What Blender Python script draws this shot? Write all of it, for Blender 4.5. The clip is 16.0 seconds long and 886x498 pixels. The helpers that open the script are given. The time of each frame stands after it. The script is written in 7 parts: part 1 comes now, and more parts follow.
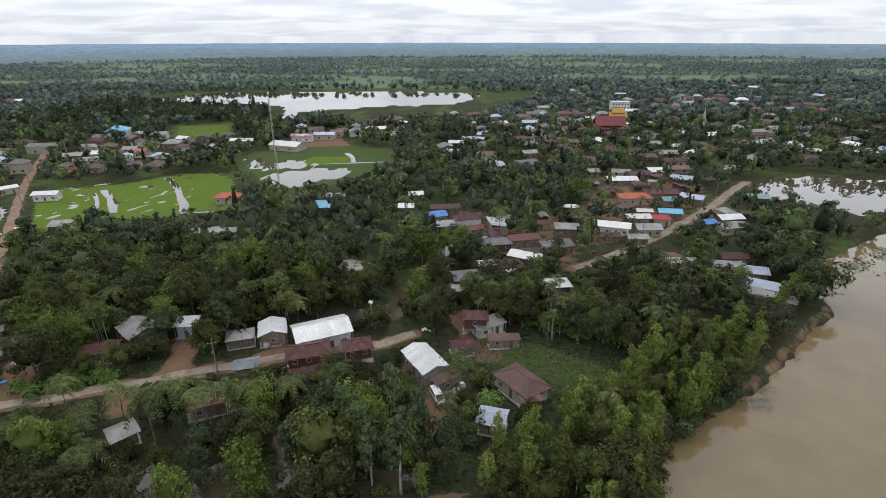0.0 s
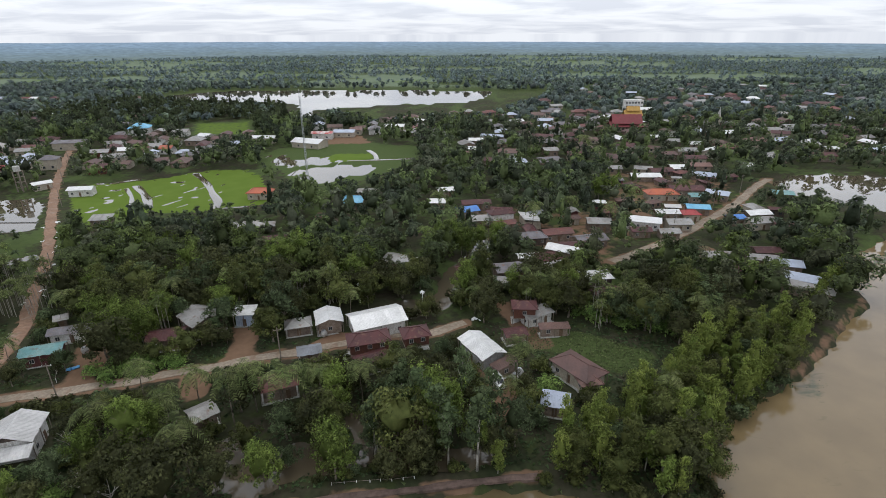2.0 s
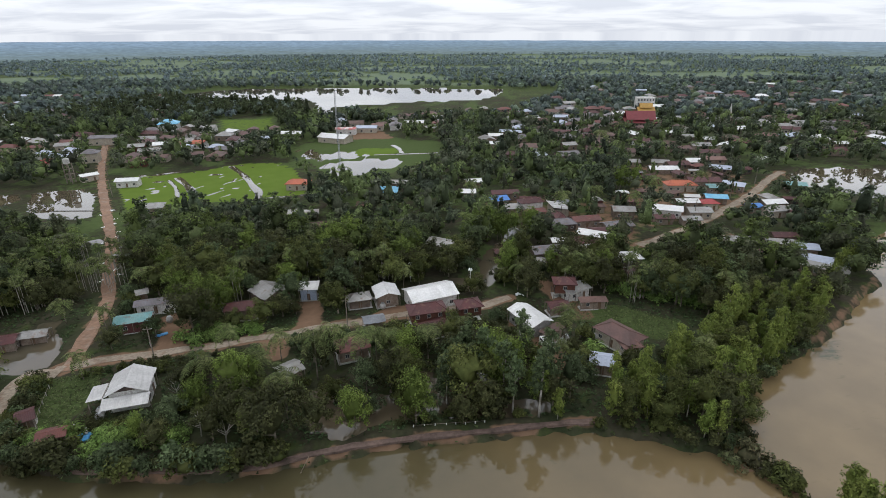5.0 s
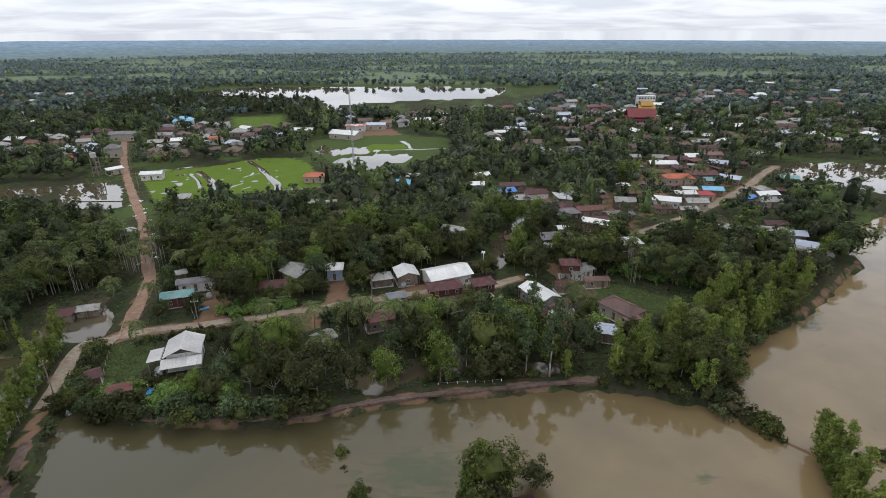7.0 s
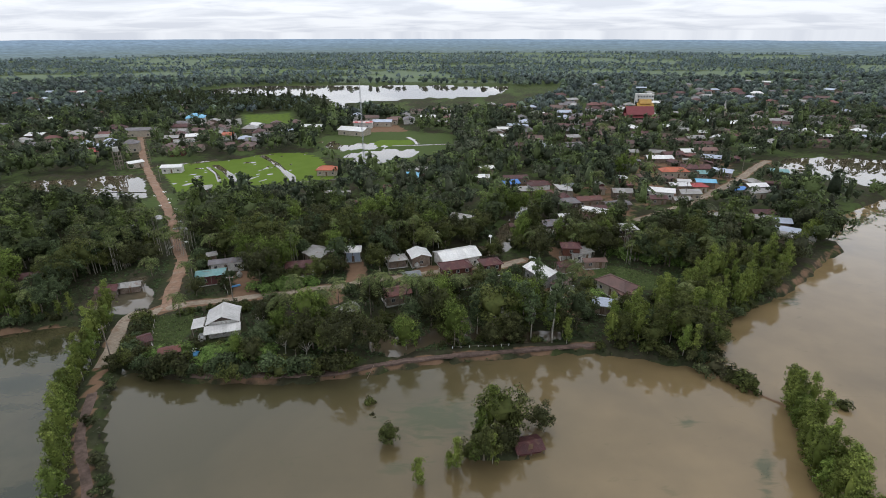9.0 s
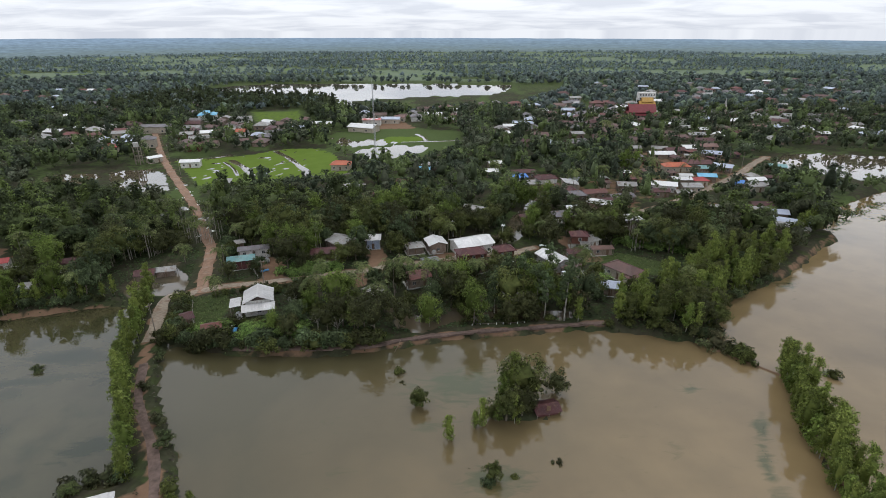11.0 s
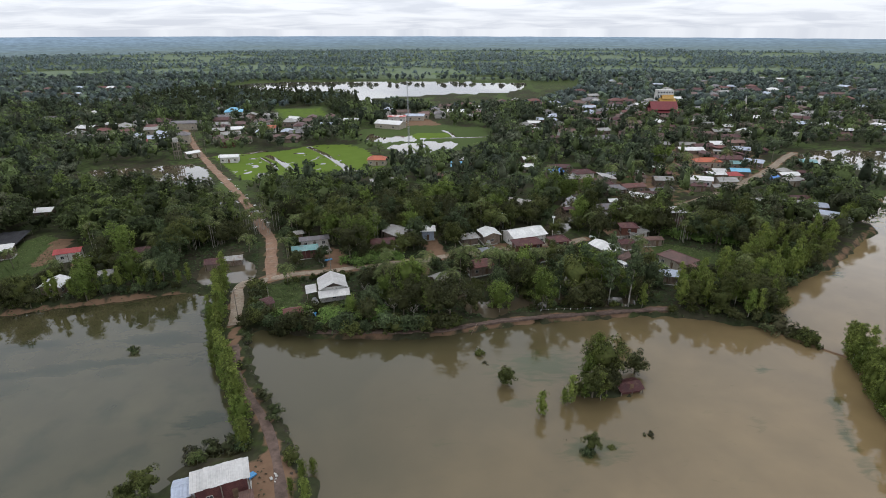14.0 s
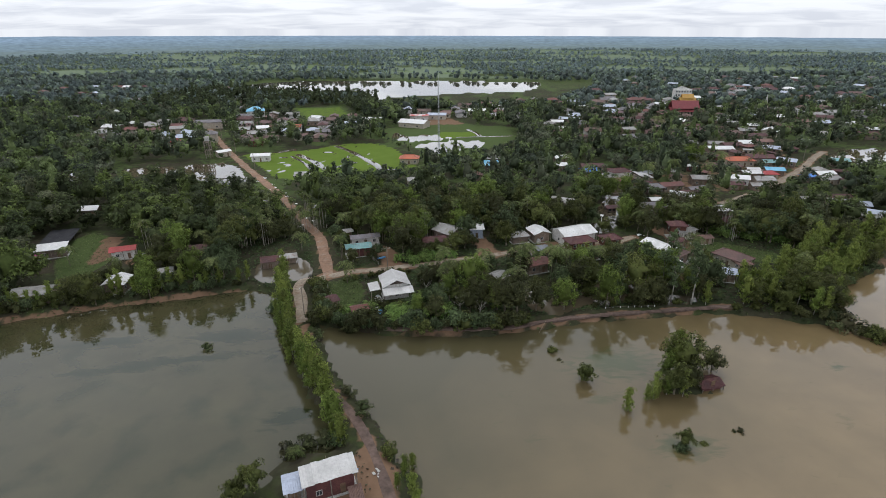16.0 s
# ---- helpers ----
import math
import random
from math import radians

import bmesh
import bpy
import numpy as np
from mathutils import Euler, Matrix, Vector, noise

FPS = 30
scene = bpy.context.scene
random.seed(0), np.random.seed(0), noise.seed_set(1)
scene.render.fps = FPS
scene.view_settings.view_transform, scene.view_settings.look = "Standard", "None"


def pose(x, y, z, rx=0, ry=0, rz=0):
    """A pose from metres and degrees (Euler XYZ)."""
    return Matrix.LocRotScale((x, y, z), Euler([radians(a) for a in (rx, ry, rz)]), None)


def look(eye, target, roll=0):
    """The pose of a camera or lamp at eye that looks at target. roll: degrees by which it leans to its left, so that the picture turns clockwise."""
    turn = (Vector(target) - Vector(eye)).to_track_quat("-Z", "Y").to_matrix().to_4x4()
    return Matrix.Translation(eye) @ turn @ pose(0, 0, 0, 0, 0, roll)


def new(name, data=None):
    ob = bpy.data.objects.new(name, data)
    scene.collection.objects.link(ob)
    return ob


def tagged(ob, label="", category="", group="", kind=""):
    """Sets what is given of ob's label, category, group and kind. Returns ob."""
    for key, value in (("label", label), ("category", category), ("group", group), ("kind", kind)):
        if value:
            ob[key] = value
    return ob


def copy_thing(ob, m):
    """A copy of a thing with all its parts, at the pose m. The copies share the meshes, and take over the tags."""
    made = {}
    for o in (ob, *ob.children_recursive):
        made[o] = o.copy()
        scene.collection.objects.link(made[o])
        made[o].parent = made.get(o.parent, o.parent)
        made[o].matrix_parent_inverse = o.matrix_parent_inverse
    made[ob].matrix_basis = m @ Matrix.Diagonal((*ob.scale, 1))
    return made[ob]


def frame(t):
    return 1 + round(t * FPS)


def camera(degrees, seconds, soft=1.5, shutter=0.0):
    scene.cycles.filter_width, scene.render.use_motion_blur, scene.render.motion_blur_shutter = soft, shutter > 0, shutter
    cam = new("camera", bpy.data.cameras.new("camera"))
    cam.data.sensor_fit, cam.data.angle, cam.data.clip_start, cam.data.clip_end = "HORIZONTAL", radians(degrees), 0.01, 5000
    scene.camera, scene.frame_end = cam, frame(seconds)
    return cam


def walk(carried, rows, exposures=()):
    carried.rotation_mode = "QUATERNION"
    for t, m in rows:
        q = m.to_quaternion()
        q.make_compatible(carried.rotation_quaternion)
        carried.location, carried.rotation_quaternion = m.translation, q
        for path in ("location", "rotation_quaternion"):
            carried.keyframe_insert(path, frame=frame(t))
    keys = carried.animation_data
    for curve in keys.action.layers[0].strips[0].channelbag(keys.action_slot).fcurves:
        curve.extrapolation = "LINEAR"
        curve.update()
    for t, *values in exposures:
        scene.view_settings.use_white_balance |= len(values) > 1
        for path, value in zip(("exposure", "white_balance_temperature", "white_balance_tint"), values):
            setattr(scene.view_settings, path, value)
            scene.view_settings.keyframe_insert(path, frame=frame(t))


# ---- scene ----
cam = camera(80.1, 16.0, soft=0.88)
METRES, EYE, TILT, LEAN, TURN = 104.76, 66.0, 0.0, 0.0, 0.0
ROWS = [
    (0.0, 0.0, 0.0, 0.0, -0.15, -22.02, 0.37),
    (0.5, -0.0264, -0.0056, -0.0004, -0.14, -22.04, 0.35),
    (1.0, -0.0549, -0.0145, -0.0007, -0.1, -22.06, 0.34),
    (1.5, -0.0848, -0.0262, -0.001, -0.06, -22.1, 0.33),
    (2.0, -0.115, -0.0409, -0.0017, -0.01, -22.11, 0.31),
    (2.5, -0.1424, -0.0565, -0.0018, 0.04, -22.15, 0.34),
    (3.0, -0.1652, -0.0724, -0.0021, 0.09, -22.17, 0.34),
    (3.5, -0.1842, -0.0917, -0.0016, 0.16, -22.18, 0.36),
    (4.0, -0.2006, -0.1139, -0.0012, 0.22, -22.19, 0.36),
    (6.5, -0.2582, -0.2549, 0.0019, 0.41, -22.29, 0.34),
    (7.0, -0.267, -0.2872, 0.0034, 0.43, -22.3, 0.32),
    (7.5, -0.2743, -0.318, 0.0045, 0.46, -22.31, 0.31),
    (8.0, -0.2818, -0.3516, 0.0056, 0.48, -22.33, 0.3),
    (10.5, -0.3261, -0.4972, 0.0094, 0.5, -22.43, 0.21),
    (11.0, -0.3427, -0.5146, 0.0096, 0.53, -22.46, 0.21),
    (11.5, -0.3628, -0.5293, 0.0095, 0.56, -22.49, 0.2),
    (12.0, -0.3864, -0.5418, 0.0093, 0.58, -22.52, 0.2),
    (12.5, -0.413, -0.5523, 0.0087, 0.62, -22.54, 0.21),
    (13.0, -0.4426, -0.5609, 0.0079, 0.65, -22.56, 0.2),
    (13.5, -0.4745, -0.5678, 0.007, 0.69, -22.59, 0.21),
    (14.0, -0.5091, -0.5726, 0.0058, 0.74, -22.6, 0.2),
    (14.5, -0.5457, -0.576, 0.0049, 0.78, -22.63, 0.21),
    (15.0, -0.5841, -0.5784, 0.0042, 0.82, -22.64, 0.21),
    (15.5, -0.6238, -0.5801, 0.0039, 0.85, -22.66, 0.22),
    (16.0, -0.6646, -0.5809, 0.0041, 0.89, -22.65, 0.22),
]
walk(cam, [(t, pose(0, 0, EYE, TILT, LEAN, TURN) @ pose(METRES * x, METRES * y, METRES * z, 90 + pitch, roll, yaw)) for t, x, y, z, yaw, pitch, roll in ROWS],
     exposures=[(0.0, 0.0, 6300, 10), (16.0, 0.0, 6300, 10)])

# ---- world and light: a bright overcast sky ----
world = bpy.data.worlds.new("world")
scene.world = world
world.use_nodes = True
wn, wl = world.node_tree.nodes, world.node_tree.links
wn.clear()


def wnode(kind, **kw):
    n = wn.new(kind)
    for k, v in kw.items():
        n.inputs[k].default_value = v
    return n


w_out = wn.new("ShaderNodeOutputWorld")
w_bg = wn.new("ShaderNodeBackground")
w_sky = wn.new("ShaderNodeTexSky")
w_sky.sky_type = "NISHITA"
w_sky.sun_disc = False
w_sky.sun_elevation, w_sky.sun_rotation = radians(67), radians(-9)
w_geo = wn.new("ShaderNodeTexCoord")
w_sep = wn.new("ShaderNodeSeparateXYZ")
wl.new(w_geo.outputs["Generated"], w_sep.inputs[0])
# the cloud deck is a flat layer: directions are spread over it by their height
w_h = wn.new("ShaderNodeMath"); w_h.operation = "MAXIMUM"; w_h.inputs[1].default_value = 0.0
wl.new(w_sep.outputs["Z"], w_h.inputs[0])
w_add = wn.new("ShaderNodeMath"); w_add.operation = "ADD"; w_add.inputs[1].default_value = 0.10
wl.new(w_h.outputs[0], w_add.inputs[0])
w_div = wn.new("ShaderNodeVectorMath"); w_div.operation = "DIVIDE"
w_comb = wn.new("ShaderNodeCombineXYZ")
for i in range(3):
    wl.new(w_add.outputs[0], w_comb.inputs[i])
wl.new(w_geo.outputs["Generated"], w_div.inputs[0])
wl.new(w_comb.outputs[0], w_div.inputs[1])
w_map = wn.new("ShaderNodeMapping")
w_map.inputs["Scale"].default_value = (0.9, 1.15, 0.0)
wl.new(w_div.outputs[0], w_map.inputs[0])
w_n1 = wn.new("ShaderNodeTexNoise")
w_n1.inputs["Scale"].default_value, w_n1.inputs["Detail"].default_value, w_n1.inputs["Roughness"].default_value = 1.0, 7.0, 0.55
w_n1.inputs["Distortion"].default_value = 0.4
wl.new(w_map.outputs[0], w_n1.inputs["Vector"])
w_ramp = wn.new("ShaderNodeValToRGB")
el = w_ramp.color_ramp.elements
el[0].position, el[0].color = 0.38, (0.76, 0.79, 0.86, 1)
el[1].position, el[1].color = 0.58, (0.98, 1.0, 1.04, 1)
wl.new(w_n1.outputs["Fac"], w_ramp.inputs[0])
# clear-sky blue shows faintly through the deck
w_mix = wn.new("ShaderNodeMix"); w_mix.data_type = "RGBA"; w_mix.inputs["Factor"].default_value = 0.94
w_skys = wn.new("ShaderNodeVectorMath"); w_skys.operation = "SCALE"; w_skys.inputs["Scale"].default_value = 0.10
wl.new(w_sky.outputs[0], w_skys.inputs[0])
wl.new(w_skys.outputs[0], w_mix.inputs["A"])
wl.new(w_ramp.outputs[0], w_mix.inputs["B"])
wl.new(w_mix.outputs["Result"], w_bg.inputs["Color"])
# the cloud deck is dull in the haze at the horizon, brightest a little above it, and even overhead
SUN_DIR = Vector((-0.06, 0.38, 0.92)).normalized()
w_up = wn.new("ShaderNodeValToRGB")
w_el = w_up.color_ramp.elements
w_el[0].position, w_el[0].color = 0.0, (0.47, 0.47, 0.47, 1)
w_el[1].position, w_el[1].color = 1.0, (0.60, 0.60, 0.60, 1)
for w_p, w_v in ((0.05, 0.53), (0.10, 0.61), (0.20, 0.79), (0.42, 0.64)):
    w_new = w_el.new(w_p)
    w_new.color = (w_v, w_v, w_v, 1)
wl.new(w_sep.outputs["Z"], w_up.inputs[0])
w_two = wn.new("ShaderNodeMath"); w_two.operation = "MULTIPLY"; w_two.inputs[1].default_value = 2.0
wl.new(w_up.outputs[0], w_two.inputs[0])
wl.new(w_two.outputs[0], w_bg.inputs["Strength"])
wl.new(w_bg.outputs[0], w_out.inputs[0])

sun = new("sun", bpy.data.lights.new("sun", "SUN"))
sun.data.energy, sun.data.angle, sun.data.color = 0.7, radians(20), (1.0, 0.97, 0.93)
sun.matrix_world = look(SUN_DIR * 900, (0, 0, 0))


# ---- materials ----
def rgb(c):
    return (c[0], c[1], c[2], 1)


def material(name, base, other=None, scale=0.3, fine=3.0, rough=0.8, metal=0.0, bump=0.0, spread=0.0, island=0.0, attr=None, stain=None, spec=0.3, object_space=False, grain=0.22, stain_at=(0.52, 0.7), translucent=0.0):
    """A rough surface: two tones mixed by broad noise, darkened and lightened by fine noise, by object, by piece or by a vertex tint."""
    m = bpy.data.materials.new(name)
    m.use_nodes = True
    n, l = m.node_tree.nodes, m.node_tree.links
    bsdf = n["Principled BSDF"]
    bsdf.inputs["Roughness"].default_value, bsdf.inputs["Metallic"].default_value = rough, metal
    bsdf.inputs["Specular IOR Level"].default_value = spec
    tc = n.new("ShaderNodeTexCoord") if object_space else n.new("ShaderNodeNewGeometry")
    where = tc.outputs["Object"] if object_space else tc.outputs["Position"]

    def noisy(s, detail=5.0):
        t = n.new("ShaderNodeTexNoise")
        t.inputs["Scale"].default_value, t.inputs["Detail"].default_value = s, detail
        l.new(where, t.inputs["Vector"])
        return t.outputs["Fac"]

    def stretch(v, a, b, lo=0.0, hi=1.0):
        r = n.new("ShaderNodeMapRange")
        for i, x in zip((1, 2, 3, 4), (a, b, lo, hi)):
            r.inputs[i].default_value = x
        l.new(v, r.inputs[0])
        return r.outputs[0]

    def mix(f, a, b):
        x = n.new("ShaderNodeMix")
        x.data_type = "RGBA"
        for slot, v in (("Factor", f), ("A", a), ("B", b)):
            if isinstance(v, (tuple, list)):
                x.inputs[slot].default_value = rgb(v)
            else:
                l.new(v, x.inputs[slot])
        return x.outputs["Result"]

    colour = mix(stretch(noisy(scale), 0.35, 0.65), base, other or tuple(0.75 * c for c in base))
    if stain:
        colour = mix(stretch(noisy(scale * 2.3), *stain_at), colour, stain)
    value = stretch(noisy(fine), 0.3, 0.7, 1 - grain, 1 + grain)

    def times(a, b):
        x = n.new("ShaderNodeMath")
        x.operation = "MULTIPLY"
        l.new(a, x.inputs[0])
        l.new(b, x.inputs[1])
        return x.outputs[0]

    if spread:
        oi = n.new("ShaderNodeObjectInfo")
        value = times(value, stretch(oi.outputs["Random"], 0, 1, 1 - spread, 1 + spread))
    if island:
        gi = n.new("ShaderNodeNewGeometry")
        value = times(value, stretch(gi.outputs["Random Per Island"], 0, 1, 1 - island, 1 + island))
    hsv = n.new("ShaderNodeHueSaturation")
    l.new(value, hsv.inputs["Value"])
    l.new(colour, hsv.inputs["Color"])
    result = hsv.outputs[0]
    if attr:
        va = n.new("ShaderNodeAttribute")
        va.attribute_name = attr
        vm = n.new("ShaderNodeVectorMath")
        vm.operation = "MULTIPLY"
        l.new(result, vm.inputs[0])
        l.new(va.outputs["Color"], vm.inputs[1])
        result = vm.outputs[0]
    l.new(result, bsdf.inputs["Base Color"])
    if bump:
        b = n.new("ShaderNodeBump")
        b.inputs["Strength"].default_value, b.inputs["Distance"].default_value = bump, 0.15
        l.new(noisy(fine * 1.7), b.inputs["Height"])
        l.new(b.outputs[0], bsdf.inputs["Normal"])
    if translucent:
        tr = n.new("ShaderNodeBsdfTranslucent")
        l.new(result, tr.inputs["Color"])
        ms = n.new("ShaderNodeMixShader")
        ms.inputs[0].default_value = translucent
        l.new(bsdf.outputs[0], ms.inputs[1])
        l.new(tr.outputs[0], ms.inputs[2])
        l.new(ms.outputs[0], n["Material Output"].inputs["Surface"])
    return m


def leaf_material(name, a, b, spread=0.3, attr=None):
    return material(name, a, b, scale=0.25, fine=1.2, rough=0.6, spread=spread, island=0.6, attr=attr, spec=0.08, translucent=0.3)


LEAF = {
    "dark": leaf_material("leaf_dark", (0.046, 0.051, 0.022), (0.066, 0.070, 0.027)),
    "mid": leaf_material("leaf_mid", (0.066, 0.080, 0.025), (0.094, 0.104, 0.032)),
    "grey": leaf_material("leaf_grey_green", (0.088, 0.112, 0.054), (0.064, 0.090, 0.040)),
    "bright": leaf_material("leaf_bright", (0.119, 0.153, 0.035), (0.155, 0.184, 0.045), 0.3),
    "lime": leaf_material("leaf_lime", (0.106, 0.149, 0.033), (0.135, 0.175, 0.042)),
    "palm": leaf_material("leaf_palm", (0.088, 0.117, 0.039), (0.135, 0.150, 0.060)),
    "banana": leaf_material("leaf_banana", (0.094, 0.159, 0.039), (0.141, 0.196, 0.054)),
    "wood": leaf_material("leaf_woodland", (1.0, 1.0, 1.0), (0.82, 0.86, 0.80), 0.0, "tint"),
    "weed": leaf_material("leaf_weed", (0.065, 0.085, 0.035), (0.090, 0.085, 0.045)),
}
BARK = material("bark", (0.20, 0.17, 0.13), (0.11, 0.09, 0.07), scale=1.2, fine=9, bump=0.4)
BARK_PALE = material("bark_pale", (0.34, 0.32, 0.28), (0.23, 0.21, 0.18), scale=0.8, fine=8, bump=0.3)
THATCH = material("dry_brush", (0.26, 0.21, 0.15), (0.16, 0.12, 0.09), scale=0.8, fine=6)

ROOF_COLOURS = dict(
    pale=((0.50, 0.49, 0.475), (0.43, 0.42, 0.405)), white=((0.63, 0.625, 0.61), (0.55, 0.545, 0.53)), zinc=((0.29, 0.285, 0.27), (0.21, 0.20, 0.185)), darkgrey=((0.17, 0.16, 0.17), (0.11, 0.10, 0.10)), slate=((0.20, 0.21, 0.225), (0.15, 0.155, 0.165)),
    maroon=((0.085, 0.028, 0.027), (0.058, 0.024, 0.024)), redrust=((0.15, 0.052, 0.042), (0.10, 0.046, 0.04)), rust=((0.14, 0.082, 0.066), (0.09, 0.054, 0.045)),
    brown=((0.120, 0.064, 0.054), (0.085, 0.050, 0.044)), salmon=((0.19, 0.105, 0.085), (0.14, 0.08, 0.066)), teal=((0.12, 0.26, 0.26), (0.20, 0.31, 0.30)),
    blue=((0.06, 0.17, 0.45), (0.09, 0.21, 0.46)), skyblue=((0.12, 0.33, 0.48), (0.20, 0.42, 0.55)), bluegrey=((0.40, 0.44, 0.52), (0.32, 0.35, 0.42)),
    orange=((0.42, 0.12, 0.06), (0.34, 0.10, 0.06)), red=((0.34, 0.06, 0.06), (0.27, 0.055, 0.05)), redtop=((0.42, 0.07, 0.06), (0.62, 0.60, 0.58)))
ROOF = {}
for key, (a, b) in ROOF_COLOURS.items():
    weathered = key in ("zinc", "rust", "redrust", "teal", "darkgrey", "maroon")
    ROOF[key] = material("roof_" + key, a, b, scale=0.35, fine=2.2, rough=0.45 if key in ("white", "pale", "zinc", "bluegrey") else 0.6, metal=0.15 if key in ("zinc", "white") else 0.0,
                         spread=0.07, grain=0.1, stain=(0.16, 0.09, 0.06) if weathered else tuple(0.72 * c for c in a), stain_at=(0.56, 0.78) if weathered else (0.66, 1.0), bump=0.1)
WALL = dict(
    timber=material("wall_timber", (0.15, 0.11, 0.085), (0.24, 0.19, 0.15), scale=0.9, fine=5, bump=0.3, spread=0.3),
    darktimber=material("wall_dark_timber", (0.06, 0.045, 0.038), (0.10, 0.075, 0.06), scale=0.9, fine=5, bump=0.3),
    redtimber=material("wall_red_timber", (0.125, 0.05, 0.032), (0.085, 0.038, 0.028), scale=0.9, fine=5, bump=0.3),
    maroonwall=material("wall_maroon", (0.09, 0.035, 0.035), (0.13, 0.05, 0.045), scale=0.9, fine=5, bump=0.2),
    white=material("wall_white", (0.62, 0.61, 0.58), (0.50, 0.48, 0.45), scale=0.6, fine=4, stain=(0.36, 0.33, 0.29), bump=0.1),
    cream=material("wall_cream", (0.42, 0.37, 0.29), (0.34, 0.30, 0.25), scale=0.6, fine=4, stain=(0.33, 0.28, 0.22), bump=0.1),
    bluewall=material("wall_pale_blue", (0.42, 0.50, 0.62), (0.36, 0.42, 0.52), scale=0.6, fine=4, bump=0.1),
    concrete=material("wall_concrete", (0.36, 0.35, 0.33), (0.27, 0.26, 0.25), scale=0.6, fine=4, stain=(0.18, 0.17, 0.16), bump=0.2))
PANE = material("window_glass", (0.035, 0.04, 0.045), (0.05, 0.055, 0.06), rough=0.15, spec=0.5)
FRAME_M = material("window_frame", (0.5, 0.48, 0.45), (0.38, 0.36, 0.33), scale=2, fine=8)
DOOR_M = material("door_wood", (0.17, 0.11, 0.07), (0.12, 0.08, 0.05), scale=2, fine=8)
POST_M = material("post_wood", (0.16, 0.13, 0.10), (0.22, 0.19, 0.16), scale=1.5, fine=8)
CONC = material("concrete", (0.44, 0.43, 0.40), (0.33, 0.32, 0.30), scale=0.8, fine=5, bump=0.2)
STEEL = material("galvanised_steel", (0.45, 0.46, 0.47), (0.33, 0.34, 0.35), scale=1.0, fine=6, rough=0.45, metal=0.6)
WHITE = material("white_paint", (0.78, 0.78, 0.77), (0.66, 0.66, 0.65), scale=0.8, fine=4, rough=0.35)
RUBBER = material("rubber", (0.03, 0.03, 0.03), (0.045, 0.045, 0.045), rough=0.8)
BLACKNET = material("shade_net", (0.022, 0.022, 0.026), (0.035, 0.035, 0.038), scale=0.3, fine=4, rough=0.9)
PINK = material("pink_canvas", (0.62, 0.06, 0.34), (0.52, 0.05, 0.28), scale=1, fine=5)
GOLD = material("gold_tiles", (0.46, 0.28, 0.07), (0.38, 0.22, 0.06), scale=0.8, fine=4, rough=0.4)
TEMPLE_RED = material("temple_red_tiles", (0.20, 0.045, 0.05), (0.16, 0.04, 0.042), scale=0.6, fine=4, rough=0.45)
BLUE_PVC = material("blue_sheet", (0.05, 0.20, 0.42), (0.08, 0.26, 0.46), scale=1, fine=5, rough=0.4)
ROAD_PALE = material("road_pale", (0.29, 0.24, 0.185), (0.22, 0.18, 0.135), scale=0.18, fine=1.6, stain=(0.20, 0.135, 0.095), bump=0.25, spec=0.1)
ROAD_MUD = material("road_mud", (0.150, 0.105, 0.085), (0.105, 0.076, 0.064), scale=0.2, fine=1.4, stain=(0.075, 0.055, 0.045), bump=0.4, spec=0.1)
ROAD_RED = material("road_red_dirt", (0.26, 0.165, 0.112), (0.20, 0.125, 0.085), scale=0.15, fine=1.2, stain=(0.25, 0.19, 0.145), bump=0.4, spec=0.1)
DIRT_BANK = material("bank_soil", (0.19, 0.115, 0.08), (0.13, 0.08, 0.06), scale=0.3, fine=2.0, stain=(0.09, 0.075, 0.05), bump=0.5)


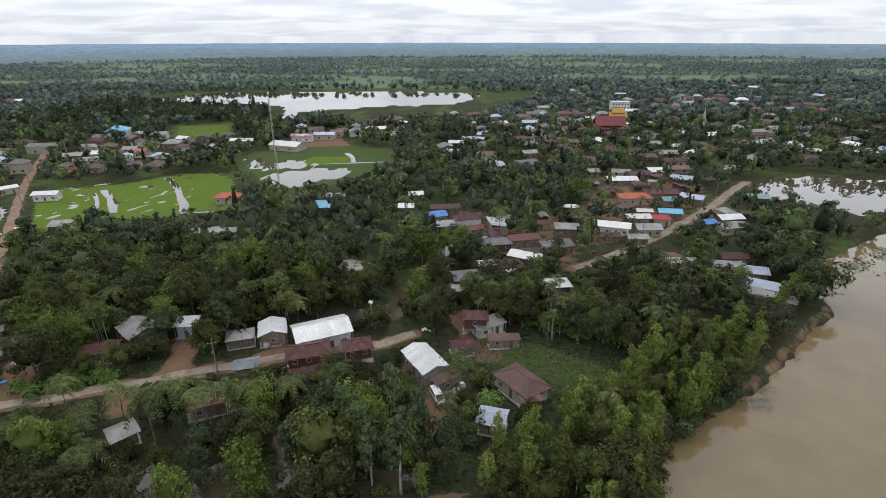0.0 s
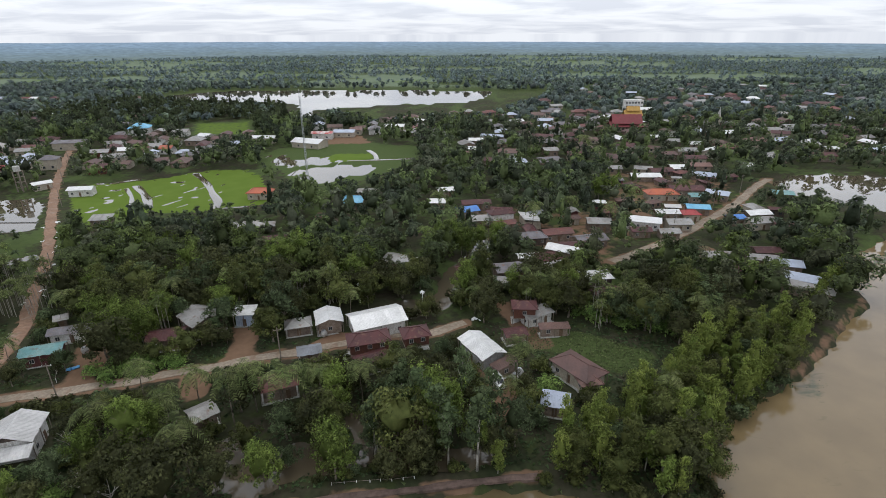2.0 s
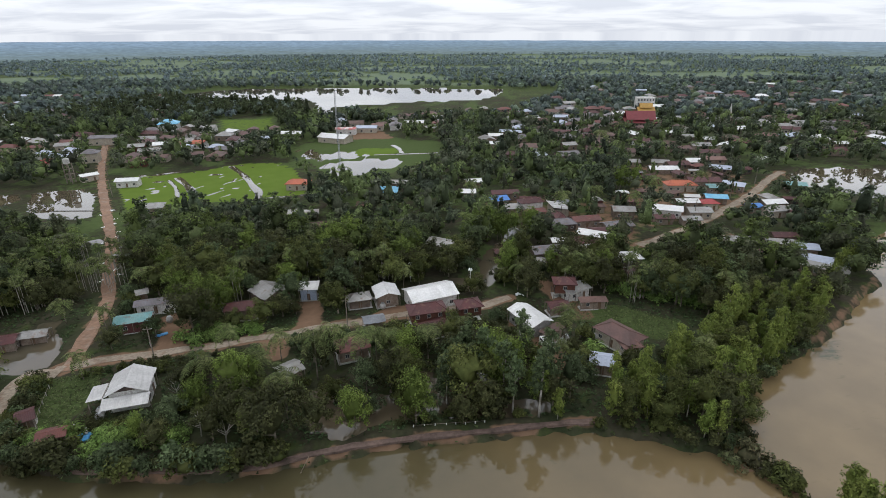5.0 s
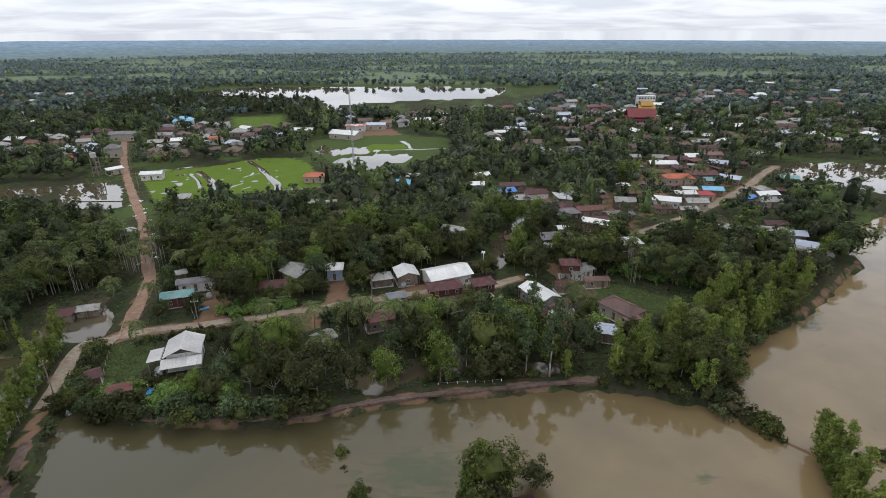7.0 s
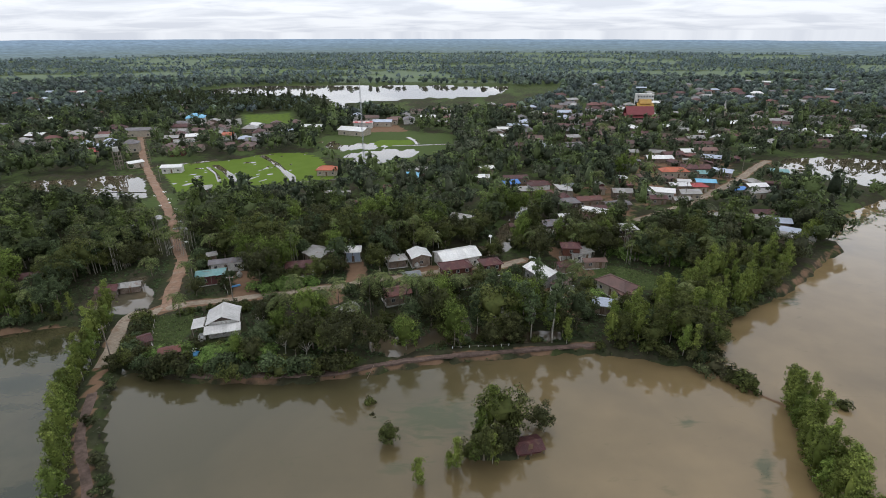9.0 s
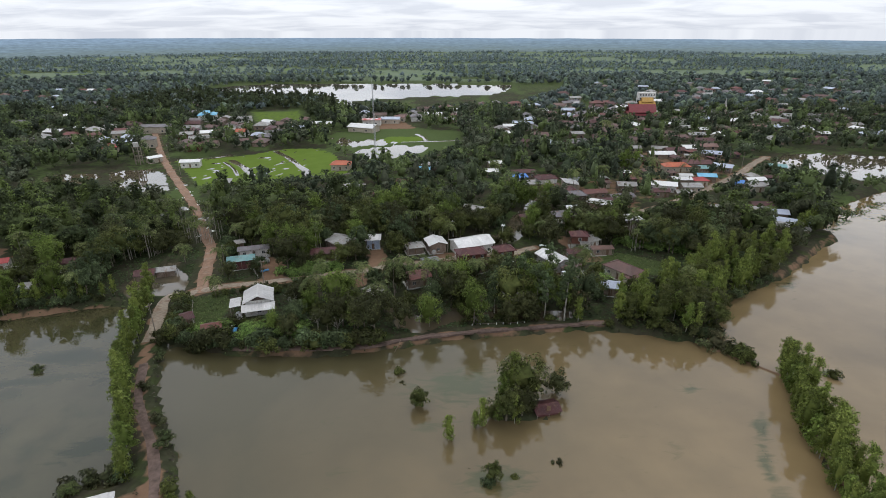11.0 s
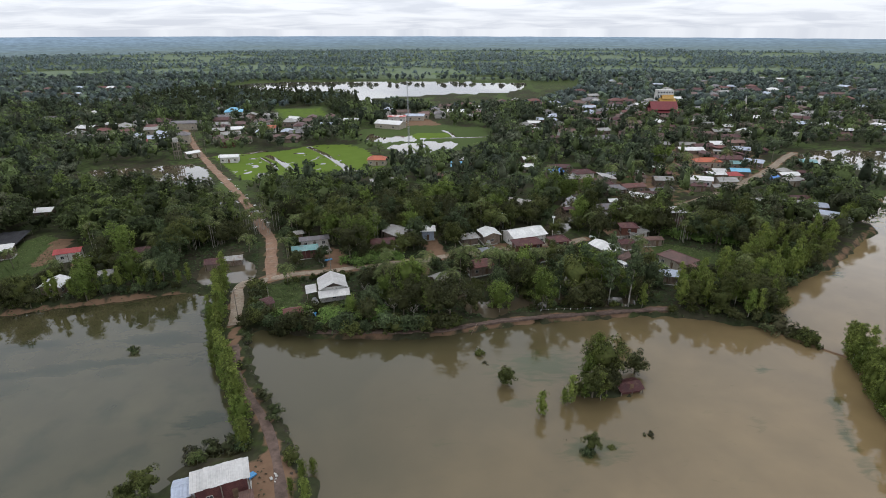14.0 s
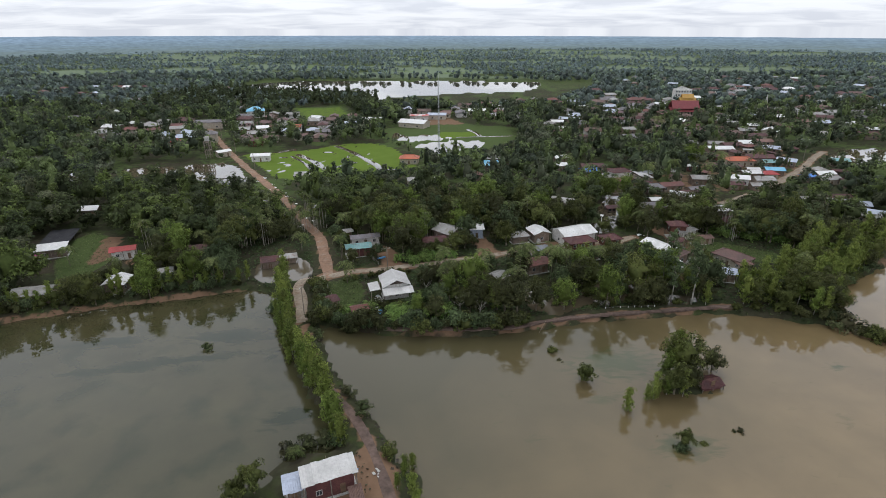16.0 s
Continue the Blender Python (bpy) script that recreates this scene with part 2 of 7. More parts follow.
def ground_material():
    """Earth under trees, red dirt and grass, mixed by the cover layer of the ground."""
    m = material("ground_cover", (0.034, 0.042, 0.020), (0.046, 0.040, 0.027), scale=0.09, fine=0.8, rough=0.95, stain=(0.045, 0.06, 0.02), bump=0.4, spec=0.05)
    n, l = m.node_tree.nodes, m.node_tree.links
    bsdf = n["Principled BSDF"]
    under = bsdf.inputs["Base Color"].links[0].from_socket
    at = n.new("ShaderNodeAttribute")
    at.attribute_name = "cover"
    sep = n.new("ShaderNodeSeparateColor")
    l.new(at.outputs["Color"], sep.inputs[0])
    geo = n.new("ShaderNodeNewGeometry")
    t = n.new("ShaderNodeTexNoise")
    t.inputs["Scale"].default_value, t.inputs["Detail"].default_value = 0.35, 6.0
    l.new(geo.outputs["Position"], t.inputs["Vector"])

    def layer(prev, channel, a, b, scale):
        t2 = n.new("ShaderNodeTexNoise")
        t2.inputs["Scale"].default_value, t2.inputs["Detail"].default_value = scale, 6.0
        l.new(geo.outputs["Position"], t2.inputs["Vector"])
        tone = n.new("ShaderNodeMix")
        tone.data_type = "RGBA"
        tone.inputs["A"].default_value, tone.inputs["B"].default_value = rgb(a), rgb(b)
        l.new(t2.outputs["Fac"], tone.inputs["Factor"])
        add = n.new("ShaderNodeMath")
        add.operation = "ADD"
        l.new(at.outputs["Alpha"] if channel == "Alpha" else sep.outputs[channel], add.inputs[0])
        l.new(t.outputs["Fac"], add.inputs[1])
        r = n.new("ShaderNodeMapRange")
        r.inputs[1].default_value, r.inputs[2].default_value = 0.85, 1.1
        l.new(add.outputs[0], r.inputs[0])
        mx = n.new("ShaderNodeMix")
        mx.data_type = "RGBA"
        l.new(r.outputs[0], mx.inputs["Factor"])
        l.new(prev, mx.inputs["A"])
        l.new(tone.outputs["Result"], mx.inputs["B"])
        return mx.outputs["Result"]

    c = layer(under, 1, (0.050, 0.078, 0.024), (0.078, 0.100, 0.036), 0.6)
    # pale field green, its tone shifted bluer to carry distant haze
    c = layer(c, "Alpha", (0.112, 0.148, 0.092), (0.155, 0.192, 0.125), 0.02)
    c = layer(c, 2, (0.082, 0.130, 0.018), (0.118, 0.168, 0.030), 0.15)
    c = layer(c, 0, (0.13, 0.080, 0.052), (0.21, 0.135, 0.086), 0.5)
    l.new(c, bsdf.inputs["Base Color"])
    return m


GROUND = ground_material()


def water_material(name, a, b, silt, ripple=0.02, scale=0.03, ior=1.5):
    m = material(name, a, b, scale=scale, fine=0.12, rough=0.012, spec=0.5, stain=silt, stain_at=(0.5, 0.68), grain=0.1)
    n, l = m.node_tree.nodes, m.node_tree.links
    bsdf = n["Principled BSDF"]
    bsdf.inputs["IOR"].default_value = ior
    geo = n.new("ShaderNodeNewGeometry")
    t = n.new("ShaderNodeTexNoise")
    t.inputs["Scale"].default_value, t.inputs["Detail"].default_value = 0.7, 3.0
    l.new(geo.outputs["Position"], t.inputs["Vector"])
    bp = n.new("ShaderNodeBump")
    bp.inputs["Strength"].default_value, bp.inputs["Distance"].default_value = 1.0, ripple
    l.new(t.outputs["Fac"], bp.inputs["Height"])
    l.new(bp.outputs[0], bsdf.inputs["Normal"])
    return m


WATER = water_material("water_muddy", (0.190, 0.136, 0.068), (0.160, 0.115, 0.058), (0.135, 0.098, 0.050), ripple=0.0010, scale=0.014)


def silt_plume(m, dark, lo, hi):
    """Clearer, darker water to the north-west; the muddy plume spreads from the river side."""
    n, l = m.node_tree.nodes, m.node_tree.links
    bsdf = n["Principled BSDF"]
    tan = bsdf.inputs["Base Color"].links[0].from_socket
    geo = n.new("ShaderNodeNewGeometry")
    dot = n.new("ShaderNodeVectorMath")
    dot.operation = "DOT_PRODUCT"
    dot.inputs[1].default_value = (0.80, -0.60, 0)
    l.new(geo.outputs["Position"], dot.inputs[0])
    t = n.new("ShaderNodeTexNoise")
    t.inputs["Scale"].default_value, t.inputs["Detail"].default_value, t.inputs["Distortion"].default_value = 0.03, 5.0, 0.8
    l.new(geo.outputs["Position"], t.inputs["Vector"])
    ma = n.new("ShaderNodeMath")
    ma.operation = "MULTIPLY_ADD"
    ma.inputs[1].default_value = 60.0
    l.new(t.outputs["Fac"], ma.inputs[0])
    l.new(dot.outputs["Value"], ma.inputs[2])
    r = n.new("ShaderNodeMapRange")
    r.inputs[1].default_value, r.inputs[2].default_value = lo + 30, hi + 30
    l.new(ma.outputs[0], r.inputs[0])
    mx = n.new("ShaderNodeMix")
    mx.data_type = "RGBA"
    mx.inputs["A"].default_value = rgb(dark)
    l.new(r.outputs[0], mx.inputs["Factor"])
    l.new(tan, mx.inputs["B"])
    l.new(mx.outputs["Result"], bsdf.inputs["Base Color"])


def weed_beds(m, green):
    """Drowned weed showing through the water in soft broken patches."""
    n, l = m.node_tree.nodes, m.node_tree.links
    bsdf = n["Principled BSDF"]
    water = bsdf.inputs["Base Color"].links[0].from_socket
    at = n.new("ShaderNodeAttribute")
    at.attribute_name = "weed"
    geo = n.new("ShaderNodeNewGeometry")
    mp = n.new("ShaderNodeMapping")
    mp.inputs["Scale"].default_value = (0.22, 0.6, 1.0)
    l.new(geo.outputs["Position"], mp.inputs[0])
    t = n.new("ShaderNodeTexNoise")
    t.inputs["Scale"].default_value, t.inputs["Detail"].default_value, t.inputs["Distortion"].default_value = 1.0, 5.0, 1.2
    l.new(mp.outputs[0], t.inputs["Vector"])
    add = n.new("ShaderNodeMath")
    add.operation = "MULTIPLY_ADD"
    add.inputs[1].default_value = 1.45
    l.new(t.outputs["Fac"], add.inputs[0])
    l.new(at.outputs["Fac"], add.inputs[2])
    r = n.new("ShaderNodeMapRange")
    r.inputs[1].default_value, r.inputs[2].default_value, r.inputs[4].default_value = 0.95, 1.45, 0.8
    l.new(add.outputs[0], r.inputs[0])
    mx = n.new("ShaderNodeMix")
    mx.data_type = "RGBA"
    mx.inputs["B"].default_value = rgb(green)
    l.new(r.outputs[0], mx.inputs["Factor"])
    l.new(water, mx.inputs["A"])
    l.new(mx.outputs["Result"], bsdf.inputs["Base Color"])


silt_plume(WATER, (0.064, 0.056, 0.028), -72, -4)
weed_beds(WATER, (0.046, 0.058, 0.020))
WATER_GREEN = water_material("water_green_grey", (0.060, 0.054, 0.026), (0.048, 0.045, 0.022), (0.034, 0.036, 0.016), ripple=0.0016, scale=0.05)
weed_beds(WATER_GREEN, (0.012, 0.020, 0.006))
WATER_STILL = water_material("water_flood", (0.10, 0.078, 0.048), (0.08, 0.066, 0.044), (0.07, 0.062, 0.042), ripple=0.001, ior=1.6)


# ---- building helpers ----
def link_mesh(name, verts, faces, mat, parent=None, label="", smooth=False):
    me = bpy.data.meshes.new(name)
    me.from_pydata([tuple(v) for v in verts], [], [tuple(f) for f in faces])
    if mat:
        me.materials.append(mat)
    if smooth:
        me.shade_smooth()
    ob = new(name, me)
    if parent:
        ob.parent = parent
    if label:
        ob["label"] = label
    return ob


def part(name, bm, mat, parent=None, label="", smooth=False):
    me = bpy.data.meshes.new(name)
    bm.to_mesh(me)
    bm.free()
    me.materials.append(mat)
    if smooth:
        me.shade_smooth()
    ob = new(name, me)
    if parent:
        ob.parent = parent
    if label:
        ob["label"] = label
    return ob


def base(name, m, label, category, group=""):
    ob = new(name)
    ob.matrix_basis = m
    ob.empty_display_size = 0.3
    return tagged(ob, label, category, group)


def slab(bm, x0, x1, y0, y1, z0, z1, m=None):
    """A box between two corners, turned by m."""
    got = bmesh.ops.create_cube(bm, size=1.0)["verts"]
    t = Matrix.Translation(((x0 + x1) / 2, (y0 + y1) / 2, (z0 + z1) / 2)) @ Matrix.Diagonal((x1 - x0, y1 - y0, z1 - z0, 1))
    bmesh.ops.transform(bm, matrix=(m @ t) if m else t, verts=got)
    return got


def beam(bm, a, b, r0, r1=None, sides=6):
    """A tapered round bar from a to b."""
    a, b = Vector(a), Vector(b)
    d = b - a
    m = Matrix.Translation((a + b) / 2) @ d.to_track_quat("Z", "Y").to_matrix().to_4x4()
    bmesh.ops.create_cone(bm, cap_ends=True, segments=sides, radius1=r0, radius2=r0 if r1 is None else r1, depth=d.length, matrix=m)


def raw_mesh(name, V, Q, mat, tint=None, smooth=False):
    """A mesh from numpy corners and four-sided faces, with an optional tint at each corner."""
    me = bpy.data.meshes.new(name)
    me.vertices.add(len(V))
    me.vertices.foreach_set("co", np.asarray(V, np.float32).ravel())
    k = Q.shape[1]
    me.loops.add(Q.size)
    me.loops.foreach_set("vertex_index", np.asarray(Q, np.int32).ravel())
    me.polygons.add(len(Q))
    me.polygons.foreach_set("loop_start", np.arange(0, Q.size, k, dtype=np.int32))
    me.polygons.foreach_set("loop_total", np.full(len(Q), k, np.int32))
    me.update(calc_edges=True)
    if tint is not None:
        at = me.attributes.new("tint", "FLOAT_COLOR", "POINT")
        at.data.foreach_set("color", np.concatenate([tint, np.ones((len(tint), 1))], 1).astype(np.float32).ravel())
    me.materials.append(mat)
    if smooth:
        me.shade_smooth()
    return me


def curve_points(points, step=2.0):
    """A smooth line through a few plan points."""
    p = np.array(points, float)
    p = np.vstack([2 * p[0] - p[1], p, 2 * p[-1] - p[-2]])
    out = []
    for i in range(1, len(p) - 2):
        n = max(2, int(np.linalg.norm(p[i + 1] - p[i]) / step))
        for s in np.linspace(0, 1, n, endpoint=False):
            a, b, c, d = p[i - 1], p[i], p[i + 1], p[i + 2]
            out.append(0.5 * (2 * b + (c - a) * s + (2 * a - 5 * b + 4 * c - d) * s * s + (3 * b - a - 3 * c + d) * s ** 3))
    out.append(p[-2])
    return np.array(out)


def line_distance(line, X, Y):
    line = np.asarray(line, float)
    if X.size < 200:
        P = np.stack([X.ravel(), Y.ravel()], 1)[:, None, :]
        a, ab = line[:-1], line[1:] - line[:-1]
        s = np.clip(((P - a) * ab).sum(2) / np.maximum((ab * ab).sum(1), 1e-9), 0, 1)
        q = P - a - s[:, :, None] * ab
        return np.sqrt((q * q).sum(2).min(1)).reshape(X.shape)
    d = np.full(X.shape, 1e18)
    for a, b in zip(line[:-1], line[1:]):
        ab = b - a
        s = np.clip(((X - a[0]) * ab[0] + (Y - a[1]) * ab[1]) / max(ab @ ab, 1e-9), 0, 1)
        d = np.minimum(d, (X - a[0] - s * ab[0]) ** 2 + (Y - a[1] - s * ab[1]) ** 2)
    return np.sqrt(d)


def inside_distance(poly, X, Y):
    """Distance to the rim of a closed shape, positive inside."""
    p = np.array(poly, float)
    inside = np.zeros(X.shape, bool)
    for (x0, y0), (x1, y1) in zip(p, np.roll(p, -1, 0)):
        if y0 != y1:
            inside ^= ((y0 > Y) != (y1 > Y)) & (X < (x1 - x0) * (Y - y0) / (y1 - y0) + x0)
    d = line_distance(np.vstack([p, p[:1]]), X, Y)
    return np.where(inside, d, -d)


def smooth01(v, a, b):
    s = np.clip((v - a) / (b - a), 0, 1)
    return s * s * (3 - 2 * s)


_wave = np.random.RandomState(5)
_WAVES = [(_wave.uniform(-1, 1), _wave.uniform(-1, 1), _wave.uniform(0, 6.28)) for _ in range(14)]


def rolling(X, Y, size):
    """Smooth uneven field of about -1 to 1, with features of about that size in metres."""
    v = 0
    for i, (a, b, c) in enumerate(_WAVES):
        f = (1 + 0.35 * (i % 5)) * 2.2 / size
        v = v + np.sin(f * (a * X + b * Y) * 2.4 + c)
    return v / 4.2


# ---- the plan: shores, roads, ponds and fields, in metres ----
WATER_Z = -1.5
SHORE = [(-700, -60), (-330, 22), (-230, 46), (-183, 52), (-167, 58), (-146, 65), (-124, 71), (-114, 64), (-103, 52), (-86, 47.5), (-61, 47.5), (-44, 52.5), (-20, 57), (-1, 59), (17, 55), (25, 52),
         (31, 60), (40, 74), (57, 84.5), (69, 92), (84, 106), (100, 119), (104, 125), (102, 134), (116, 150), (160, 179), (300, 235), (900, 300)]
LAND = SHORE + [(5200, 400), (5200, 5200), (-5200, 5200), (-5200, -400)]
DIKE_LEFT = curve_points([(-112, 76), (-111.5, 66), (-107, 53), (-102, 41), (-97, 30), (-88, 18), (-82.5, 8), (-77, -6), (-70, -25), (-62, -60)])
DIKE_RIGHT = curve_points([(25, 52), (28, 49), (33, 43.5), (36, 40), (35.6, 35), (33, 28), (30.6, 21), (29, 14), (27.6, 6), (26, -4), (24, -25)])
ROAD_MAIN = curve_points([(-262, 352), (-244, 321), (-205, 253), (-174, 204), (-142, 155), (-122, 120), (-115.2, 108.5), (-110.5, 94), (-107, 83), (-105, 76.6)])
ROAD_VILLAGE = curve_points([(-108, 77), (-103, 78.8), (-96, 81), (-86, 83.5), (-76, 86), (-66, 89.5), (-57, 93), (-44, 97), (-33, 101), (-24, 103.6), (-15, 105), (-7, 109)])
ROAD_BRIDGE = curve_points([(-106, 75.6), (-109.5, 75.4), (-112.2, 74.4), (-112.6, 71), (-110.8, 66), (-108.9, 60.5), (-106.4, 51.5)])
ROAD_RIGHT = curve_points([(40, 146), (58, 159), (74, 172), (93, 190), (112, 209), (131, 231), (146, 246)])
BUND = curve_points([(-86, 49), (-70, 48.8), (-56, 49.8), (-44, 53.4), (-30, 56.4), (-18, 58), (-6, 59.8), (3, 60.6)])
BANK_TRACK = curve_points([(61, 88), (66, 91.8), (77, 101.2), (93.6, 115.6), (101, 121.5)])
PADDY = [(-190, 238.6), (-174, 216), (-155, 188), (-143, 184), (-136.6, 198), (-113, 198), (-106.4, 203.5), (-87, 208), (-91, 224), (-104, 256), (-120, 273), (-142, 267), (-152, 253.5), (-176, 245)]
POND_MID = [(-91, 264), (-87.4, 273), (-77, 277), (-68.5, 282.4), (-52, 279), (-47, 276), (-50.7, 263), (-62, 258.4), (-63.6, 249), (-71.5, 244.7), (-81.4, 245)]
POND_UPPER = [(-115.5, 307), (-108.6, 307), (-102.7, 298), (-88, 301), (-80.7, 300.8), (-75.8, 293), (-66.5, 292), (-75, 284), (-85, 285.6), (-97.7, 278), (-106, 285)]
POND_LEFT = [(-215, 215.4), (-204.8, 218), (-194, 221.8), (-184, 211.7), (-168.7, 186.8), (-164, 178.8), (-172.4, 177), (-185.4, 178.8), (-195, 186.8), (-203.3, 197.6)]
POND_WEST = [(-236, 195.4), (-241, 207), (-232, 211.7), (-217, 211.7), (-209, 200), (-214, 189)]
POND_FAR_WEST = [(-267, 189), (-274, 202), (-269, 203.4), (-254.5, 189), (-250, 180.7)]
POND_RIGHT = [(134, 226), (155, 250), (175, 259), (197, 254), (240, 246), (240, 205), (179, 200), (162, 199), (152, 212)]
LAKE = [(-346, 646), (-318, 700), (-160, 705), (45.5, 692), (48.4, 650), (24.6, 584.7), (-26, 561), (-72.6, 549), (-100, 536), (-125.6, 519.5), (-134, 510), (-128, 470), (-140, 470), (-164, 558), (-202, 585), (-266, 592), (-322, 618)]
CREEK = curve_points([(-27, 116.5), (-20, 118), (-12, 123), (-9.6, 131), (-8, 138), (-4, 147), (0, 156), (5, 166), (14, 176)])
POOLS = [curve_points([(-46, 60.5), (-39, 62.5), (-33, 64.5), (-25, 65), (-15, 64.6), (-5, 65)]), curve_points([(-29, 75), (-25.5, 70), (-23.5, 64)]), curve_points([(-43, 60), (-37, 66), (-30, 64)]), curve_points([(-21, 63), (-17, 70), (-18, 77)]), curve_points([(-50, 68), (-46, 62), (-42, 58)]), curve_points([(-58, 128), (-52, 132), (-47, 130)]),
         curve_points([(38, 92), (44, 97), (48, 94)]), curve_points([(-130, 140), (-124, 146)]),
         curve_points([(-152, 146), (-146, 152)]), curve_points([(20, 205), (24, 190)])]
POND_GATE = [(-124.6, 75.4), (-127.6, 80), (-128, 88), (-124, 91.4), (-124, 97), (-121.6, 98), (-116.4, 90), (-113.1, 84), (-111.8, 79), (-114.5, 77), (-120, 76)]
FIELD = [(-216, 436), (-173, 443), (-151, 380), (-190, 374)]
CLEARING = [(-118, 326), (-78, 345), (-42, 335), (-31.5, 330), (-26.5, 288), (-43, 262), (-58, 241), (-84, 242), (-96, 268), (-112, 290)]
LOT = [(-104, 372), (-74, 378), (-60, 346), (-90, 338)]
FLATS = [(-112, 505), (-72, 537), (-14, 550), (43.5, 590), (60, 676), (124, 687), (60, 560), (20, 492), (-56, 476), (-73, 446)]
CORE = [(0, 126), (36, 134), (48, 160), (62, 166), (84, 186), (112, 176), (122, 190), (112, 212), (134, 252), (112, 276), (70, 262), (60, 225), (40, 195), (2, 212), (-12, 196), (-6, 174), (14, 168), (12, 150), (0, 138)]
GRASS_YARD = [(2, 103), (10, 108), (22, 103), (34, 95), (30, 88), (23, 90), (16, 96), (6, 98)]
GRASS_LAND = [(50, 104), (62, 116), (74, 112), (64, 100)]
STILT_YARD = [(-106, 73), (-97, 74.5), (-94, 68), (-94.5, 61), (-98, 56.5), (-104.6, 63)]
LEFT_YARD = [(-192, 86.3), (-199, 105), (-197, 112), (-189.3, 107.5), (-180.6, 95), (-176, 84), (-178, 76), (-184, 76)]
DIRT_YARDS = [curve_points([(-93, 98), (-89, 93), (-88, 86)]), curve_points([(-61, 108), (-58.5, 101), (-57.5, 95)]), curve_points([(-41, 98), (-37, 102), (-33, 101)]), curve_points([(-6, 96), (-2, 89), (-0.5, 82), (-1, 76)]),
              curve_points([(-180, 88), (-186, 106)]), curve_points([(-168, 88), (-164, 92)]), curve_points([(-64, 87), (-62, 83)]),
              curve_points([(20, 160), (34, 168), (42, 172)]), curve_points([(66, 152), (74, 156)]), curve_points([(10, 100), (4, 118)])]
FAR_FIELDS = [((-560, 900), 190, 40), ((-330, 830), 90, 30), ((-420, 705), 70, 20), ((-90, 860), 120, 36), ((500, 900), 110, 60), ((430, 740), 60, 22), ((300, 430), 42, 24), ((275, 456), 26, 14), ((-20, 1150), 260, 44), ((350, 1300), 240, 50),
              ((-700, 1400), 320, 60), ((100, 1700), 420, 60), ((900, 1500), 260, 60), ((-1000, 2000), 420, 70), ((700, 2200), 500, 80), ((-300, 2100), 330, 50), ((-900, 1050), 160, 36), ((1000, 1050), 150, 36)]


def field_mask(X, Y):
    v = np.zeros(np.shape(X))
    for (cx, cy), a, b in FAR_FIELDS:
        q = np.hypot((X - cx) / a, (Y - cy) / b) + 0.25 * rolling(X, Y, 60)
        v = np.maximum(v, 1 - smooth01(q, 0.8, 1.05))
    far = smooth01(Y, 600, 900)
    strips = rolling(X * 0.5, Y * 0.9, 210)
    return np.maximum(v, far * smooth01(strips, 0.2, 0.5))


def ground_height(X, Y):
    land = inside_distance(LAND, X, Y) + 0.8 * rolling(X, Y, 9) * (np.abs(X) < 400)
    h = -3.4 + 3.4 * smooth01(land, -2.4, 2.6)
    near = 1 - smooth01(Y, 150, 320)
    h += 0.22 * rolling(X, Y, 22) * near * smooth01(land, 0, 6)
    for dike, half, top in ((DIKE_LEFT, 2.6, -0.35), (DIKE_RIGHT, 0.55, -1.2), (BUND, 0.55, -0.3)):
        d = line_distance(dike, X, Y) + 0.5 * rolling(X, Y, 5)
        h = np.maximum(h, top - (top + 3.4) * smooth01(d, half, half + (2.6 if dike is DIKE_LEFT else 1.0)))
    for cx, cy, rx, ry, top in ((-22, 29.0, 6.4, 3.8, -1.2), (-90.5, 3, 9.5, 7.5, -0.5), (37, 40, 1.8, 2.4, -1.2), (-101, 0, 4, 3, -1.0), (-76, 2, 2, 5, -0.9)):
        q = np.hypot((X - cx) / rx, (Y - cy) / ry) + 0.15 * rolling(X, Y, 5)
        h = np.maximum(h, top - (top + 3.4) * smooth01(q, 0.75, 1.25))
    for pond in (POND_MID, POND_UPPER, POND_LEFT, POND_WEST, POND_FAR_WEST, POND_RIGHT, LAKE, POND_GATE):
        d = inside_distance(pond, X, Y) + ((0.7 if pond in (POND_GATE, POND_LEFT) else 2.2) * rolling(X, Y, 9) if pond is not LAKE else 4 * rolling(X, Y, 40))
        h = h - 1.2 * smooth01(d + (1.4 if pond is POND_GATE else 0), -1.5, 2.5)
    d = inside_distance(PADDY, X, Y)
    wet = 0.75 * rolling(X * 1.3, Y, 16) + 0.6 * rolling(Y, X, 6)
    h = np.where(d > -1, -0.40 + 0.22 * smooth01(1.05 - wet, 0.0, 0.4) * smooth01(d, 0, 2) + 0.5 * smooth01(-d, -0.5, 1.0), h)
    h = h - 1.3 * (1 - smooth01(line_distance(CREEK, X, Y) + 0.8 * rolling(X, Y, 7), 3.0, 5.2))
    for pool in POOLS:
        h = h - 0.9 * (1 - smooth01(line_distance(pool, X, Y) + 0.9 * rolling(X, Y, 7), 1.6, 3.6))
    return h


def axis(lo, hi, step, far_lo, far_hi, grow):
    mid = list(np.arange(lo, hi, step))
    up, s = [], step
    while (up[-1] if up else mid[-1]) < far_hi:
        s *= grow
        up.append((up[-1] if up else mid[-1]) + s)
    down, s = [], step
    while (down[-1] if down else lo) > far_lo:
        s *= grow
        down.append((down[-1] if down else lo) - s)
    return np.array(down[::-1] + mid + up)


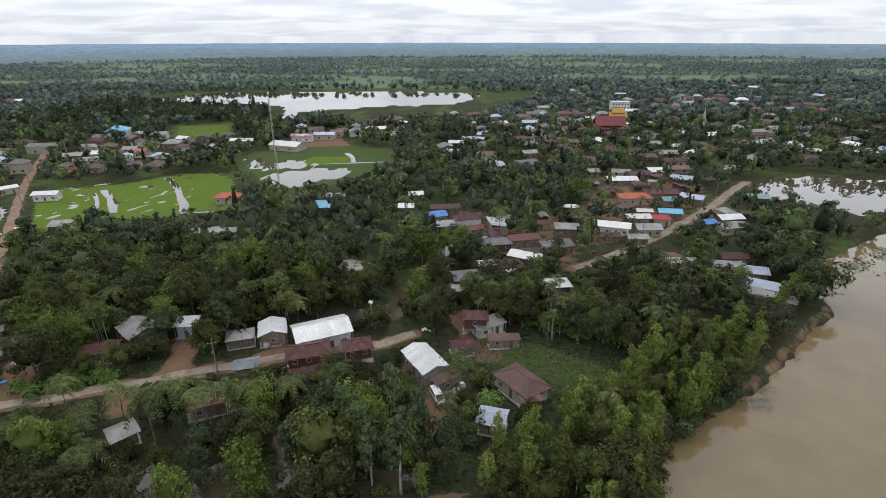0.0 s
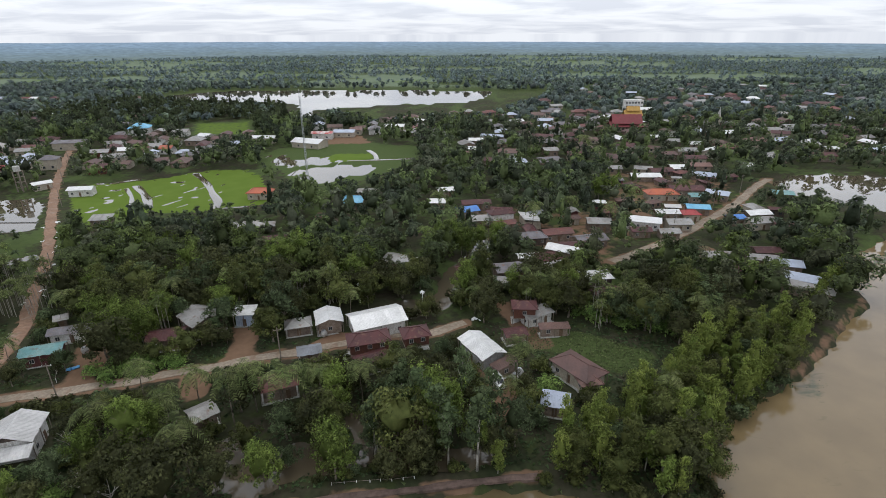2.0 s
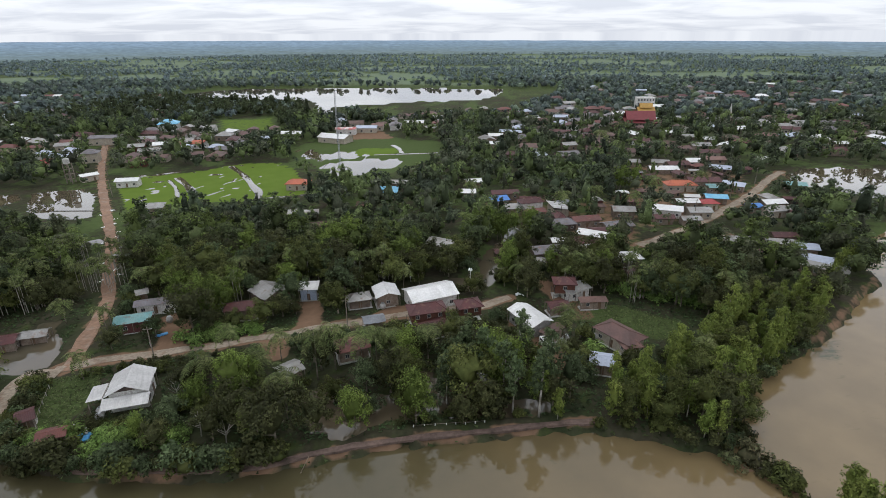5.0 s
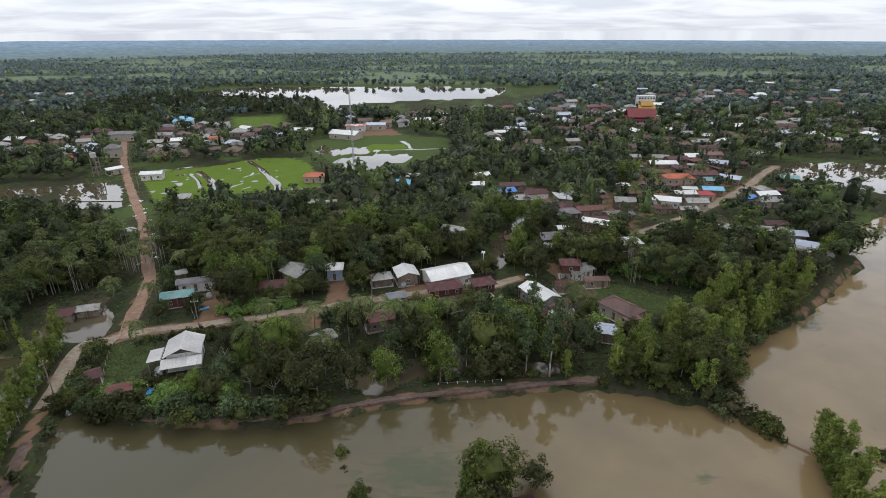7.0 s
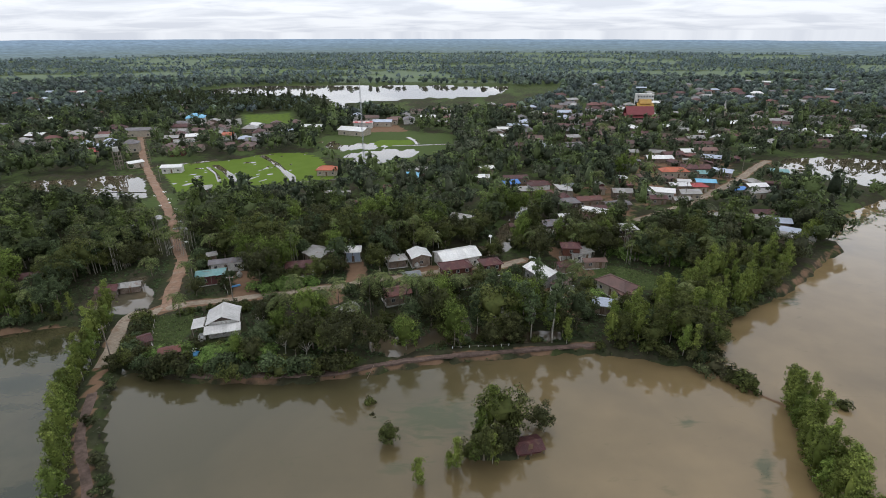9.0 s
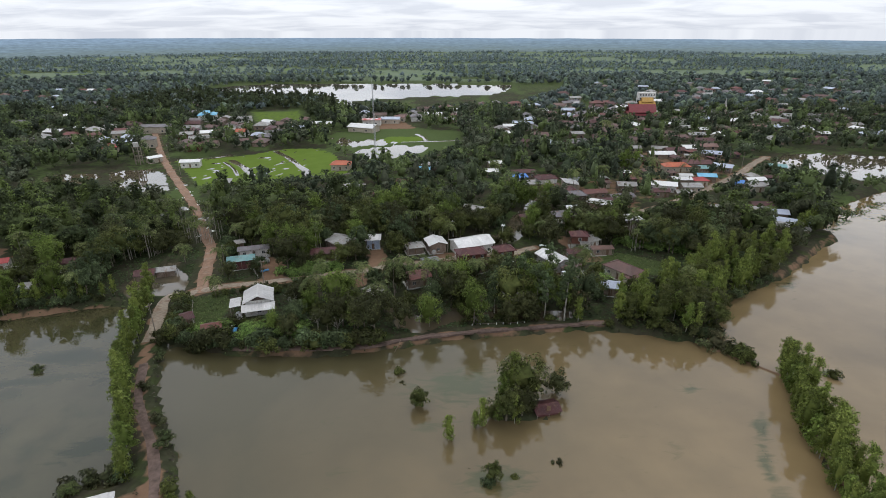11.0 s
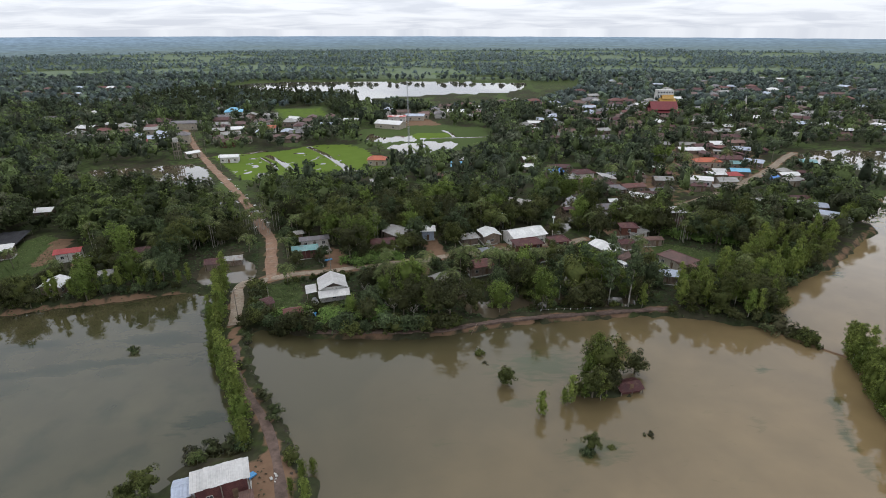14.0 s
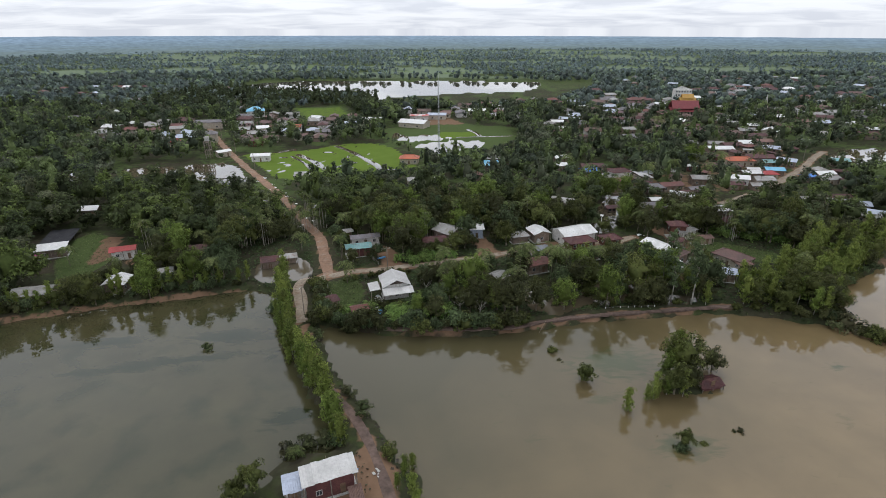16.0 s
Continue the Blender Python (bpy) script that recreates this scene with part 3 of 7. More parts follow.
def build_ground():
    xs = axis(-215, 125, 1.8, -1985, 1985, 1.08)
    ys = axis(-40, 170, 1.8, -1500, 1960, 1.04)
    X, Y = np.meshgrid(xs, ys)
    Z = ground_height(X, Y)
    V = np.stack([X, Y, Z], -1).reshape(-1, 3)
    nx, ny = len(xs), len(ys)
    i = (np.arange(ny - 1)[:, None] * nx + np.arange(nx - 1)[None, :]).ravel()
    me = raw_mesh("ground", V, np.stack([i, i + 1, i + nx + 1, i + nx], 1), GROUND, smooth=True)
    land = inside_distance(LAND, X, Y)
    dirt = 0.22 * (1 - smooth01(np.abs(land + 0.6), 0.3, 1.6)) * (np.abs(X) < 420)
    for line, a, b in ((curve_points([(-195, 50), (-183, 52.6), (-167, 58.6), (-146, 65.4), (-127, 70.6)]), 0.3, 1.3), (DIKE_LEFT, 0.5, 1.5), (BUND, 0.2, 1.1), (DIKE_RIGHT, 0.4, 1.4), (ROAD_MAIN, 1.0, 2.2), (ROAD_VILLAGE, 1.2, 3.0), (ROAD_RIGHT, 1.2, 3.2)):
        dirt = np.maximum(dirt, 0.95 * (1 - smooth01(line_distance(line, X, Y), a, b)))
    for line in DIRT_YARDS:
        dirt = np.maximum(dirt, 1.0 - smooth01(line_distance(line, X, Y), 1.8, 4.0))
    dirt = np.maximum(dirt, (0.46 + 0.2 * rolling(X, Y, 20)) * smooth01(inside_distance(CORE, X, Y), -3, 6))
    dirt = np.maximum(dirt, 0.48 * (1 - smooth01(line_distance(BANK_TRACK, X, Y), 0.8, 2.0)))
    dirt = np.maximum(dirt, smooth01(inside_distance(LOT, X, Y), -3, 3))
    dirt = np.maximum(dirt, 0.26 * smooth01(inside_distance(FLATS, X, Y), -8, 8))
    dirt = np.maximum(dirt, 0.9 * (1 - smooth01(np.hypot(X + 84, Y - 3), 4, 8)))
    grass = np.zeros(X.shape)
    for poly in (GRASS_YARD, GRASS_LAND, STILT_YARD, LEFT_YARD, CLEARING, FIELD):
        grass = np.maximum(grass, smooth01(inside_distance(poly, X, Y), -3, 2))
    grass = np.maximum(grass, (0.38 + 0.25 * rolling(X, Y, 35)) * smooth01(Y, 60, 150))
    grass = np.maximum(grass, smooth01(Y, 450, 700) * 0.55)
    lush = smooth01(inside_distance(PADDY, X, Y), -1, 1)
    # open fields, plus a paler floor over all ground that grows with distance
    pale_far = np.maximum(field_mask(X, Y), 0.45 * smooth01(Y, 650, 950)) * (0.85 + 0.25 * rolling(X, Y, 90)) * smooth01(Y, 380, 480)
    lush = np.maximum(lush, 0.5 * field_mask(X, Y) * smooth01(rolling(X, Y, 150), 0.2, 0.6))
    lush = np.maximum(lush, 0.55 * smooth01(inside_distance(FIELD, X, Y), -2, 2))
    lush = np.maximum(lush, smooth01(inside_distance([(-79, 288), (-85, 303), (-72.5, 309.6), (-57, 312.6), (-51.4, 294.5)], X, Y), -2, 2))
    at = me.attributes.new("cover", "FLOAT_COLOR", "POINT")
    at.data.foreach_set("color", np.stack([dirt, grass, lush, pale_far], -1).astype(np.float32).ravel())
    return tagged(new("ground", me), "wet village ground of earth and rough grass", "ground", kind="structure")


build_ground()


def water_sheet(x0, x1, y0, y1, z, mat, label):
    ob = link_mesh("water", [(x0, y0, z), (x1, y0, z), (x1, y1, z), (x0, y1, z)], [(0, 1, 2, 3)], mat)
    return tagged(ob, label, "water", kind="structure")




def flood_sheet(west, mat, label):
    """The flood on one side of the embankment, with a weed layer for what grows just under the surface."""
    xs = axis(-152, 62, 2.0, -1400, 1400, 1.25)
    ys = axis(-12, 76, 2.0, -1200, 262, 1.25)
    X, Y = np.meshgrid(xs, ys)
    nx, ny = len(xs), len(ys)
    i = (np.arange(ny - 1)[:, None] * nx + np.arange(nx - 1)[None, :]).ravel()
    Q = np.stack([i, i + 1, i + nx + 1, i + nx], 1)
    cx, cy = X.ravel()[Q].mean(1), Y.ravel()[Q].mean(1)
    d = DIKE_LEFT[np.argsort(DIKE_LEFT[:, 1])]
    Q = Q[(cx < np.interp(cy, d[:, 1], d[:, 0])) == west]
    me = raw_mesh("water", np.stack([X, Y, np.full(X.shape, WATER_Z)], -1).reshape(-1, 3), Q, mat)
    weed = np.zeros(X.shape)
    for wx, wy, a, b, turn, much in WEED_BEDS:
        u = (X - wx) * math.cos(turn) + (Y - wy) * math.sin(turn)
        v = (Y - wy) * math.cos(turn) - (X - wx) * math.sin(turn)
        weed = np.maximum(weed, much * np.clip(1.25 - np.hypot(u / a, v / b), 0, 1))
    at = me.attributes.new("weed", "FLOAT", "POINT")
    at.data.foreach_set("value", weed.astype(np.float32).ravel())
    tagged(new("water", me), label, "water", kind="structure")


# beds of drowned grass and weed: place, half lengths, turn, thickness
WEED_BEDS = [(-33, 37, 13, 7, 0.2, 0.75), (-28, 12, 8, 3.5, 0.0, 0.75), (-39, 25, 5, 1.6, 0.2, 0.7), (14.6, 36.5, 3, 1.2, 0.3, 0.7), (22.5, 25, 1.6, 5, -0.5, 0.9), (18.5, 16, 1.5, 6, -0.3, 0.8), (17, 8, 1.4, 5, 0, 0.8), (46.3, 41.6, 4, 1.6, 0.1, 0.9),
             (-100, 19, 5.5, 3.2, 0.4, 1.0), (-110, 37.6, 1.6, 1.2, 0, 0.8), (-126, 38, 24, 2.2, 0.18, 0.85), (-142, 33.5, 18, 1.6, 0.2, 0.9), (-122, 47, 14, 4.0, 0.1, 0.75), (-150, 44, 14, 3, 0.15, 0.65), (63.5, 85.5, 6, 2.2, 0.6, 1.0), (-92, 24, 4, 2, 0.8, 0.6), (3.6, 18.6, 3, 1.5, 0.4, 0.5)]
flood_sheet(False, WATER, "muddy brown flood water with soft reflections")
flood_sheet(True, WATER_GREEN, "grey-green flood water beside the embankment")
water_sheet(-280, -160, 168, 228, -0.55, WATER_STILL, "flooded pond beside the dirt road")
water_sheet(-190, -90, 188, 275, -0.33, WATER_STILL, "thin sheet of water between rice plants")
water_sheet(-120, -24, 238, 325, -0.5, WATER_STILL, "flooded field with bright reflections")
water_sheet(-131, -110.6, 74, 100, -0.6, WATER_STILL, "brown flood water round the houses by the junction")
water_sheet(130, 245, 195, 262, -0.6, WATER_STILL, "green-brown pond edged by trees")
water_sheet(-380, 70, 455, 720, -0.5, WATER_STILL, "wide pale reservoir behind the village")

def ribbon(name, line, half, mat, label, lift=0.07, rough_edge=0.5, kind="structure", category="road", thick=0.3):
    """A road: a cambered strip with worn edges that follows the ground."""
    t = np.gradient(line, axis=0)
    t /= np.linalg.norm(t, axis=1)[:, None]
    nrm = np.stack([-t[:, 1], t[:, 0]], 1)
    V, F, k = [], [], 6
    for j, (p, n) in enumerate(zip(line, nrm)):
        w = half * (1 + 0.12 * math.sin(j * 0.9) + random.uniform(-0.08, 0.08) * rough_edge)
        zc = float(ground_height(np.array([p[0]]), np.array([p[1]]))[0])
        for s, dz in ((-1.06, -thick), (-1, lift), (-0.35, lift + 0.06), (0.35, lift + 0.06), (1, lift), (1.06, -thick)):
            q = p + n * w * s
            V.append((q[0], q[1], zc + dz))
        if j:
            for i in range(k - 1):
                a = (j - 1) * k + i
                F.append((a + 1, a, a + k, a + k + 1))
    ob = link_mesh(name, V, F, mat, smooth=False)
    return tagged(ob, label, category, kind=kind)


ribbon("road", ROAD_MAIN, 1.7, ROAD_RED, "straight red dirt road, washed and rutted", 0.12)
ribbon("road", ROAD_VILLAGE, 1.35, ROAD_PALE, "pale concrete village lane with muddy edges", 0.12)
ribbon("road", ROAD_BRIDGE, 1.5, ROAD_PALE, "pale concrete lane beside the flood", 0.16)
ribbon("road", DIKE_LEFT[16:], 0.85, ROAD_MUD, "muddy red track along an embankment", 0.05)
ribbon("road", ROAD_RIGHT, 1.7, ROAD_PALE, "pale dirt road through the village", 0.1)
ribbon("path", BUND, 0.6, ROAD_MUD, "narrow red earth path on the bund", 0.16, category="path")
def flood_strip(line, half, z):
    t = np.gradient(line, axis=0)
    t /= np.linalg.norm(t, axis=1)[:, None]
    line = np.vstack([line[:1] - t[:1] * half, line, line[-1:] + t[-1:] * half])
    t = np.vstack([t[:1], t, t[-1:]])
    V = []
    for p, d in zip(line, t):
        V += [(p[0] - d[1] * half, p[1] + d[0] * half, z), (p[0] + d[1] * half, p[1] - d[0] * half, z)]
    F = [(2 * i, 2 * i + 1, 2 * i + 3, 2 * i + 2) for i in range(len(line) - 1)]
    tagged(link_mesh("water", V, F, WATER_STILL), "brown flood water standing between trees", "water", kind="structure")


for i, line in enumerate((CREEK, *POOLS)):
    flood_strip(line, 5.4 if line is CREEK else 3.2, -0.62 if line is CREEK else -0.5 + 0.006 * i)
# wet strips between the rice plots
for a, b, w in (((-142, 265.7), (-115.4, 224), 1.5), ((-115.4, 224), (-106.2, 203.5), 1.7), ((-158.8, 240), (-134.3, 204.8), 1.7), ((-160.6, 235), (-142.2, 205), 0.9), ((-106.2, 203.5), (-86.3, 209), 1.0), ((-180, 243.5), (-162.3, 251.4), 1.6),
                ((-76, 290), (-53.5, 292.3), 0.9), ((-53.5, 292.3), (-29, 296), 1.3), ((-58.4, 320), (-50.5, 295.3), 1.4)):
    line = curve_points([a, ((a[0] + b[0]) / 2 + 1.5, (a[1] + b[1]) / 2), b], 3)
    ribbon("water", line, w, WATER_STILL, "narrow strip of water between rice plots", 0.1, category="water", thick=0.0)


# ---- houses ----
HOUSES = []
ROOF_WORDS = dict(white="white metal", pale="pale grey metal", zinc="weathered grey zinc", darkgrey="dark grey", slate="slate-grey metal", maroon="dark maroon tile", redrust="patchy rusty red", rust="rusty brown metal", brown="brown tile", salmon="faded salmon tile",
                  teal="faded teal metal", blue="bright blue metal", skyblue="pale blue metal", bluegrey="blue-grey metal", orange="orange-red tile", red="red metal", redtop="red and white metal")
WALL_WORDS = dict(timber="weathered timber walls", darktimber="dark timber walls", redtimber="red-brown timber walls", maroonwall="maroon painted walls", white="white rendered walls", cream="cream rendered walls",
                  bluewall="pale blue walls", concrete="bare concrete walls")


def sheet_mesh(name, width, run, rise, mat, thick=0.04):
    """One sloping roof sheet with three raised ribs; low edge at the origin, running up along y."""
    bm = bmesh.new()
    n = Vector((0, -rise, run)).normalized() * thick
    a, b = Vector((0, 0, 0)), Vector((0, run, rise))
    side = Vector((width / 2, 0, 0))
    c = [a - side, a + side, b + side, b - side]
    lo = [bm.verts.new(p) for p in c]
    hi = [bm.verts.new(p + n) for p in c]
    bm.faces.new(hi)
    bm.faces.new(lo[::-1])
    for i in range(4):
        j = (i + 1) % 4
        bm.faces.new((lo[i], lo[j], hi[j], hi[i]))
    for x in (-0.33, 0.0, 0.33):
        r = Vector((width * x, 0, 0))
        w = Vector((0.03, 0, 0))
        top = [bm.verts.new(p) for p in (a + r - w + n, a + r + n * 2.2, a + r + w + n, b + r + w + n, b + r + n * 2.2, b + r - w + n)]
        bm.faces.new((top[0], top[1], top[4], top[5]))
        bm.faces.new((top[1], top[2], top[3], top[4]))
    bm.normal_update()
    me = bpy.data.meshes.new(name)
    bm.to_mesh(me)
    bm.free()
    me.materials.append(mat)
    return me


def slope_sheets(parent, x0, x1, eave_y, eave_z, run, rise, mat, flip):
    """Lays sheets side by side on one roof slope."""
    n = max(3, round((x1 - x0) / 0.95))
    w = (x1 - x0) / n
    me = sheet_mesh("sheet", w + 0.06, run, rise, mat)
    for i in range(n):
        ob = new("sheet", me)
        ob.parent = parent
        low = random.uniform(-0.10, 0.06)
        ob.matrix_basis = pose(x0 + w * (i + 0.5), eave_y, eave_z + 0.012 * (i % 2) + random.uniform(0, 0.008), 0, 0, 180 if flip else 0) @ pose(0, low, low * rise / run)


def gable_solid(bm, x0, x1, y0, y1, ze, zr, thick):
    """A plain two-sided roof of some thickness, its ridge along x."""
    ym = (y0 + y1) / 2
    prof = [(y0, ze), (ym, zr), (y1, ze), (y1, ze - thick), (ym, zr - thick), (y0, ze - thick)]
    rows = [[bm.verts.new((x, y, z)) for y, z in prof] for x in (x0, x1)]
    for i in range(6):
        j = (i + 1) % 6
        bm.faces.new((rows[0][i], rows[0][j], rows[1][j], rows[1][i]))
    for r in rows:
        bm.faces.new((r[0], r[1], r[4], r[5]))
        bm.faces.new((r[1], r[2], r[3], r[4]))
    bmesh.ops.recalc_face_normals(bm, faces=bm.faces)


def hip_solid(bm, x0, x1, y0, y1, ze, zr, thick):
    ym, k = (y0 + y1) / 2, min((y1 - y0) / 2 * 0.85, (x1 - x0) * 0.42)
    low = [bm.verts.new(p) for p in ((x0, y0, ze), (x1, y0, ze), (x1, y1, ze), (x0, y1, ze))]
    und = [bm.verts.new((v.co.x, v.co.y, ze - thick)) for v in low]
    a, b = bm.verts.new((x0 + k, ym, zr)), bm.verts.new((x1 - k, ym, zr))
    bm.faces.new((low[0], low[1], b, a))
    bm.faces.new((low[2], low[3], a, b))
    bm.faces.new((low[1], low[2], b))
    bm.faces.new((low[3], low[0], a))
    for i in range(4):
        j = (i + 1) % 4
        bm.faces.new((und[i], und[j], low[j], low[i]))
    bm.faces.new(und[::-1])
    bmesh.ops.recalc_face_normals(bm, faces=bm.faces)
    return (x0 + k, ym, zr), (x1 - k, ym, zr)


def add_window(top, x, y, z, w, h, facing):
    """A framed window on the wall that faces -y (0), +x (90), +y (180) or -x (270)."""
    m = pose(x, y, z, 0, 0, facing)
    bm = bmesh.new()
    for s in (-1, 1):
        slab(bm, s * w / 2 - 0.04, s * w / 2 + 0.04, -0.05, 0.04, -h / 2, h / 2)
        slab(bm, -w / 2 - 0.04, w / 2 + 0.04, -0.055, 0.04, s * h / 2 - 0.04, s * h / 2 + 0.04)
    slab(bm, -0.025, 0.025, -0.045, 0.03, -h / 2 + 0.04, h / 2 - 0.04)
    fr = part("window", bm, FRAME_M, top)
    fr.matrix_basis = m
    for s in (-1, 1):
        bm = bmesh.new()
        slab(bm, min(s * 0.03, s * (w / 2 - 0.04)), max(s * 0.03, s * (w / 2 - 0.04)), -0.012, 0.02, -h / 2 + 0.04, h / 2 - 0.04)
        part("pane", bm, PANE, fr)


def wall_shell(bm, L, D, z0, z1, gable_rise=0.0, t=0.14):
    """Four walls of some thickness, with raised gable ends when the ridge runs along x."""
    slab(bm, -L / 2, L / 2, -D / 2, -D / 2 + t, z0, z1)
    slab(bm, -L / 2, L / 2, D / 2 - t, D / 2, z0, z1)
    for s in (-1, 1):
        xa, xb = (s * L / 2 - t, s * L / 2) if s > 0 else (s * L / 2, s * L / 2 + t)
        prof = [(-D / 2 + t, z0), (D / 2 - t, z0), (D / 2 - t, z1), (0, z1 + gable_rise), (-D / 2 + t, z1)] if gable_rise else [(-D / 2 + t, z0), (D / 2 - t, z0), (D / 2 - t, z1), (-D / 2 + t, z1)]
        a = [bm.verts.new((xa, y, z)) for y, z in prof]
        b = [bm.verts.new((xb, y, z)) for y, z in prof]
        bm.faces.new(a[::-1])
        bm.faces.new(b)
        for i in range(len(prof)):
            j = (i + 1) % len(prof)
            bm.faces.new((a[i], a[j], b[j], b[i]))


def house(x, y, heading, L, D, eave, style, roof, wall, level, pitch=0.34, label="", slab_under=True):
    """A village house: walls, roof sheets, openings and posts, as far as its size in the view asks."""
    if style == "gablefront":
        L, D, heading = D, L, heading + 90
        style = "gable"
    if level:
        L, D = L + 0.3, D + 0.3
    if level == 0:
        eave -= 0.4
    HOUSES.append((x, y, max(L, D) / 2, eave))
    g = float(ground_height(np.array([x]), np.array([y]))[0])
    g = max(g, -1.2)
    label = label or f"small house with {ROOF_WORDS[roof]} roof and {WALL_WORDS[wall]}"
    top = base("house", pose(x, y, g, 0, 0, heading), label, "house")
    over = 0.6
    wl_, wd = max(1.6, L - 2 * over), max(1.6, D - 2 * over)
    rise = wd / 2 * pitch if style != "shed" else wd * 0.16
    stilt = eave > 4.2
    z0 = 2.0 if stilt and wall in ("redtimber", "darktimber") else -0.3
    bm = bmesh.new()
    wall_shell(bm, wl_, wd, z0, eave, rise if style == "gable" else 0)
    part("wall", bm, WALL[wall], top)
    e_out, z_out = D / 2, eave - over * pitch * 0.9 + 0.06
    if style == "shed":
        slope = rise / wd
        bm = bmesh.new()
        slab(bm, -L / 2, L / 2, -0.06, 0.06, -0.12, 0)
        r = part("roof", bm, POST_M, top)
        r.matrix_basis = pose(0, 0, eave + rise / 2 + 0.02)
        if level == 2:
            slope_sheets(r, -L / 2, L / 2, -D / 2, -D / 2 * slope + 0.02, D, D * slope, ROOF[roof], False)
        else:
            ob = new("sheet", sheet_mesh("sheet", L, D, D * slope, ROOF[roof], 0.08))
            ob.parent = r
            ob.matrix_basis = pose(0, -D / 2, -D / 2 * slope + 0.02)
    elif style == "hip":
        bm = bmesh.new()
        zr = eave + D / 2 * 0.42
        a, b = hip_solid(bm, -L / 2, L / 2, -D / 2, D / 2, z_out, zr, 0.12)
        r = part("roof", bm, ROOF[roof], top)
        if level:
            bm = bmesh.new()
            beam(bm, a, b, 0.12)
            for p, xs in ((a, -L / 2), (b, L / 2)):
                for ys in (-D / 2, D / 2):
                    beam(bm, p, (xs, ys, z_out + 0.02), 0.09)
            part("ridge_cap", bm, ROOF[roof], r)
    else:
        zr = z_out + D / 2 * pitch
        if level == 2:
            bm = bmesh.new()
            slab(bm, -L / 2 - 0.02, L / 2 + 0.02, -0.2, 0.0, 0.02, 0.06, pose(0, 0, zr + 0.03, 19))
            slab(bm, -L / 2 - 0.02, L / 2 + 0.02, 0.0, 0.2, 0.02, 0.06, pose(0, 0, zr + 0.03, -19))
            r = part("roof", bm, ROOF[roof], top)
            slope_sheets(r, -L / 2, L / 2, -D / 2, z_out, D / 2, zr - z_out, ROOF[roof], False)
            slope_sheets(r, -L / 2, L / 2, D / 2, z_out, D / 2, zr - z_out, ROOF[roof], True)
        else:
            bm = bmesh.new()
            gable_solid(bm, -L / 2, L / 2, -D / 2, D / 2, z_out, zr, 0.1)
            part("roof", bm, ROOF[roof], top)
    if z0 > 0:
        bm = bmesh.new()
        slab(bm, -wl_ / 2 - 0.1, wl_ / 2 + 0.1, -wd / 2 - 0.1, wd / 2 + 0.1, z0 - 0.2, z0)
        part("floor_deck", bm, POST_M, top)
    if z0 > 0 or level == 2:
        for sx in (-1, 0, 1):
            for sy in (-1, 1):
                bm = bmesh.new()
                px, py = sx * (L / 2 - 0.25), sy * (D / 2 - 0.25)
                beam(bm, (px, py, -0.4), (px, py, (z0 - 0.1) if z0 > 0 else z_out - 0.02), 0.09)
                part("post", bm, POST_M, top)
    if level >= 1:
        n = max(1, int(wl_ // 2.6))
        zb = max(z0, 0)
        for i in range(n):
            wx = -wl_ / 2 + wl_ * (i + 0.5) / n
            if i == n // 2 and z0 < 0:
                bm = bmesh.new()
                slab(bm, wx - 0.42, wx + 0.42, -wd / 2 - 0.035, -wd / 2 + 0.05, 0.05, 2.0)
                part("door", bm, DOOR_M, top)
            else:
                add_window(top, wx, -wd / 2 - 0.01, min(zb + 1.45, eave - 0.75), 0.9, 0.95, 0)
        if level == 2:
            for s, face in ((-1, 270), (1, 90)):
                add_window(top, s * (wl_ / 2 + 0.01), 0, min(zb + 1.45, eave - 0.75), 0.9, 0.9, face)
    if level == 0:
        for wx in (-wl_ * 0.25, wl_ * 0.25):
            bm = bmesh.new()
            slab(bm, wx - 0.55, wx + 0.55, -wd / 2 - 0.03, -wd / 2 + 0.05, 0.9, 2.0)
            part("window", bm, PANE, top)
    if level == 2 and slab_under:
        bm = bmesh.new()
        slab(bm, -wl_ / 2 - 0.5, wl_ / 2 + 0.5, -wd / 2 - 0.5, wd / 2 + 0.5, -0.6, -0.02 if z0 > 0 else 0.06)
        part("floor_slab", bm, CONC, top)
    return top


house(-99.2, 93.4, 18, 8.0, 4.7, 3.0, 'gable', 'teal', 'maroonwall', 2)
house(-98.4, 102.1, 17, 9.5, 3.9, 2.8, 'gable', 'darkgrey', 'white', 2)
house(-105.0, 107.7, 31, 3.0, 2.5, 2.6, 'shed', 'zinc', 'timber', 1)
house(-125.2, 86.0, 19, 5.3, 4.7, 3.0, 'gable', 'maroon', 'timber', 2)
house(-120.8, 89.2, 18, 5.8, 3.9, 2.6, 'gable', 'zinc', 'timber', 2)
house(-75.4, 99.8, 12, 7.8, 5.5, 3.0, 'gable', 'maroon', 'timber', 2)
house(-61.0, 109.9, 4, 5.0, 3.9, 3.4, 'shed', 'white', 'bluewall', 2)
house(-46.9, 105.4, 17, 6.1, 4.7, 2.6, 'hip', 'zinc', 'timber', 2)
house(-40.0, 107.4, 17, 6.2, 7.0, 3.2, 'gablefront', 'white', 'timber', 2)
house(-28.3, 106.2, 24, 12.7, 8.6, 3.6, 'gable', 'white', 'white', 2)
house(-28.8, 95.6, 16, 9.2, 5.5, 4.6, 'hip', 'maroon', 'redtimber', 2)
house(-27.5, 90.4, 29, 7.3, 4.7, 2.6, 'gable', 'maroon', 'timber', 2)
house(-41.6, 94.1, 17, 5.0, 3.9, 2.5, 'gable', 'slate', 'timber', 2)
house(-44.8, 82.0, 21, 7.1, 5.5, 3.0, 'gable', 'redrust', 'timber', 2)
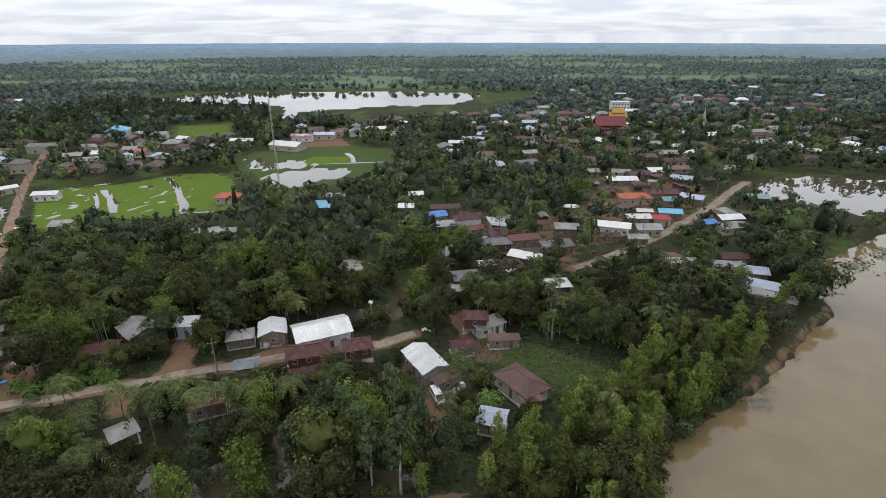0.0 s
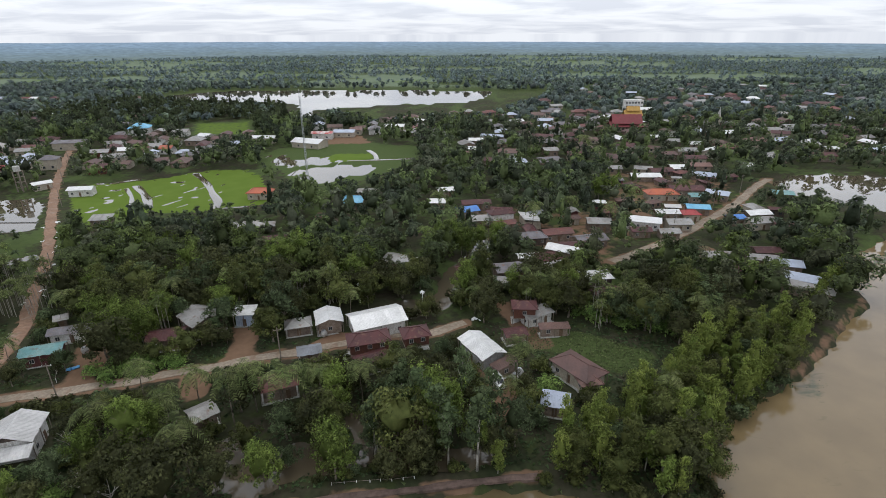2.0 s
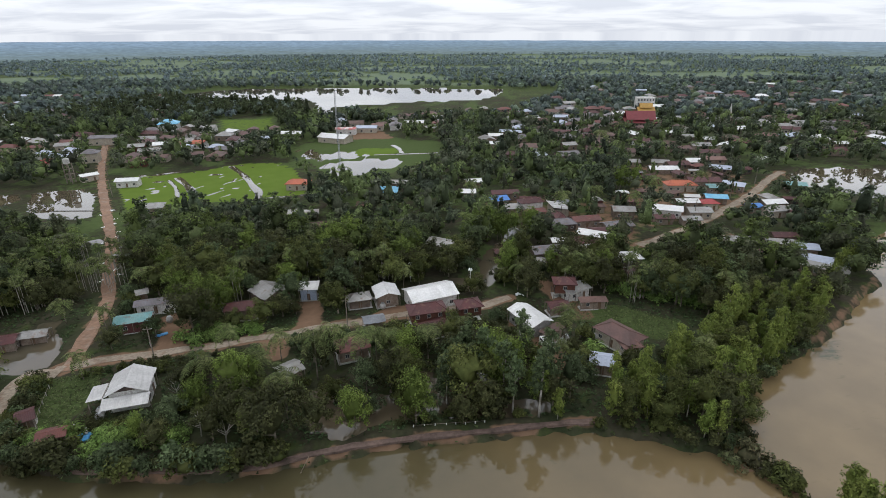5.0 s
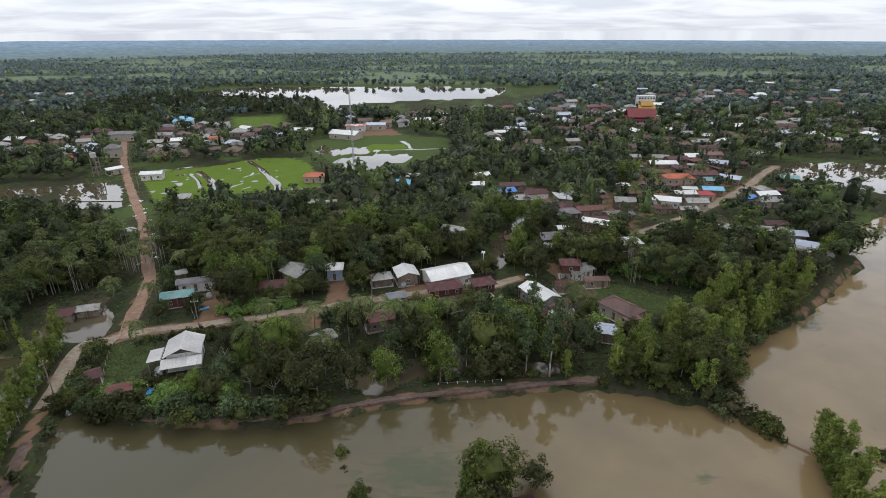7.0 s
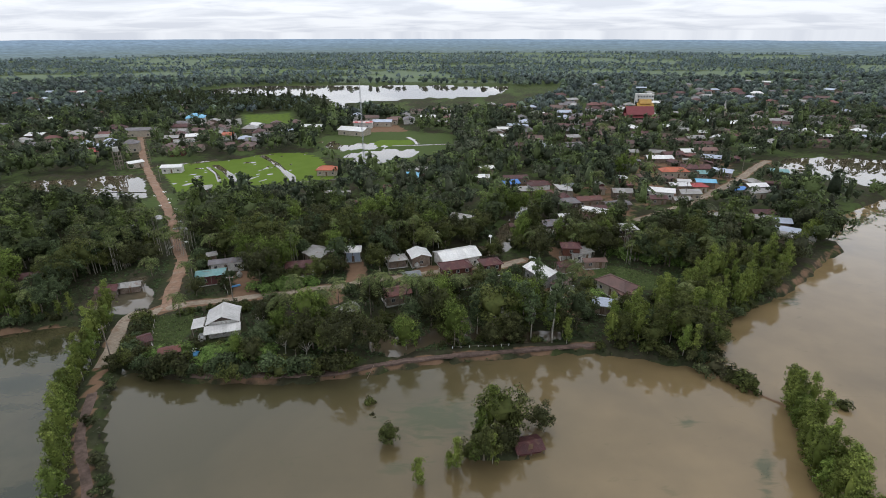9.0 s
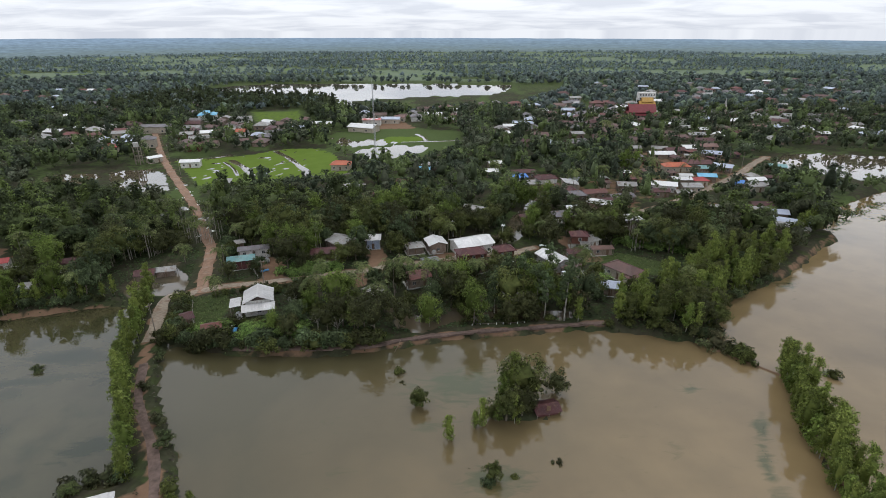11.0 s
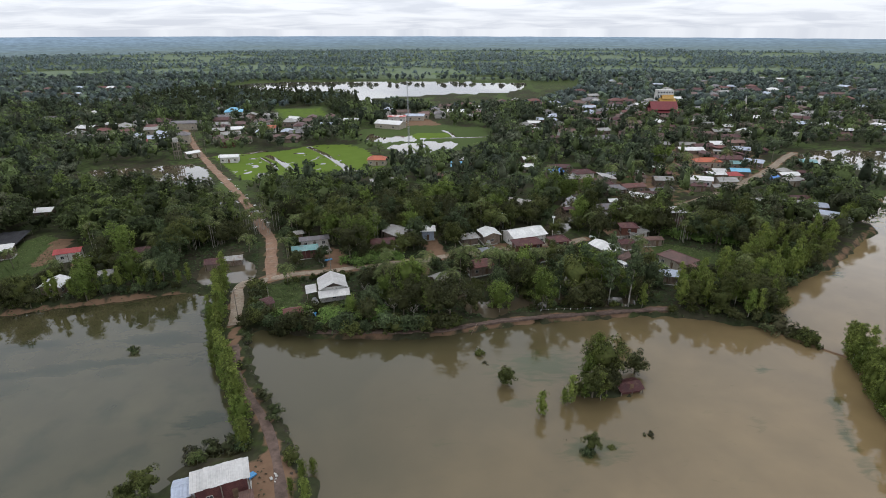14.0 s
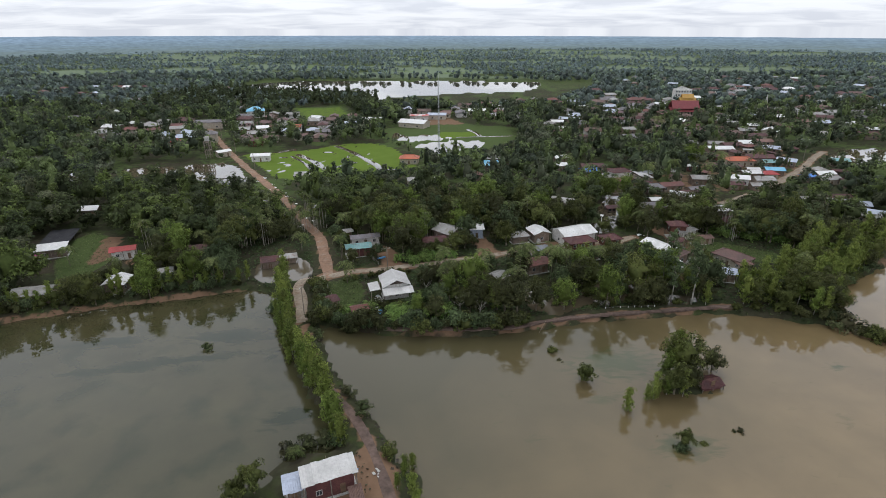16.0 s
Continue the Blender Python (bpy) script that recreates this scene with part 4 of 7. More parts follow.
house(-56.4, 73.7, 42, 4.6, 4.7, 2.6, 'gable', 'zinc', 'timber', 2)
house(-100.5, 59.4, 38, 2.7, 3.9, 2.6, 'gable', 'maroon', 'timber', 2)
house(-92.6, 55.1, 23, 4.4, 3.1, 2.4, 'gable', 'redrust', 'timber', 2)
house(16.4, 82.5, 12, 4.5, 3.9, 2.6, 'hip', 'salmon', 'cream', 2)
house(8.7, 76.4, -16, 5.0, 4.7, 2.8, 'gable', 'bluegrey', 'timber', 2)
house(7.5, 109.8, -3, 6.0, 4.7, 4.8, 'hip', 'maroon', 'redtimber', 2)
house(10.6, 109.6, 29, 7.8, 3.9, 2.8, 'shed', 'zinc', 'white', 2)
house(4.1, 101.1, 14, 5.2, 3.9, 2.4, 'gable', 'maroon', 'timber', 2)
house(13.7, 103.5, 4, 7.0, 2.3, 2.3, 'shed', 'rust', 'timber', 2)
house(29.8, 128.0, 5, 8.5, 5.5, 4.4, 'hip', 'white', 'darktimber', 2)
house(30.7, 121.1, 20, 7.8, 4.7, 2.8, 'gable', 'maroon', 'timber', 2)
house(29.5, 153.2, 5, 9.5, 5.1, 3.4, 'gable', 'maroon', 'timber', 1)
house(25.6, 149.4, -29, 10.2, 6.0, 3.4, 'gable', 'white', 'timber', 1)
house(19.8, 144.1, 13, 7.6, 6.0, 3.2, 'hip', 'maroon', 'redtimber', 1)
house(8.3, 136.0, 11, 11.8, 6.8, 3.0, 'gable', 'darkgrey', 'timber', 1)
house(3.6, 128.9, -11, 4.3, 4.2, 2.8, 'gable', 'zinc', 'timber', 1)
house(20.7, 138.7, 24, 6.1, 5.1, 2.8, 'gable', 'zinc', 'white', 1)
house(36.6, 160.2, 17, 10.9, 6.8, 3.0, 'gable', 'darkgrey', 'timber', 1)
house(13.9, 145.7, 7, 6.9, 4.2, 2.8, 'gable', 'white', 'timber', 1)
house(26.7, 166.1, 12, 10.6, 6.0, 3.0, 'gable', 'redrust', 'timber', 1)
house(43.5, 175.2, -5, 8.4, 6.8, 3.4, 'gable', 'zinc', 'timber', 1)
house(60.7, 178.2, -19, 12.6, 6.8, 3.2, 'gable', 'white', 'white', 1)
house(56.8, 169.4, -1, 7.2, 5.1, 2.8, 'gable', 'maroon', 'timber', 1)
house(72.4, 175.6, -1, 8.8, 6.8, 3.0, 'gable', 'zinc', 'cream', 1)
house(66.0, 167.5, -1, 7.1, 5.1, 2.6, 'gable', 'zinc', 'timber', 1)
house(-2.9, 190.9, 21, 7.8, 6.8, 3.2, 'gable', 'blue', 'timber', 1)
house(1.1, 181.2, 8, 9.1, 6.8, 3.0, 'gable', 'zinc', 'timber', 1)
house(9.0, 182.6, 16, 9.6, 6.0, 4.8, 'hip', 'maroon', 'white', 1)
house(0.9, 201.2, 7, 11.8, 6.0, 3.0, 'gable', 'maroon', 'timber', 1)
house(9.9, 178.1, 17, 8.7, 5.1, 2.6, 'gable', 'redrust', 'timber', 1)
house(81.0, 213.8, -1, 13.5, 6.8, 3.2, 'hip', 'orange', 'cream', 1)
house(93.5, 219.4, -1, 14.7, 7.6, 3.2, 'gable', 'maroon', 'timber', 1)
house(93.9, 209.5, -1, 7.1, 6.0, 3.0, 'gable', 'teal', 'timber', 1)
house(104.7, 212.6, -36, 9.2, 6.8, 3.0, 'gable', 'bluegrey', 'timber', 1)
house(87.4, 193.5, -11, 8.7, 6.0, 3.0, 'gable', 'skyblue', 'timber', 1)
house(81.5, 186.6, -1, 6.9, 5.1, 3.0, 'hip', 'red', 'cream', 1)
house(95.4, 180.2, 11, 6.3, 5.1, 3.0, 'gable', 'blue', 'timber', 1)
house(106.4, 185.9, 8, 9.4, 6.0, 3.0, 'gable', 'white', 'timber', 1)
house(102.6, 177.0, 7, 9.8, 6.8, 3.0, 'gable', 'zinc', 'cream', 1)
house(108.2, 171.5, -12, 6.5, 6.0, 3.0, 'gable', 'maroon', 'timber', 1)
house(131.6, 212.1, -14, 8.2, 6.0, 3.0, 'gable', 'teal', 'timber', 1)
house(72.3, 146.3, -1, 9.5, 5.1, 2.8, 'gable', 'zinc', 'timber', 1)
house(84.7, 143.5, -12, 8.9, 5.1, 2.8, 'gable', 'zinc', 'timber', 1)
house(88.9, 148.9, -1, 8.1, 5.1, 3.0, 'gable', 'maroon', 'timber', 1)
house(89.7, 137.9, -15, 6.3, 6.0, 3.0, 'gable', 'bluegrey', 'timber', 1)
house(89.1, 128.6, -34, 13.6, 6.0, 3.0, 'gable', 'bluegrey', 'timber', 1)
house(85.0, 122.5, -40, 12.6, 3.4, 2.8, 'shed', 'zinc', 'timber', 1)
house(73.9, 133.0, -1, 6.8, 6.0, 3.0, 'gable', 'maroon', 'timber', 1)
house(-25.1, 142.5, -28, 9.7, 6.8, 3.2, 'gable', 'zinc', 'timber', 1)
house(-49.0, 203.4, -1, 8.0, 6.8, 3.0, 'shed', 'skyblue', 'timber', 1)
house(-45.9, 218.8, -7, 9.2, 6.0, 3.0, 'gable', 'zinc', 'timber', 1)
house(-92.3, 219.0, -1, 10.6, 6.8, 3.2, 'hip', 'orange', 'cream', 1)
house(-84.9, 176.3, 13, 10.7, 6.0, 3.0, 'gable', 'zinc', 'timber', 1)
house(-68.8, 161.4, 16, 7.7, 5.1, 3.0, 'gable', 'maroon', 'timber', 1)
house(-56.1, 185.4, -12, 7.4, 5.1, 3.0, 'gable', 'redrust', 'timber', 1)
house(-140.8, 183.8, 9, 7.6, 5.1, 2.6, 'shed', 'zinc', 'timber', 1)
house(-174.4, 224.9, 9, 10.4, 6.0, 3.2, 'gable', 'white', 'white', 1)
house(-199.6, 234.8, 51, 8.0, 5.1, 3.0, 'gable', 'white', 'cream', 1)
house(-14.5, 202.3, -1, 6.3, 6.0, 3.0, 'gable', 'white', 'timber', 1)
house(-11.5, 220.4, 14, 7.3, 6.0, 3.0, 'gable', 'white', 'timber', 1)
house(-172.9, 90.8, 22, 7.3, 4.7, 3.0, 'gable', 'red', 'white', 2)
house(-196.5, 91.8, 23, 8.4, 4.7, 2.8, 'shed', 'white', 'timber', 2)
house(-150.3, 92.4, 22, 7.5, 4.7, 2.8, 'gable', 'maroon', 'timber', 2)
house(-151.9, 75.8, 24, 3.8, 4.7, 2.6, 'gable', 'zinc', 'timber', 2)
house(-161.6, 68.3, 7, 5.8, 6.2, 3.0, 'gablefront', 'white', 'timber', 2)
house(-180.1, 62.1, 13, 9.8, 6.2, 3.0, 'gable', 'zinc', 'timber', 2)
house(-209.4, 131.3, 12, 6.7, 6.0, 3.0, 'gable', 'white', 'timber', 1)
house(-6.3, 140.1, 10, 4.9, 4.2, 2.6, 'gable', 'maroon', 'timber', 0)
house(-36.1, 372.5, 47, 12.6, 10.2, 3.0, 'gable', 'zinc', 'timber', 0)
house(9.0, 340.6, -2, 10.3, 7.6, 3.0, 'gable', 'white', 'timber', 0)
house(6.9, 312.0, -21, 10.6, 6.8, 3.0, 'gable', 'white', 'timber', 0)
house(21.3, 354.5, -17, 16.3, 6.8, 3.0, 'gable', 'bluegrey', 'timber', 0)
house(53.9, 348.0, -20, 14.2, 7.6, 4.0, 'gable', 'maroon', 'cream', 0)
house(-76.5, 176.8, 11, 6.5, 6.0, 3.0, 'gable', 'zinc', 'timber', 0)
house(75.3, 261.4, -1, 7.5, 6.8, 3.0, 'gable', 'zinc', 'timber', 0)
house(89.5, 259.7, -17, 9.2, 6.8, 3.0, 'gable', 'zinc', 'cream', 0)
house(85.1, 244.9, -1, 14.6, 7.6, 3.0, 'gable', 'white', 'timber', 0)
house(96.5, 255.1, 10, 12.4, 7.6, 3.0, 'gable', 'maroon', 'timber', 0)
house(107.4, 261.5, -1, 8.6, 8.5, 3.0, 'gable', 'white', 'timber', 0)
house(120.1, 265.9, -1, 12.2, 7.6, 3.0, 'gable', 'salmon', 'timber', 0)
house(114.1, 246.2, -25, 11.4, 7.6, 3.0, 'gable', 'bluegrey', 'timber', 0)
house(146.1, 265.2, -1, 6.4, 7.6, 3.0, 'gable', 'white', 'timber', 0)
house(142.2, 296.3, -38, 10.7, 11.9, 4.0, 'gablefront', 'white', 'cream', 0)
house(183.9, 326.9, -2, 14.5, 10.2, 4.0, 'hip', 'salmon', 'cream', 0)
house(213.2, 320.0, -24, 9.9, 10.2, 4.0, 'hip', 'white', 'cream', 0)
house(201.5, 334.6, 23, 19.0, 8.5, 3.0, 'gable', 'bluegrey', 'timber', 0)
house(183.2, 363.1, 20, 12.3, 8.5, 3.0, 'gable', 'white', 'timber', 0)
house(126.9, 348.9, -2, 8.2, 6.8, 3.0, 'gable', 'white', 'timber', 0)
house(134.2, 333.1, -2, 9.2, 8.5, 3.0, 'gable', 'zinc', 'timber', 0)
house(130.3, 304.3, -2, 11.8, 8.5, 3.0, 'gable', 'zinc', 'timber', 0)
house(145.2, 324.2, -2, 9.7, 6.8, 3.0, 'gable', 'white', 'timber', 0)
house(217.3, 307.7, -2, 7.9, 6.8, 3.0, 'gable', 'white', 'timber', 0)
house(-97.2, 332.4, -23, 21.5, 11.9, 4.0, 'gable', 'white', 'cream', 0)
house(-95.0, 360.9, -2, 14.9, 6.8, 4.5, 'gable', 'redtop', 'white', 0)
house(-81.3, 369.0, -2, 15.2, 8.5, 4.0, 'gable', 'bluegrey', 'cream', 0)
house(-74.6, 378.4, -2, 9.0, 8.5, 4.0, 'gable', 'salmon', 'cream', 0)
house(-130.9, 347.9, -2, 16.0, 7.6, 4.0, 'gable', 'white', 'cream', 0)
house(-48.4, 392.8, -2, 15.2, 8.5, 4.0, 'gable', 'white', 'cream', 0)
house(-246.1, 327.4, 9, 21.2, 6.8, 5.0, 'shed', 'darkgrey', 'cream', 0)
house(-231.2, 381.3, 18, 14.7, 13.6, 6.0, 'hip', 'skyblue', 'white', 0)
house(-213.7, 304.0, 16, 10.7, 8.5, 4.0, 'gable', 'zinc', 'redtimber', 0)
house(-201.7, 310.2, 20, 9.1, 8.5, 4.0, 'gable', 'white', 'cream', 0)
house(-192.3, 312.0, -2, 8.3, 8.5, 4.0, 'gable', 'redrust', 'cream', 0)
house(-179.4, 315.1, -2, 8.4, 8.5, 4.0, 'gable', 'orange', 'white', 0)
house(-168.3, 283.6, 17, 9.2, 7.6, 3.4, 'gable', 'brown', 'cream', 0)
house(-224.0, 276.3, 17, 9.1, 8.5, 6.0, 'hip', 'darkgrey', 'cream', 0)
house(-239.2, 261.6, 16, 8.5, 8.5, 4.0, 'hip', 'red', 'cream', 0)
house(-260.6, 308.6, 17, 10.5, 8.5, 4.0, 'gable', 'zinc', 'cream', 0)
house(-191.4, 265.6, 14, 9.6, 8.5, 4.0, 'gable', 'maroon', 'redtimber', 0)
# farther houses of the village, scattered over its quarters
quarter = random.Random(21)
for cx, cy, rx, ry, n in ((-235, 312, 80, 36, 44), (-190, 352, 50, 26, 16), (-60, 385, 55, 22, 10), (150, 350, 110, 70, 52), (215, 500, 150, 90, 34), (55, 325, 55, 50, 12), (-330, 420, 80, 60, 14), (330, 640, 180, 90, 22), (300, 350, 90, 50, 12), (-20, 450, 60, 30, 8), (80, 440, 60, 50, 14), (-420, 560, 120, 60, 10)):
    for _ in range(n):
        for _try in range(12):
            hx, hy = cx + quarter.uniform(-rx, rx), cy + quarter.uniform(-ry, ry)
            P = np.array([hx]), np.array([hy])
            if all(math.hypot(hx - o[0], hy - o[1]) > o[2] + 8 for o in HOUSES) and all(inside_distance(poly, *P)[0] < -8 for poly in (PADDY, POND_MID, POND_RIGHT, LAKE, FIELD, CLEARING, LOT, FLATS)) and line_distance(ROAD_MAIN, *P)[0] > 9:
                house(hx, hy, quarter.choice((-4, 8, 15, 92, 100, -30)) + quarter.uniform(-6, 6), quarter.uniform(8, 14), quarter.uniform(7, 10), quarter.uniform(2.8, 4), quarter.choice(("gable", "gable", "hip")),
                      quarter.choice(("white", "zinc", "zinc", "maroon", "redrust", "maroon", "bluegrey", "rust", "brown", "darkgrey", "darkgrey")), quarter.choice(("timber", "cream", "white", "timber")), 0)
                break

# the packed middle of the village, between the creek and the road
packed = random.Random(8)
for hx, hy in [(packed.uniform(-14, 130), packed.uniform(124, 280)) for _ in range(900)]:
    P = np.array([hx]), np.array([hy])
    size = packed.uniform(5.5, 9.5)
    if sum(o[2] > 2 and 110 < o[1] < 300 and o[0] > -20 for o in HOUSES) > 84:
        break
    if inside_distance(CORE, *P)[0] > 2 and all(math.hypot(hx - o[0], hy - o[1]) > (o[2] + size / 2) * 0.92 for o in HOUSES) and line_distance(ROAD_RIGHT, *P)[0] > 3 + size / 2 and line_distance(CREEK, *P)[0] > 7:
        house(hx, hy, packed.choice((5, 12, -12, 100, 22)) + packed.uniform(-6, 6), size, size * packed.uniform(0.55, 0.75), packed.uniform(2.6, 3.6), packed.choice(("gable", "gable", "hip", "shed")),
              packed.choice(("white", "zinc", "maroon", "maroon", "maroon", "redrust", "darkgrey", "slate", "rust", "pale")), packed.choice(("timber", "timber", "darktimber", "maroonwall", "cream")), 1 if hy < 190 else 0)

house(-4.0, 93.9, -60, 10.0, 6.0, 3.6, 'gable', 'white', 'concrete', 2, label="long shed with white metal roof and concrete walls")
house(0.3, 88.0, -60, 2.6, 5.2, 2.7, 'shed', 'rust', 'timber', 2, label="rusty lean-to shelter at the end of a shed")
house(15.3, 86.4, -55, 10.0, 6.4, 3.2, 'hip', 'brown', 'cream', 2, 0.34, "cream bungalow with a brown tiled hip roof")
house(-70.5, 107.0, -42, 8.4, 8.0, 3.6, 'gable', 'zinc', 'timber', 2)
house(-88.6, 0.9, 23, 8.2, 3.6, 4.0, 'shed', 'pale', 'maroonwall', 2, label="raised house with pale grey metal roof and maroon walls")
house(-18.6, 97.6, 16, 6.2, 5.0, 4.6, 'hip', 'maroon', 'redtimber', 2, label="raised house with maroon roof and red timber walls")
house(-93.9, -0.4, 22, 2.8, 3.8, 2.9, 'gable', 'bluegrey', 'timber', 2)
house(-84.0, -1.4, 22, 1.8, 2.8, 2.2, 'shed', 'rust', 'timber', 2)
house(-17.0, 29.2, 14, 5.0, 3.8, 0.75, 'gable', 'maroon', 'maroonwall', 2, label="small flooded hut with a maroon roof", slab_under=False)


def stilt_house():
    top = house(-85.0, 67.0, 17, 7.2, 7.4, 4.2, 'gablefront', 'pale', 'white', 2, 0.46, "two-storey white house with a broad white metal gable roof")
    link_mesh("gable_panel", [(-3.2, -2.4, 4.42), (-3.2, 2.4, 4.42), (-3.2, 0, 5.5), (-3.28, -2.4, 4.42), (-3.28, 2.4, 4.42), (-3.28, 0, 5.5)], [(0, 1, 2), (5, 4, 3), (0, 3, 4, 1), (1, 4, 5, 2), (2, 5, 3, 0)], WALL["darktimber"], top, "dark timber gable panel")
    # lower awning across the front, and a carport roof at the side
    bm = bmesh.new()
    slab(bm, -0.05, 0.05, -4.3, 4.3, 0, 0.1)
    aw = part("awning", bm, POST_M, top, "white sheet awning across the front")
    aw.matrix_basis = pose(-3.9, 0, 3.75)
    me = sheet_mesh("sheet", 1.05, 2.7, 0.75, ROOF["pale"])
    for i in range(8):
        ob = new("sheet", me)
        ob.parent = aw
        ob.matrix_basis = pose(-2.7, 3.5 - i, -0.65 + 0.012 * (i % 2), 0, 0, -90)
    bm = bmesh.new()
    slab(bm, -2.4, 2.4, -0.05, 0.05, 0, 0.1)
    cp = part("carport", bm, POST_M, top, "white carport roof on posts")
    cp.matrix_basis = pose(-0.6, 4.3, 3.5)
    me = sheet_mesh("sheet", 1.05, 2.9, 0.25, ROOF["pale"])
    for i in range(5):
        ob = new("sheet", me)
        ob.parent = cp
        ob.matrix_basis = pose(-2.1 + i, 2.8, -0.25 + 0.012 * (i % 2), 0, 0, 180)
    for x in (-2.4, 2.2):
        bm = bmesh.new()
        beam(bm, (x - 0.6, 6.8, -0.4), (x - 0.6, 6.8, 3.2), 0.09)
        part("post", bm, POST_M, top)


stilt_house()


def van(x, y, heading):
    top = base("van", pose(x, y, float(ground_height(np.array([x]), np.array([y]))[0]) + 0.08, 0, 0, heading), "white van parked on the dirt yard", "van")
    prof = [(-2.35, 0.35), (2.3, 0.35), (2.42, 0.55), (2.38, 0.95), (1.55, 1.12), (0.95, 1.85), (0.6, 1.95), (-2.2, 1.95), (-2.4, 1.75)]
    bm = bmesh.new()
    rows = [[bm.verts.new((px, s * (0.86 if z < 1.2 else 0.76), z)) for px, z in prof] for s in (-1, 1)]
    k = len(prof)
    for i in range(k):
        j = (i + 1) % k
        bm.faces.new((rows[0][i], rows[0][j], rows[1][j], rows[1][i]))
    bm.faces.new(rows[0][::-1])
    bm.faces.new(rows[1])
    bmesh.ops.recalc_face_normals(bm, faces=bm.faces)
    bmesh.ops.bevel(bm, geom=bm.edges[:], offset=0.05, segments=2, affect="EDGES")
    part("body", bm, WHITE, top, smooth=False)
    for name, x0, x1, z0, z1 in (("side_window", -2.0, -0.6, 1.3, 1.75), ("side_window", -0.5, 0.75, 1.3, 1.75)):
        for s in (-1, 1):
            bm = bmesh.new()
            slab(bm, x0, x1, s * 0.80 - 0.03, s * 0.80 + 0.03, z0, z1)
            part(name, bm, PANE, top)
    bm = bmesh.new()
    slab(bm, -0.42, 0.42, -0.66, 0.66, -0.02, 0.02, pose(1.28, 0, 1.5, 0, 51))
    part("windscreen", bm, PANE, top)
    bm = bmesh.new()
    slab(bm, -2.45, -2.38, -0.62, 0.62, 1.25, 1.7)
    part("rear_window", bm, PANE, top)
    for s in (-1, 1):
        bm = bmesh.new()
        slab(bm, 2.36, 2.44, s * 0.62 - 0.15, s * 0.62 + 0.15, 0.72, 0.9)
        part("headlight", bm, STEEL, top)
        for wx in (-1.5, 1.5):
            bm = bmesh.new()
            beam(bm, (wx, s * 0.68, 0.33), (wx, s * 0.90, 0.33), 0.33, 0.33, 14)
            tyre = part("wheel", bm, RUBBER, top)
            bm = bmesh.new()
            beam(bm, (wx, s * 0.86, 0.33), (wx, s * 0.915, 0.33), 0.19, 0.19, 12)
            part("rim", bm, STEEL, tyre)


van(-1.3, 84.6, -70)


def temple():
    """The temple hall: stepped red roofs, a gold-roofed hall behind it."""
    top = base("temple", pose(120, 384, 0, 0, 0, -3) @ Matrix.Diagonal((0.86, 0.86, 0.92, 1)), "temple hall with stepped dark red roofs and pale walls", "temple")
    bm = bmesh.new()
    wall_shell(bm, 23, 11, -0.3, 5.0, 0)
    part("wall", bm, WALL["cream"], top)
    for x0, x1, d, ze, zr in ((-14, 14, 8.2, 4.6, 7.6), (-12.5, 12.5, 6.6, 6.9, 13.2)):
        bm = bmesh.new()
        gable_solid(bm, x0, x1, -d, d, ze, zr, 0.3)
        part("roof", bm, TEMPLE_RED, top)
    for s in (-1, 1):
        bm = bmesh.new()
        beam(bm, (s * 12.4, 0, 13.0), (s * 13.4, 0, 14.8), 0.25, 0.04)
        part("finial", bm, GOLD, top)
    for i in range(7):
        add_window(top, -9 + i * 3, -5.5, 2.6, 1.3, 2.2, 0)
    HOUSES.append((121, 392, 14, 4))
    hall = base("temple", pose(136, 418, 0, 0, 0, -3) @ Matrix.Diagonal((0.72, 0.72, 0.82, 1)), "temple hall with a gold-yellow tiled roof", "temple")
    bm = bmesh.new()
    wall_shell(bm, 16, 10, -0.3, 9, 0)
    part("wall", bm, WALL["white"], hall)
    for x0, x1, d, ze, zr in ((-9.5, 9.5, 6.5, 8.6, 13.0), (-7, 7, 3.6, 12.4, 16.5)):
        bm = bmesh.new()
        gable_solid(bm, x0, x1, -d, d, ze, zr, 0.3)
        part("roof", bm, GOLD, hall)
    HOUSES.append((139, 424, 10, 8))
    block = base("apartment_building", pose(160, 488, 0, 0, 0, -2) @ Matrix.Diagonal((0.8, 0.8, 0.85, 1)), "white flat-roofed block of three storeys", "building")
    bm = bmesh.new()
    wall_shell(bm, 20, 10, -0.3, 12)
    slab(bm, -10.3, 10.3, -5.3, 5.3, 12, 12.4)
    part("wall", bm, WALL["white"], block)
    for fl in range(3):
        for i in range(6):
            add_window(block, -8.3 + i * 3.3, -5.0, 2.2 + fl * 3.8, 1.8, 1.7, 0)
    HOUSES.append((160, 488, 10, 6))
    stupa = base("stupa", pose(196, 402, 0), "pale stepped temple tower with a spire", "stupa")
    bm = bmesh.new()
    for i, (r0, z0, z1) in enumerate(((3.2, -0.3, 3.5), (2.5, 3.5, 6), (1.7, 6, 8.5))):
        beam(bm, (0, 0, z0), (0, 0, z1), r0, r0 * 0.85, 8)
    part("tower", bm, WALL["cream"], stupa)
    bm = bmesh.new()
    beam(bm, (0, 0, 8.5), (0, 0, 15), 1.2, 0.08, 8)
    part("spire", bm, CONC, stupa)


temple()


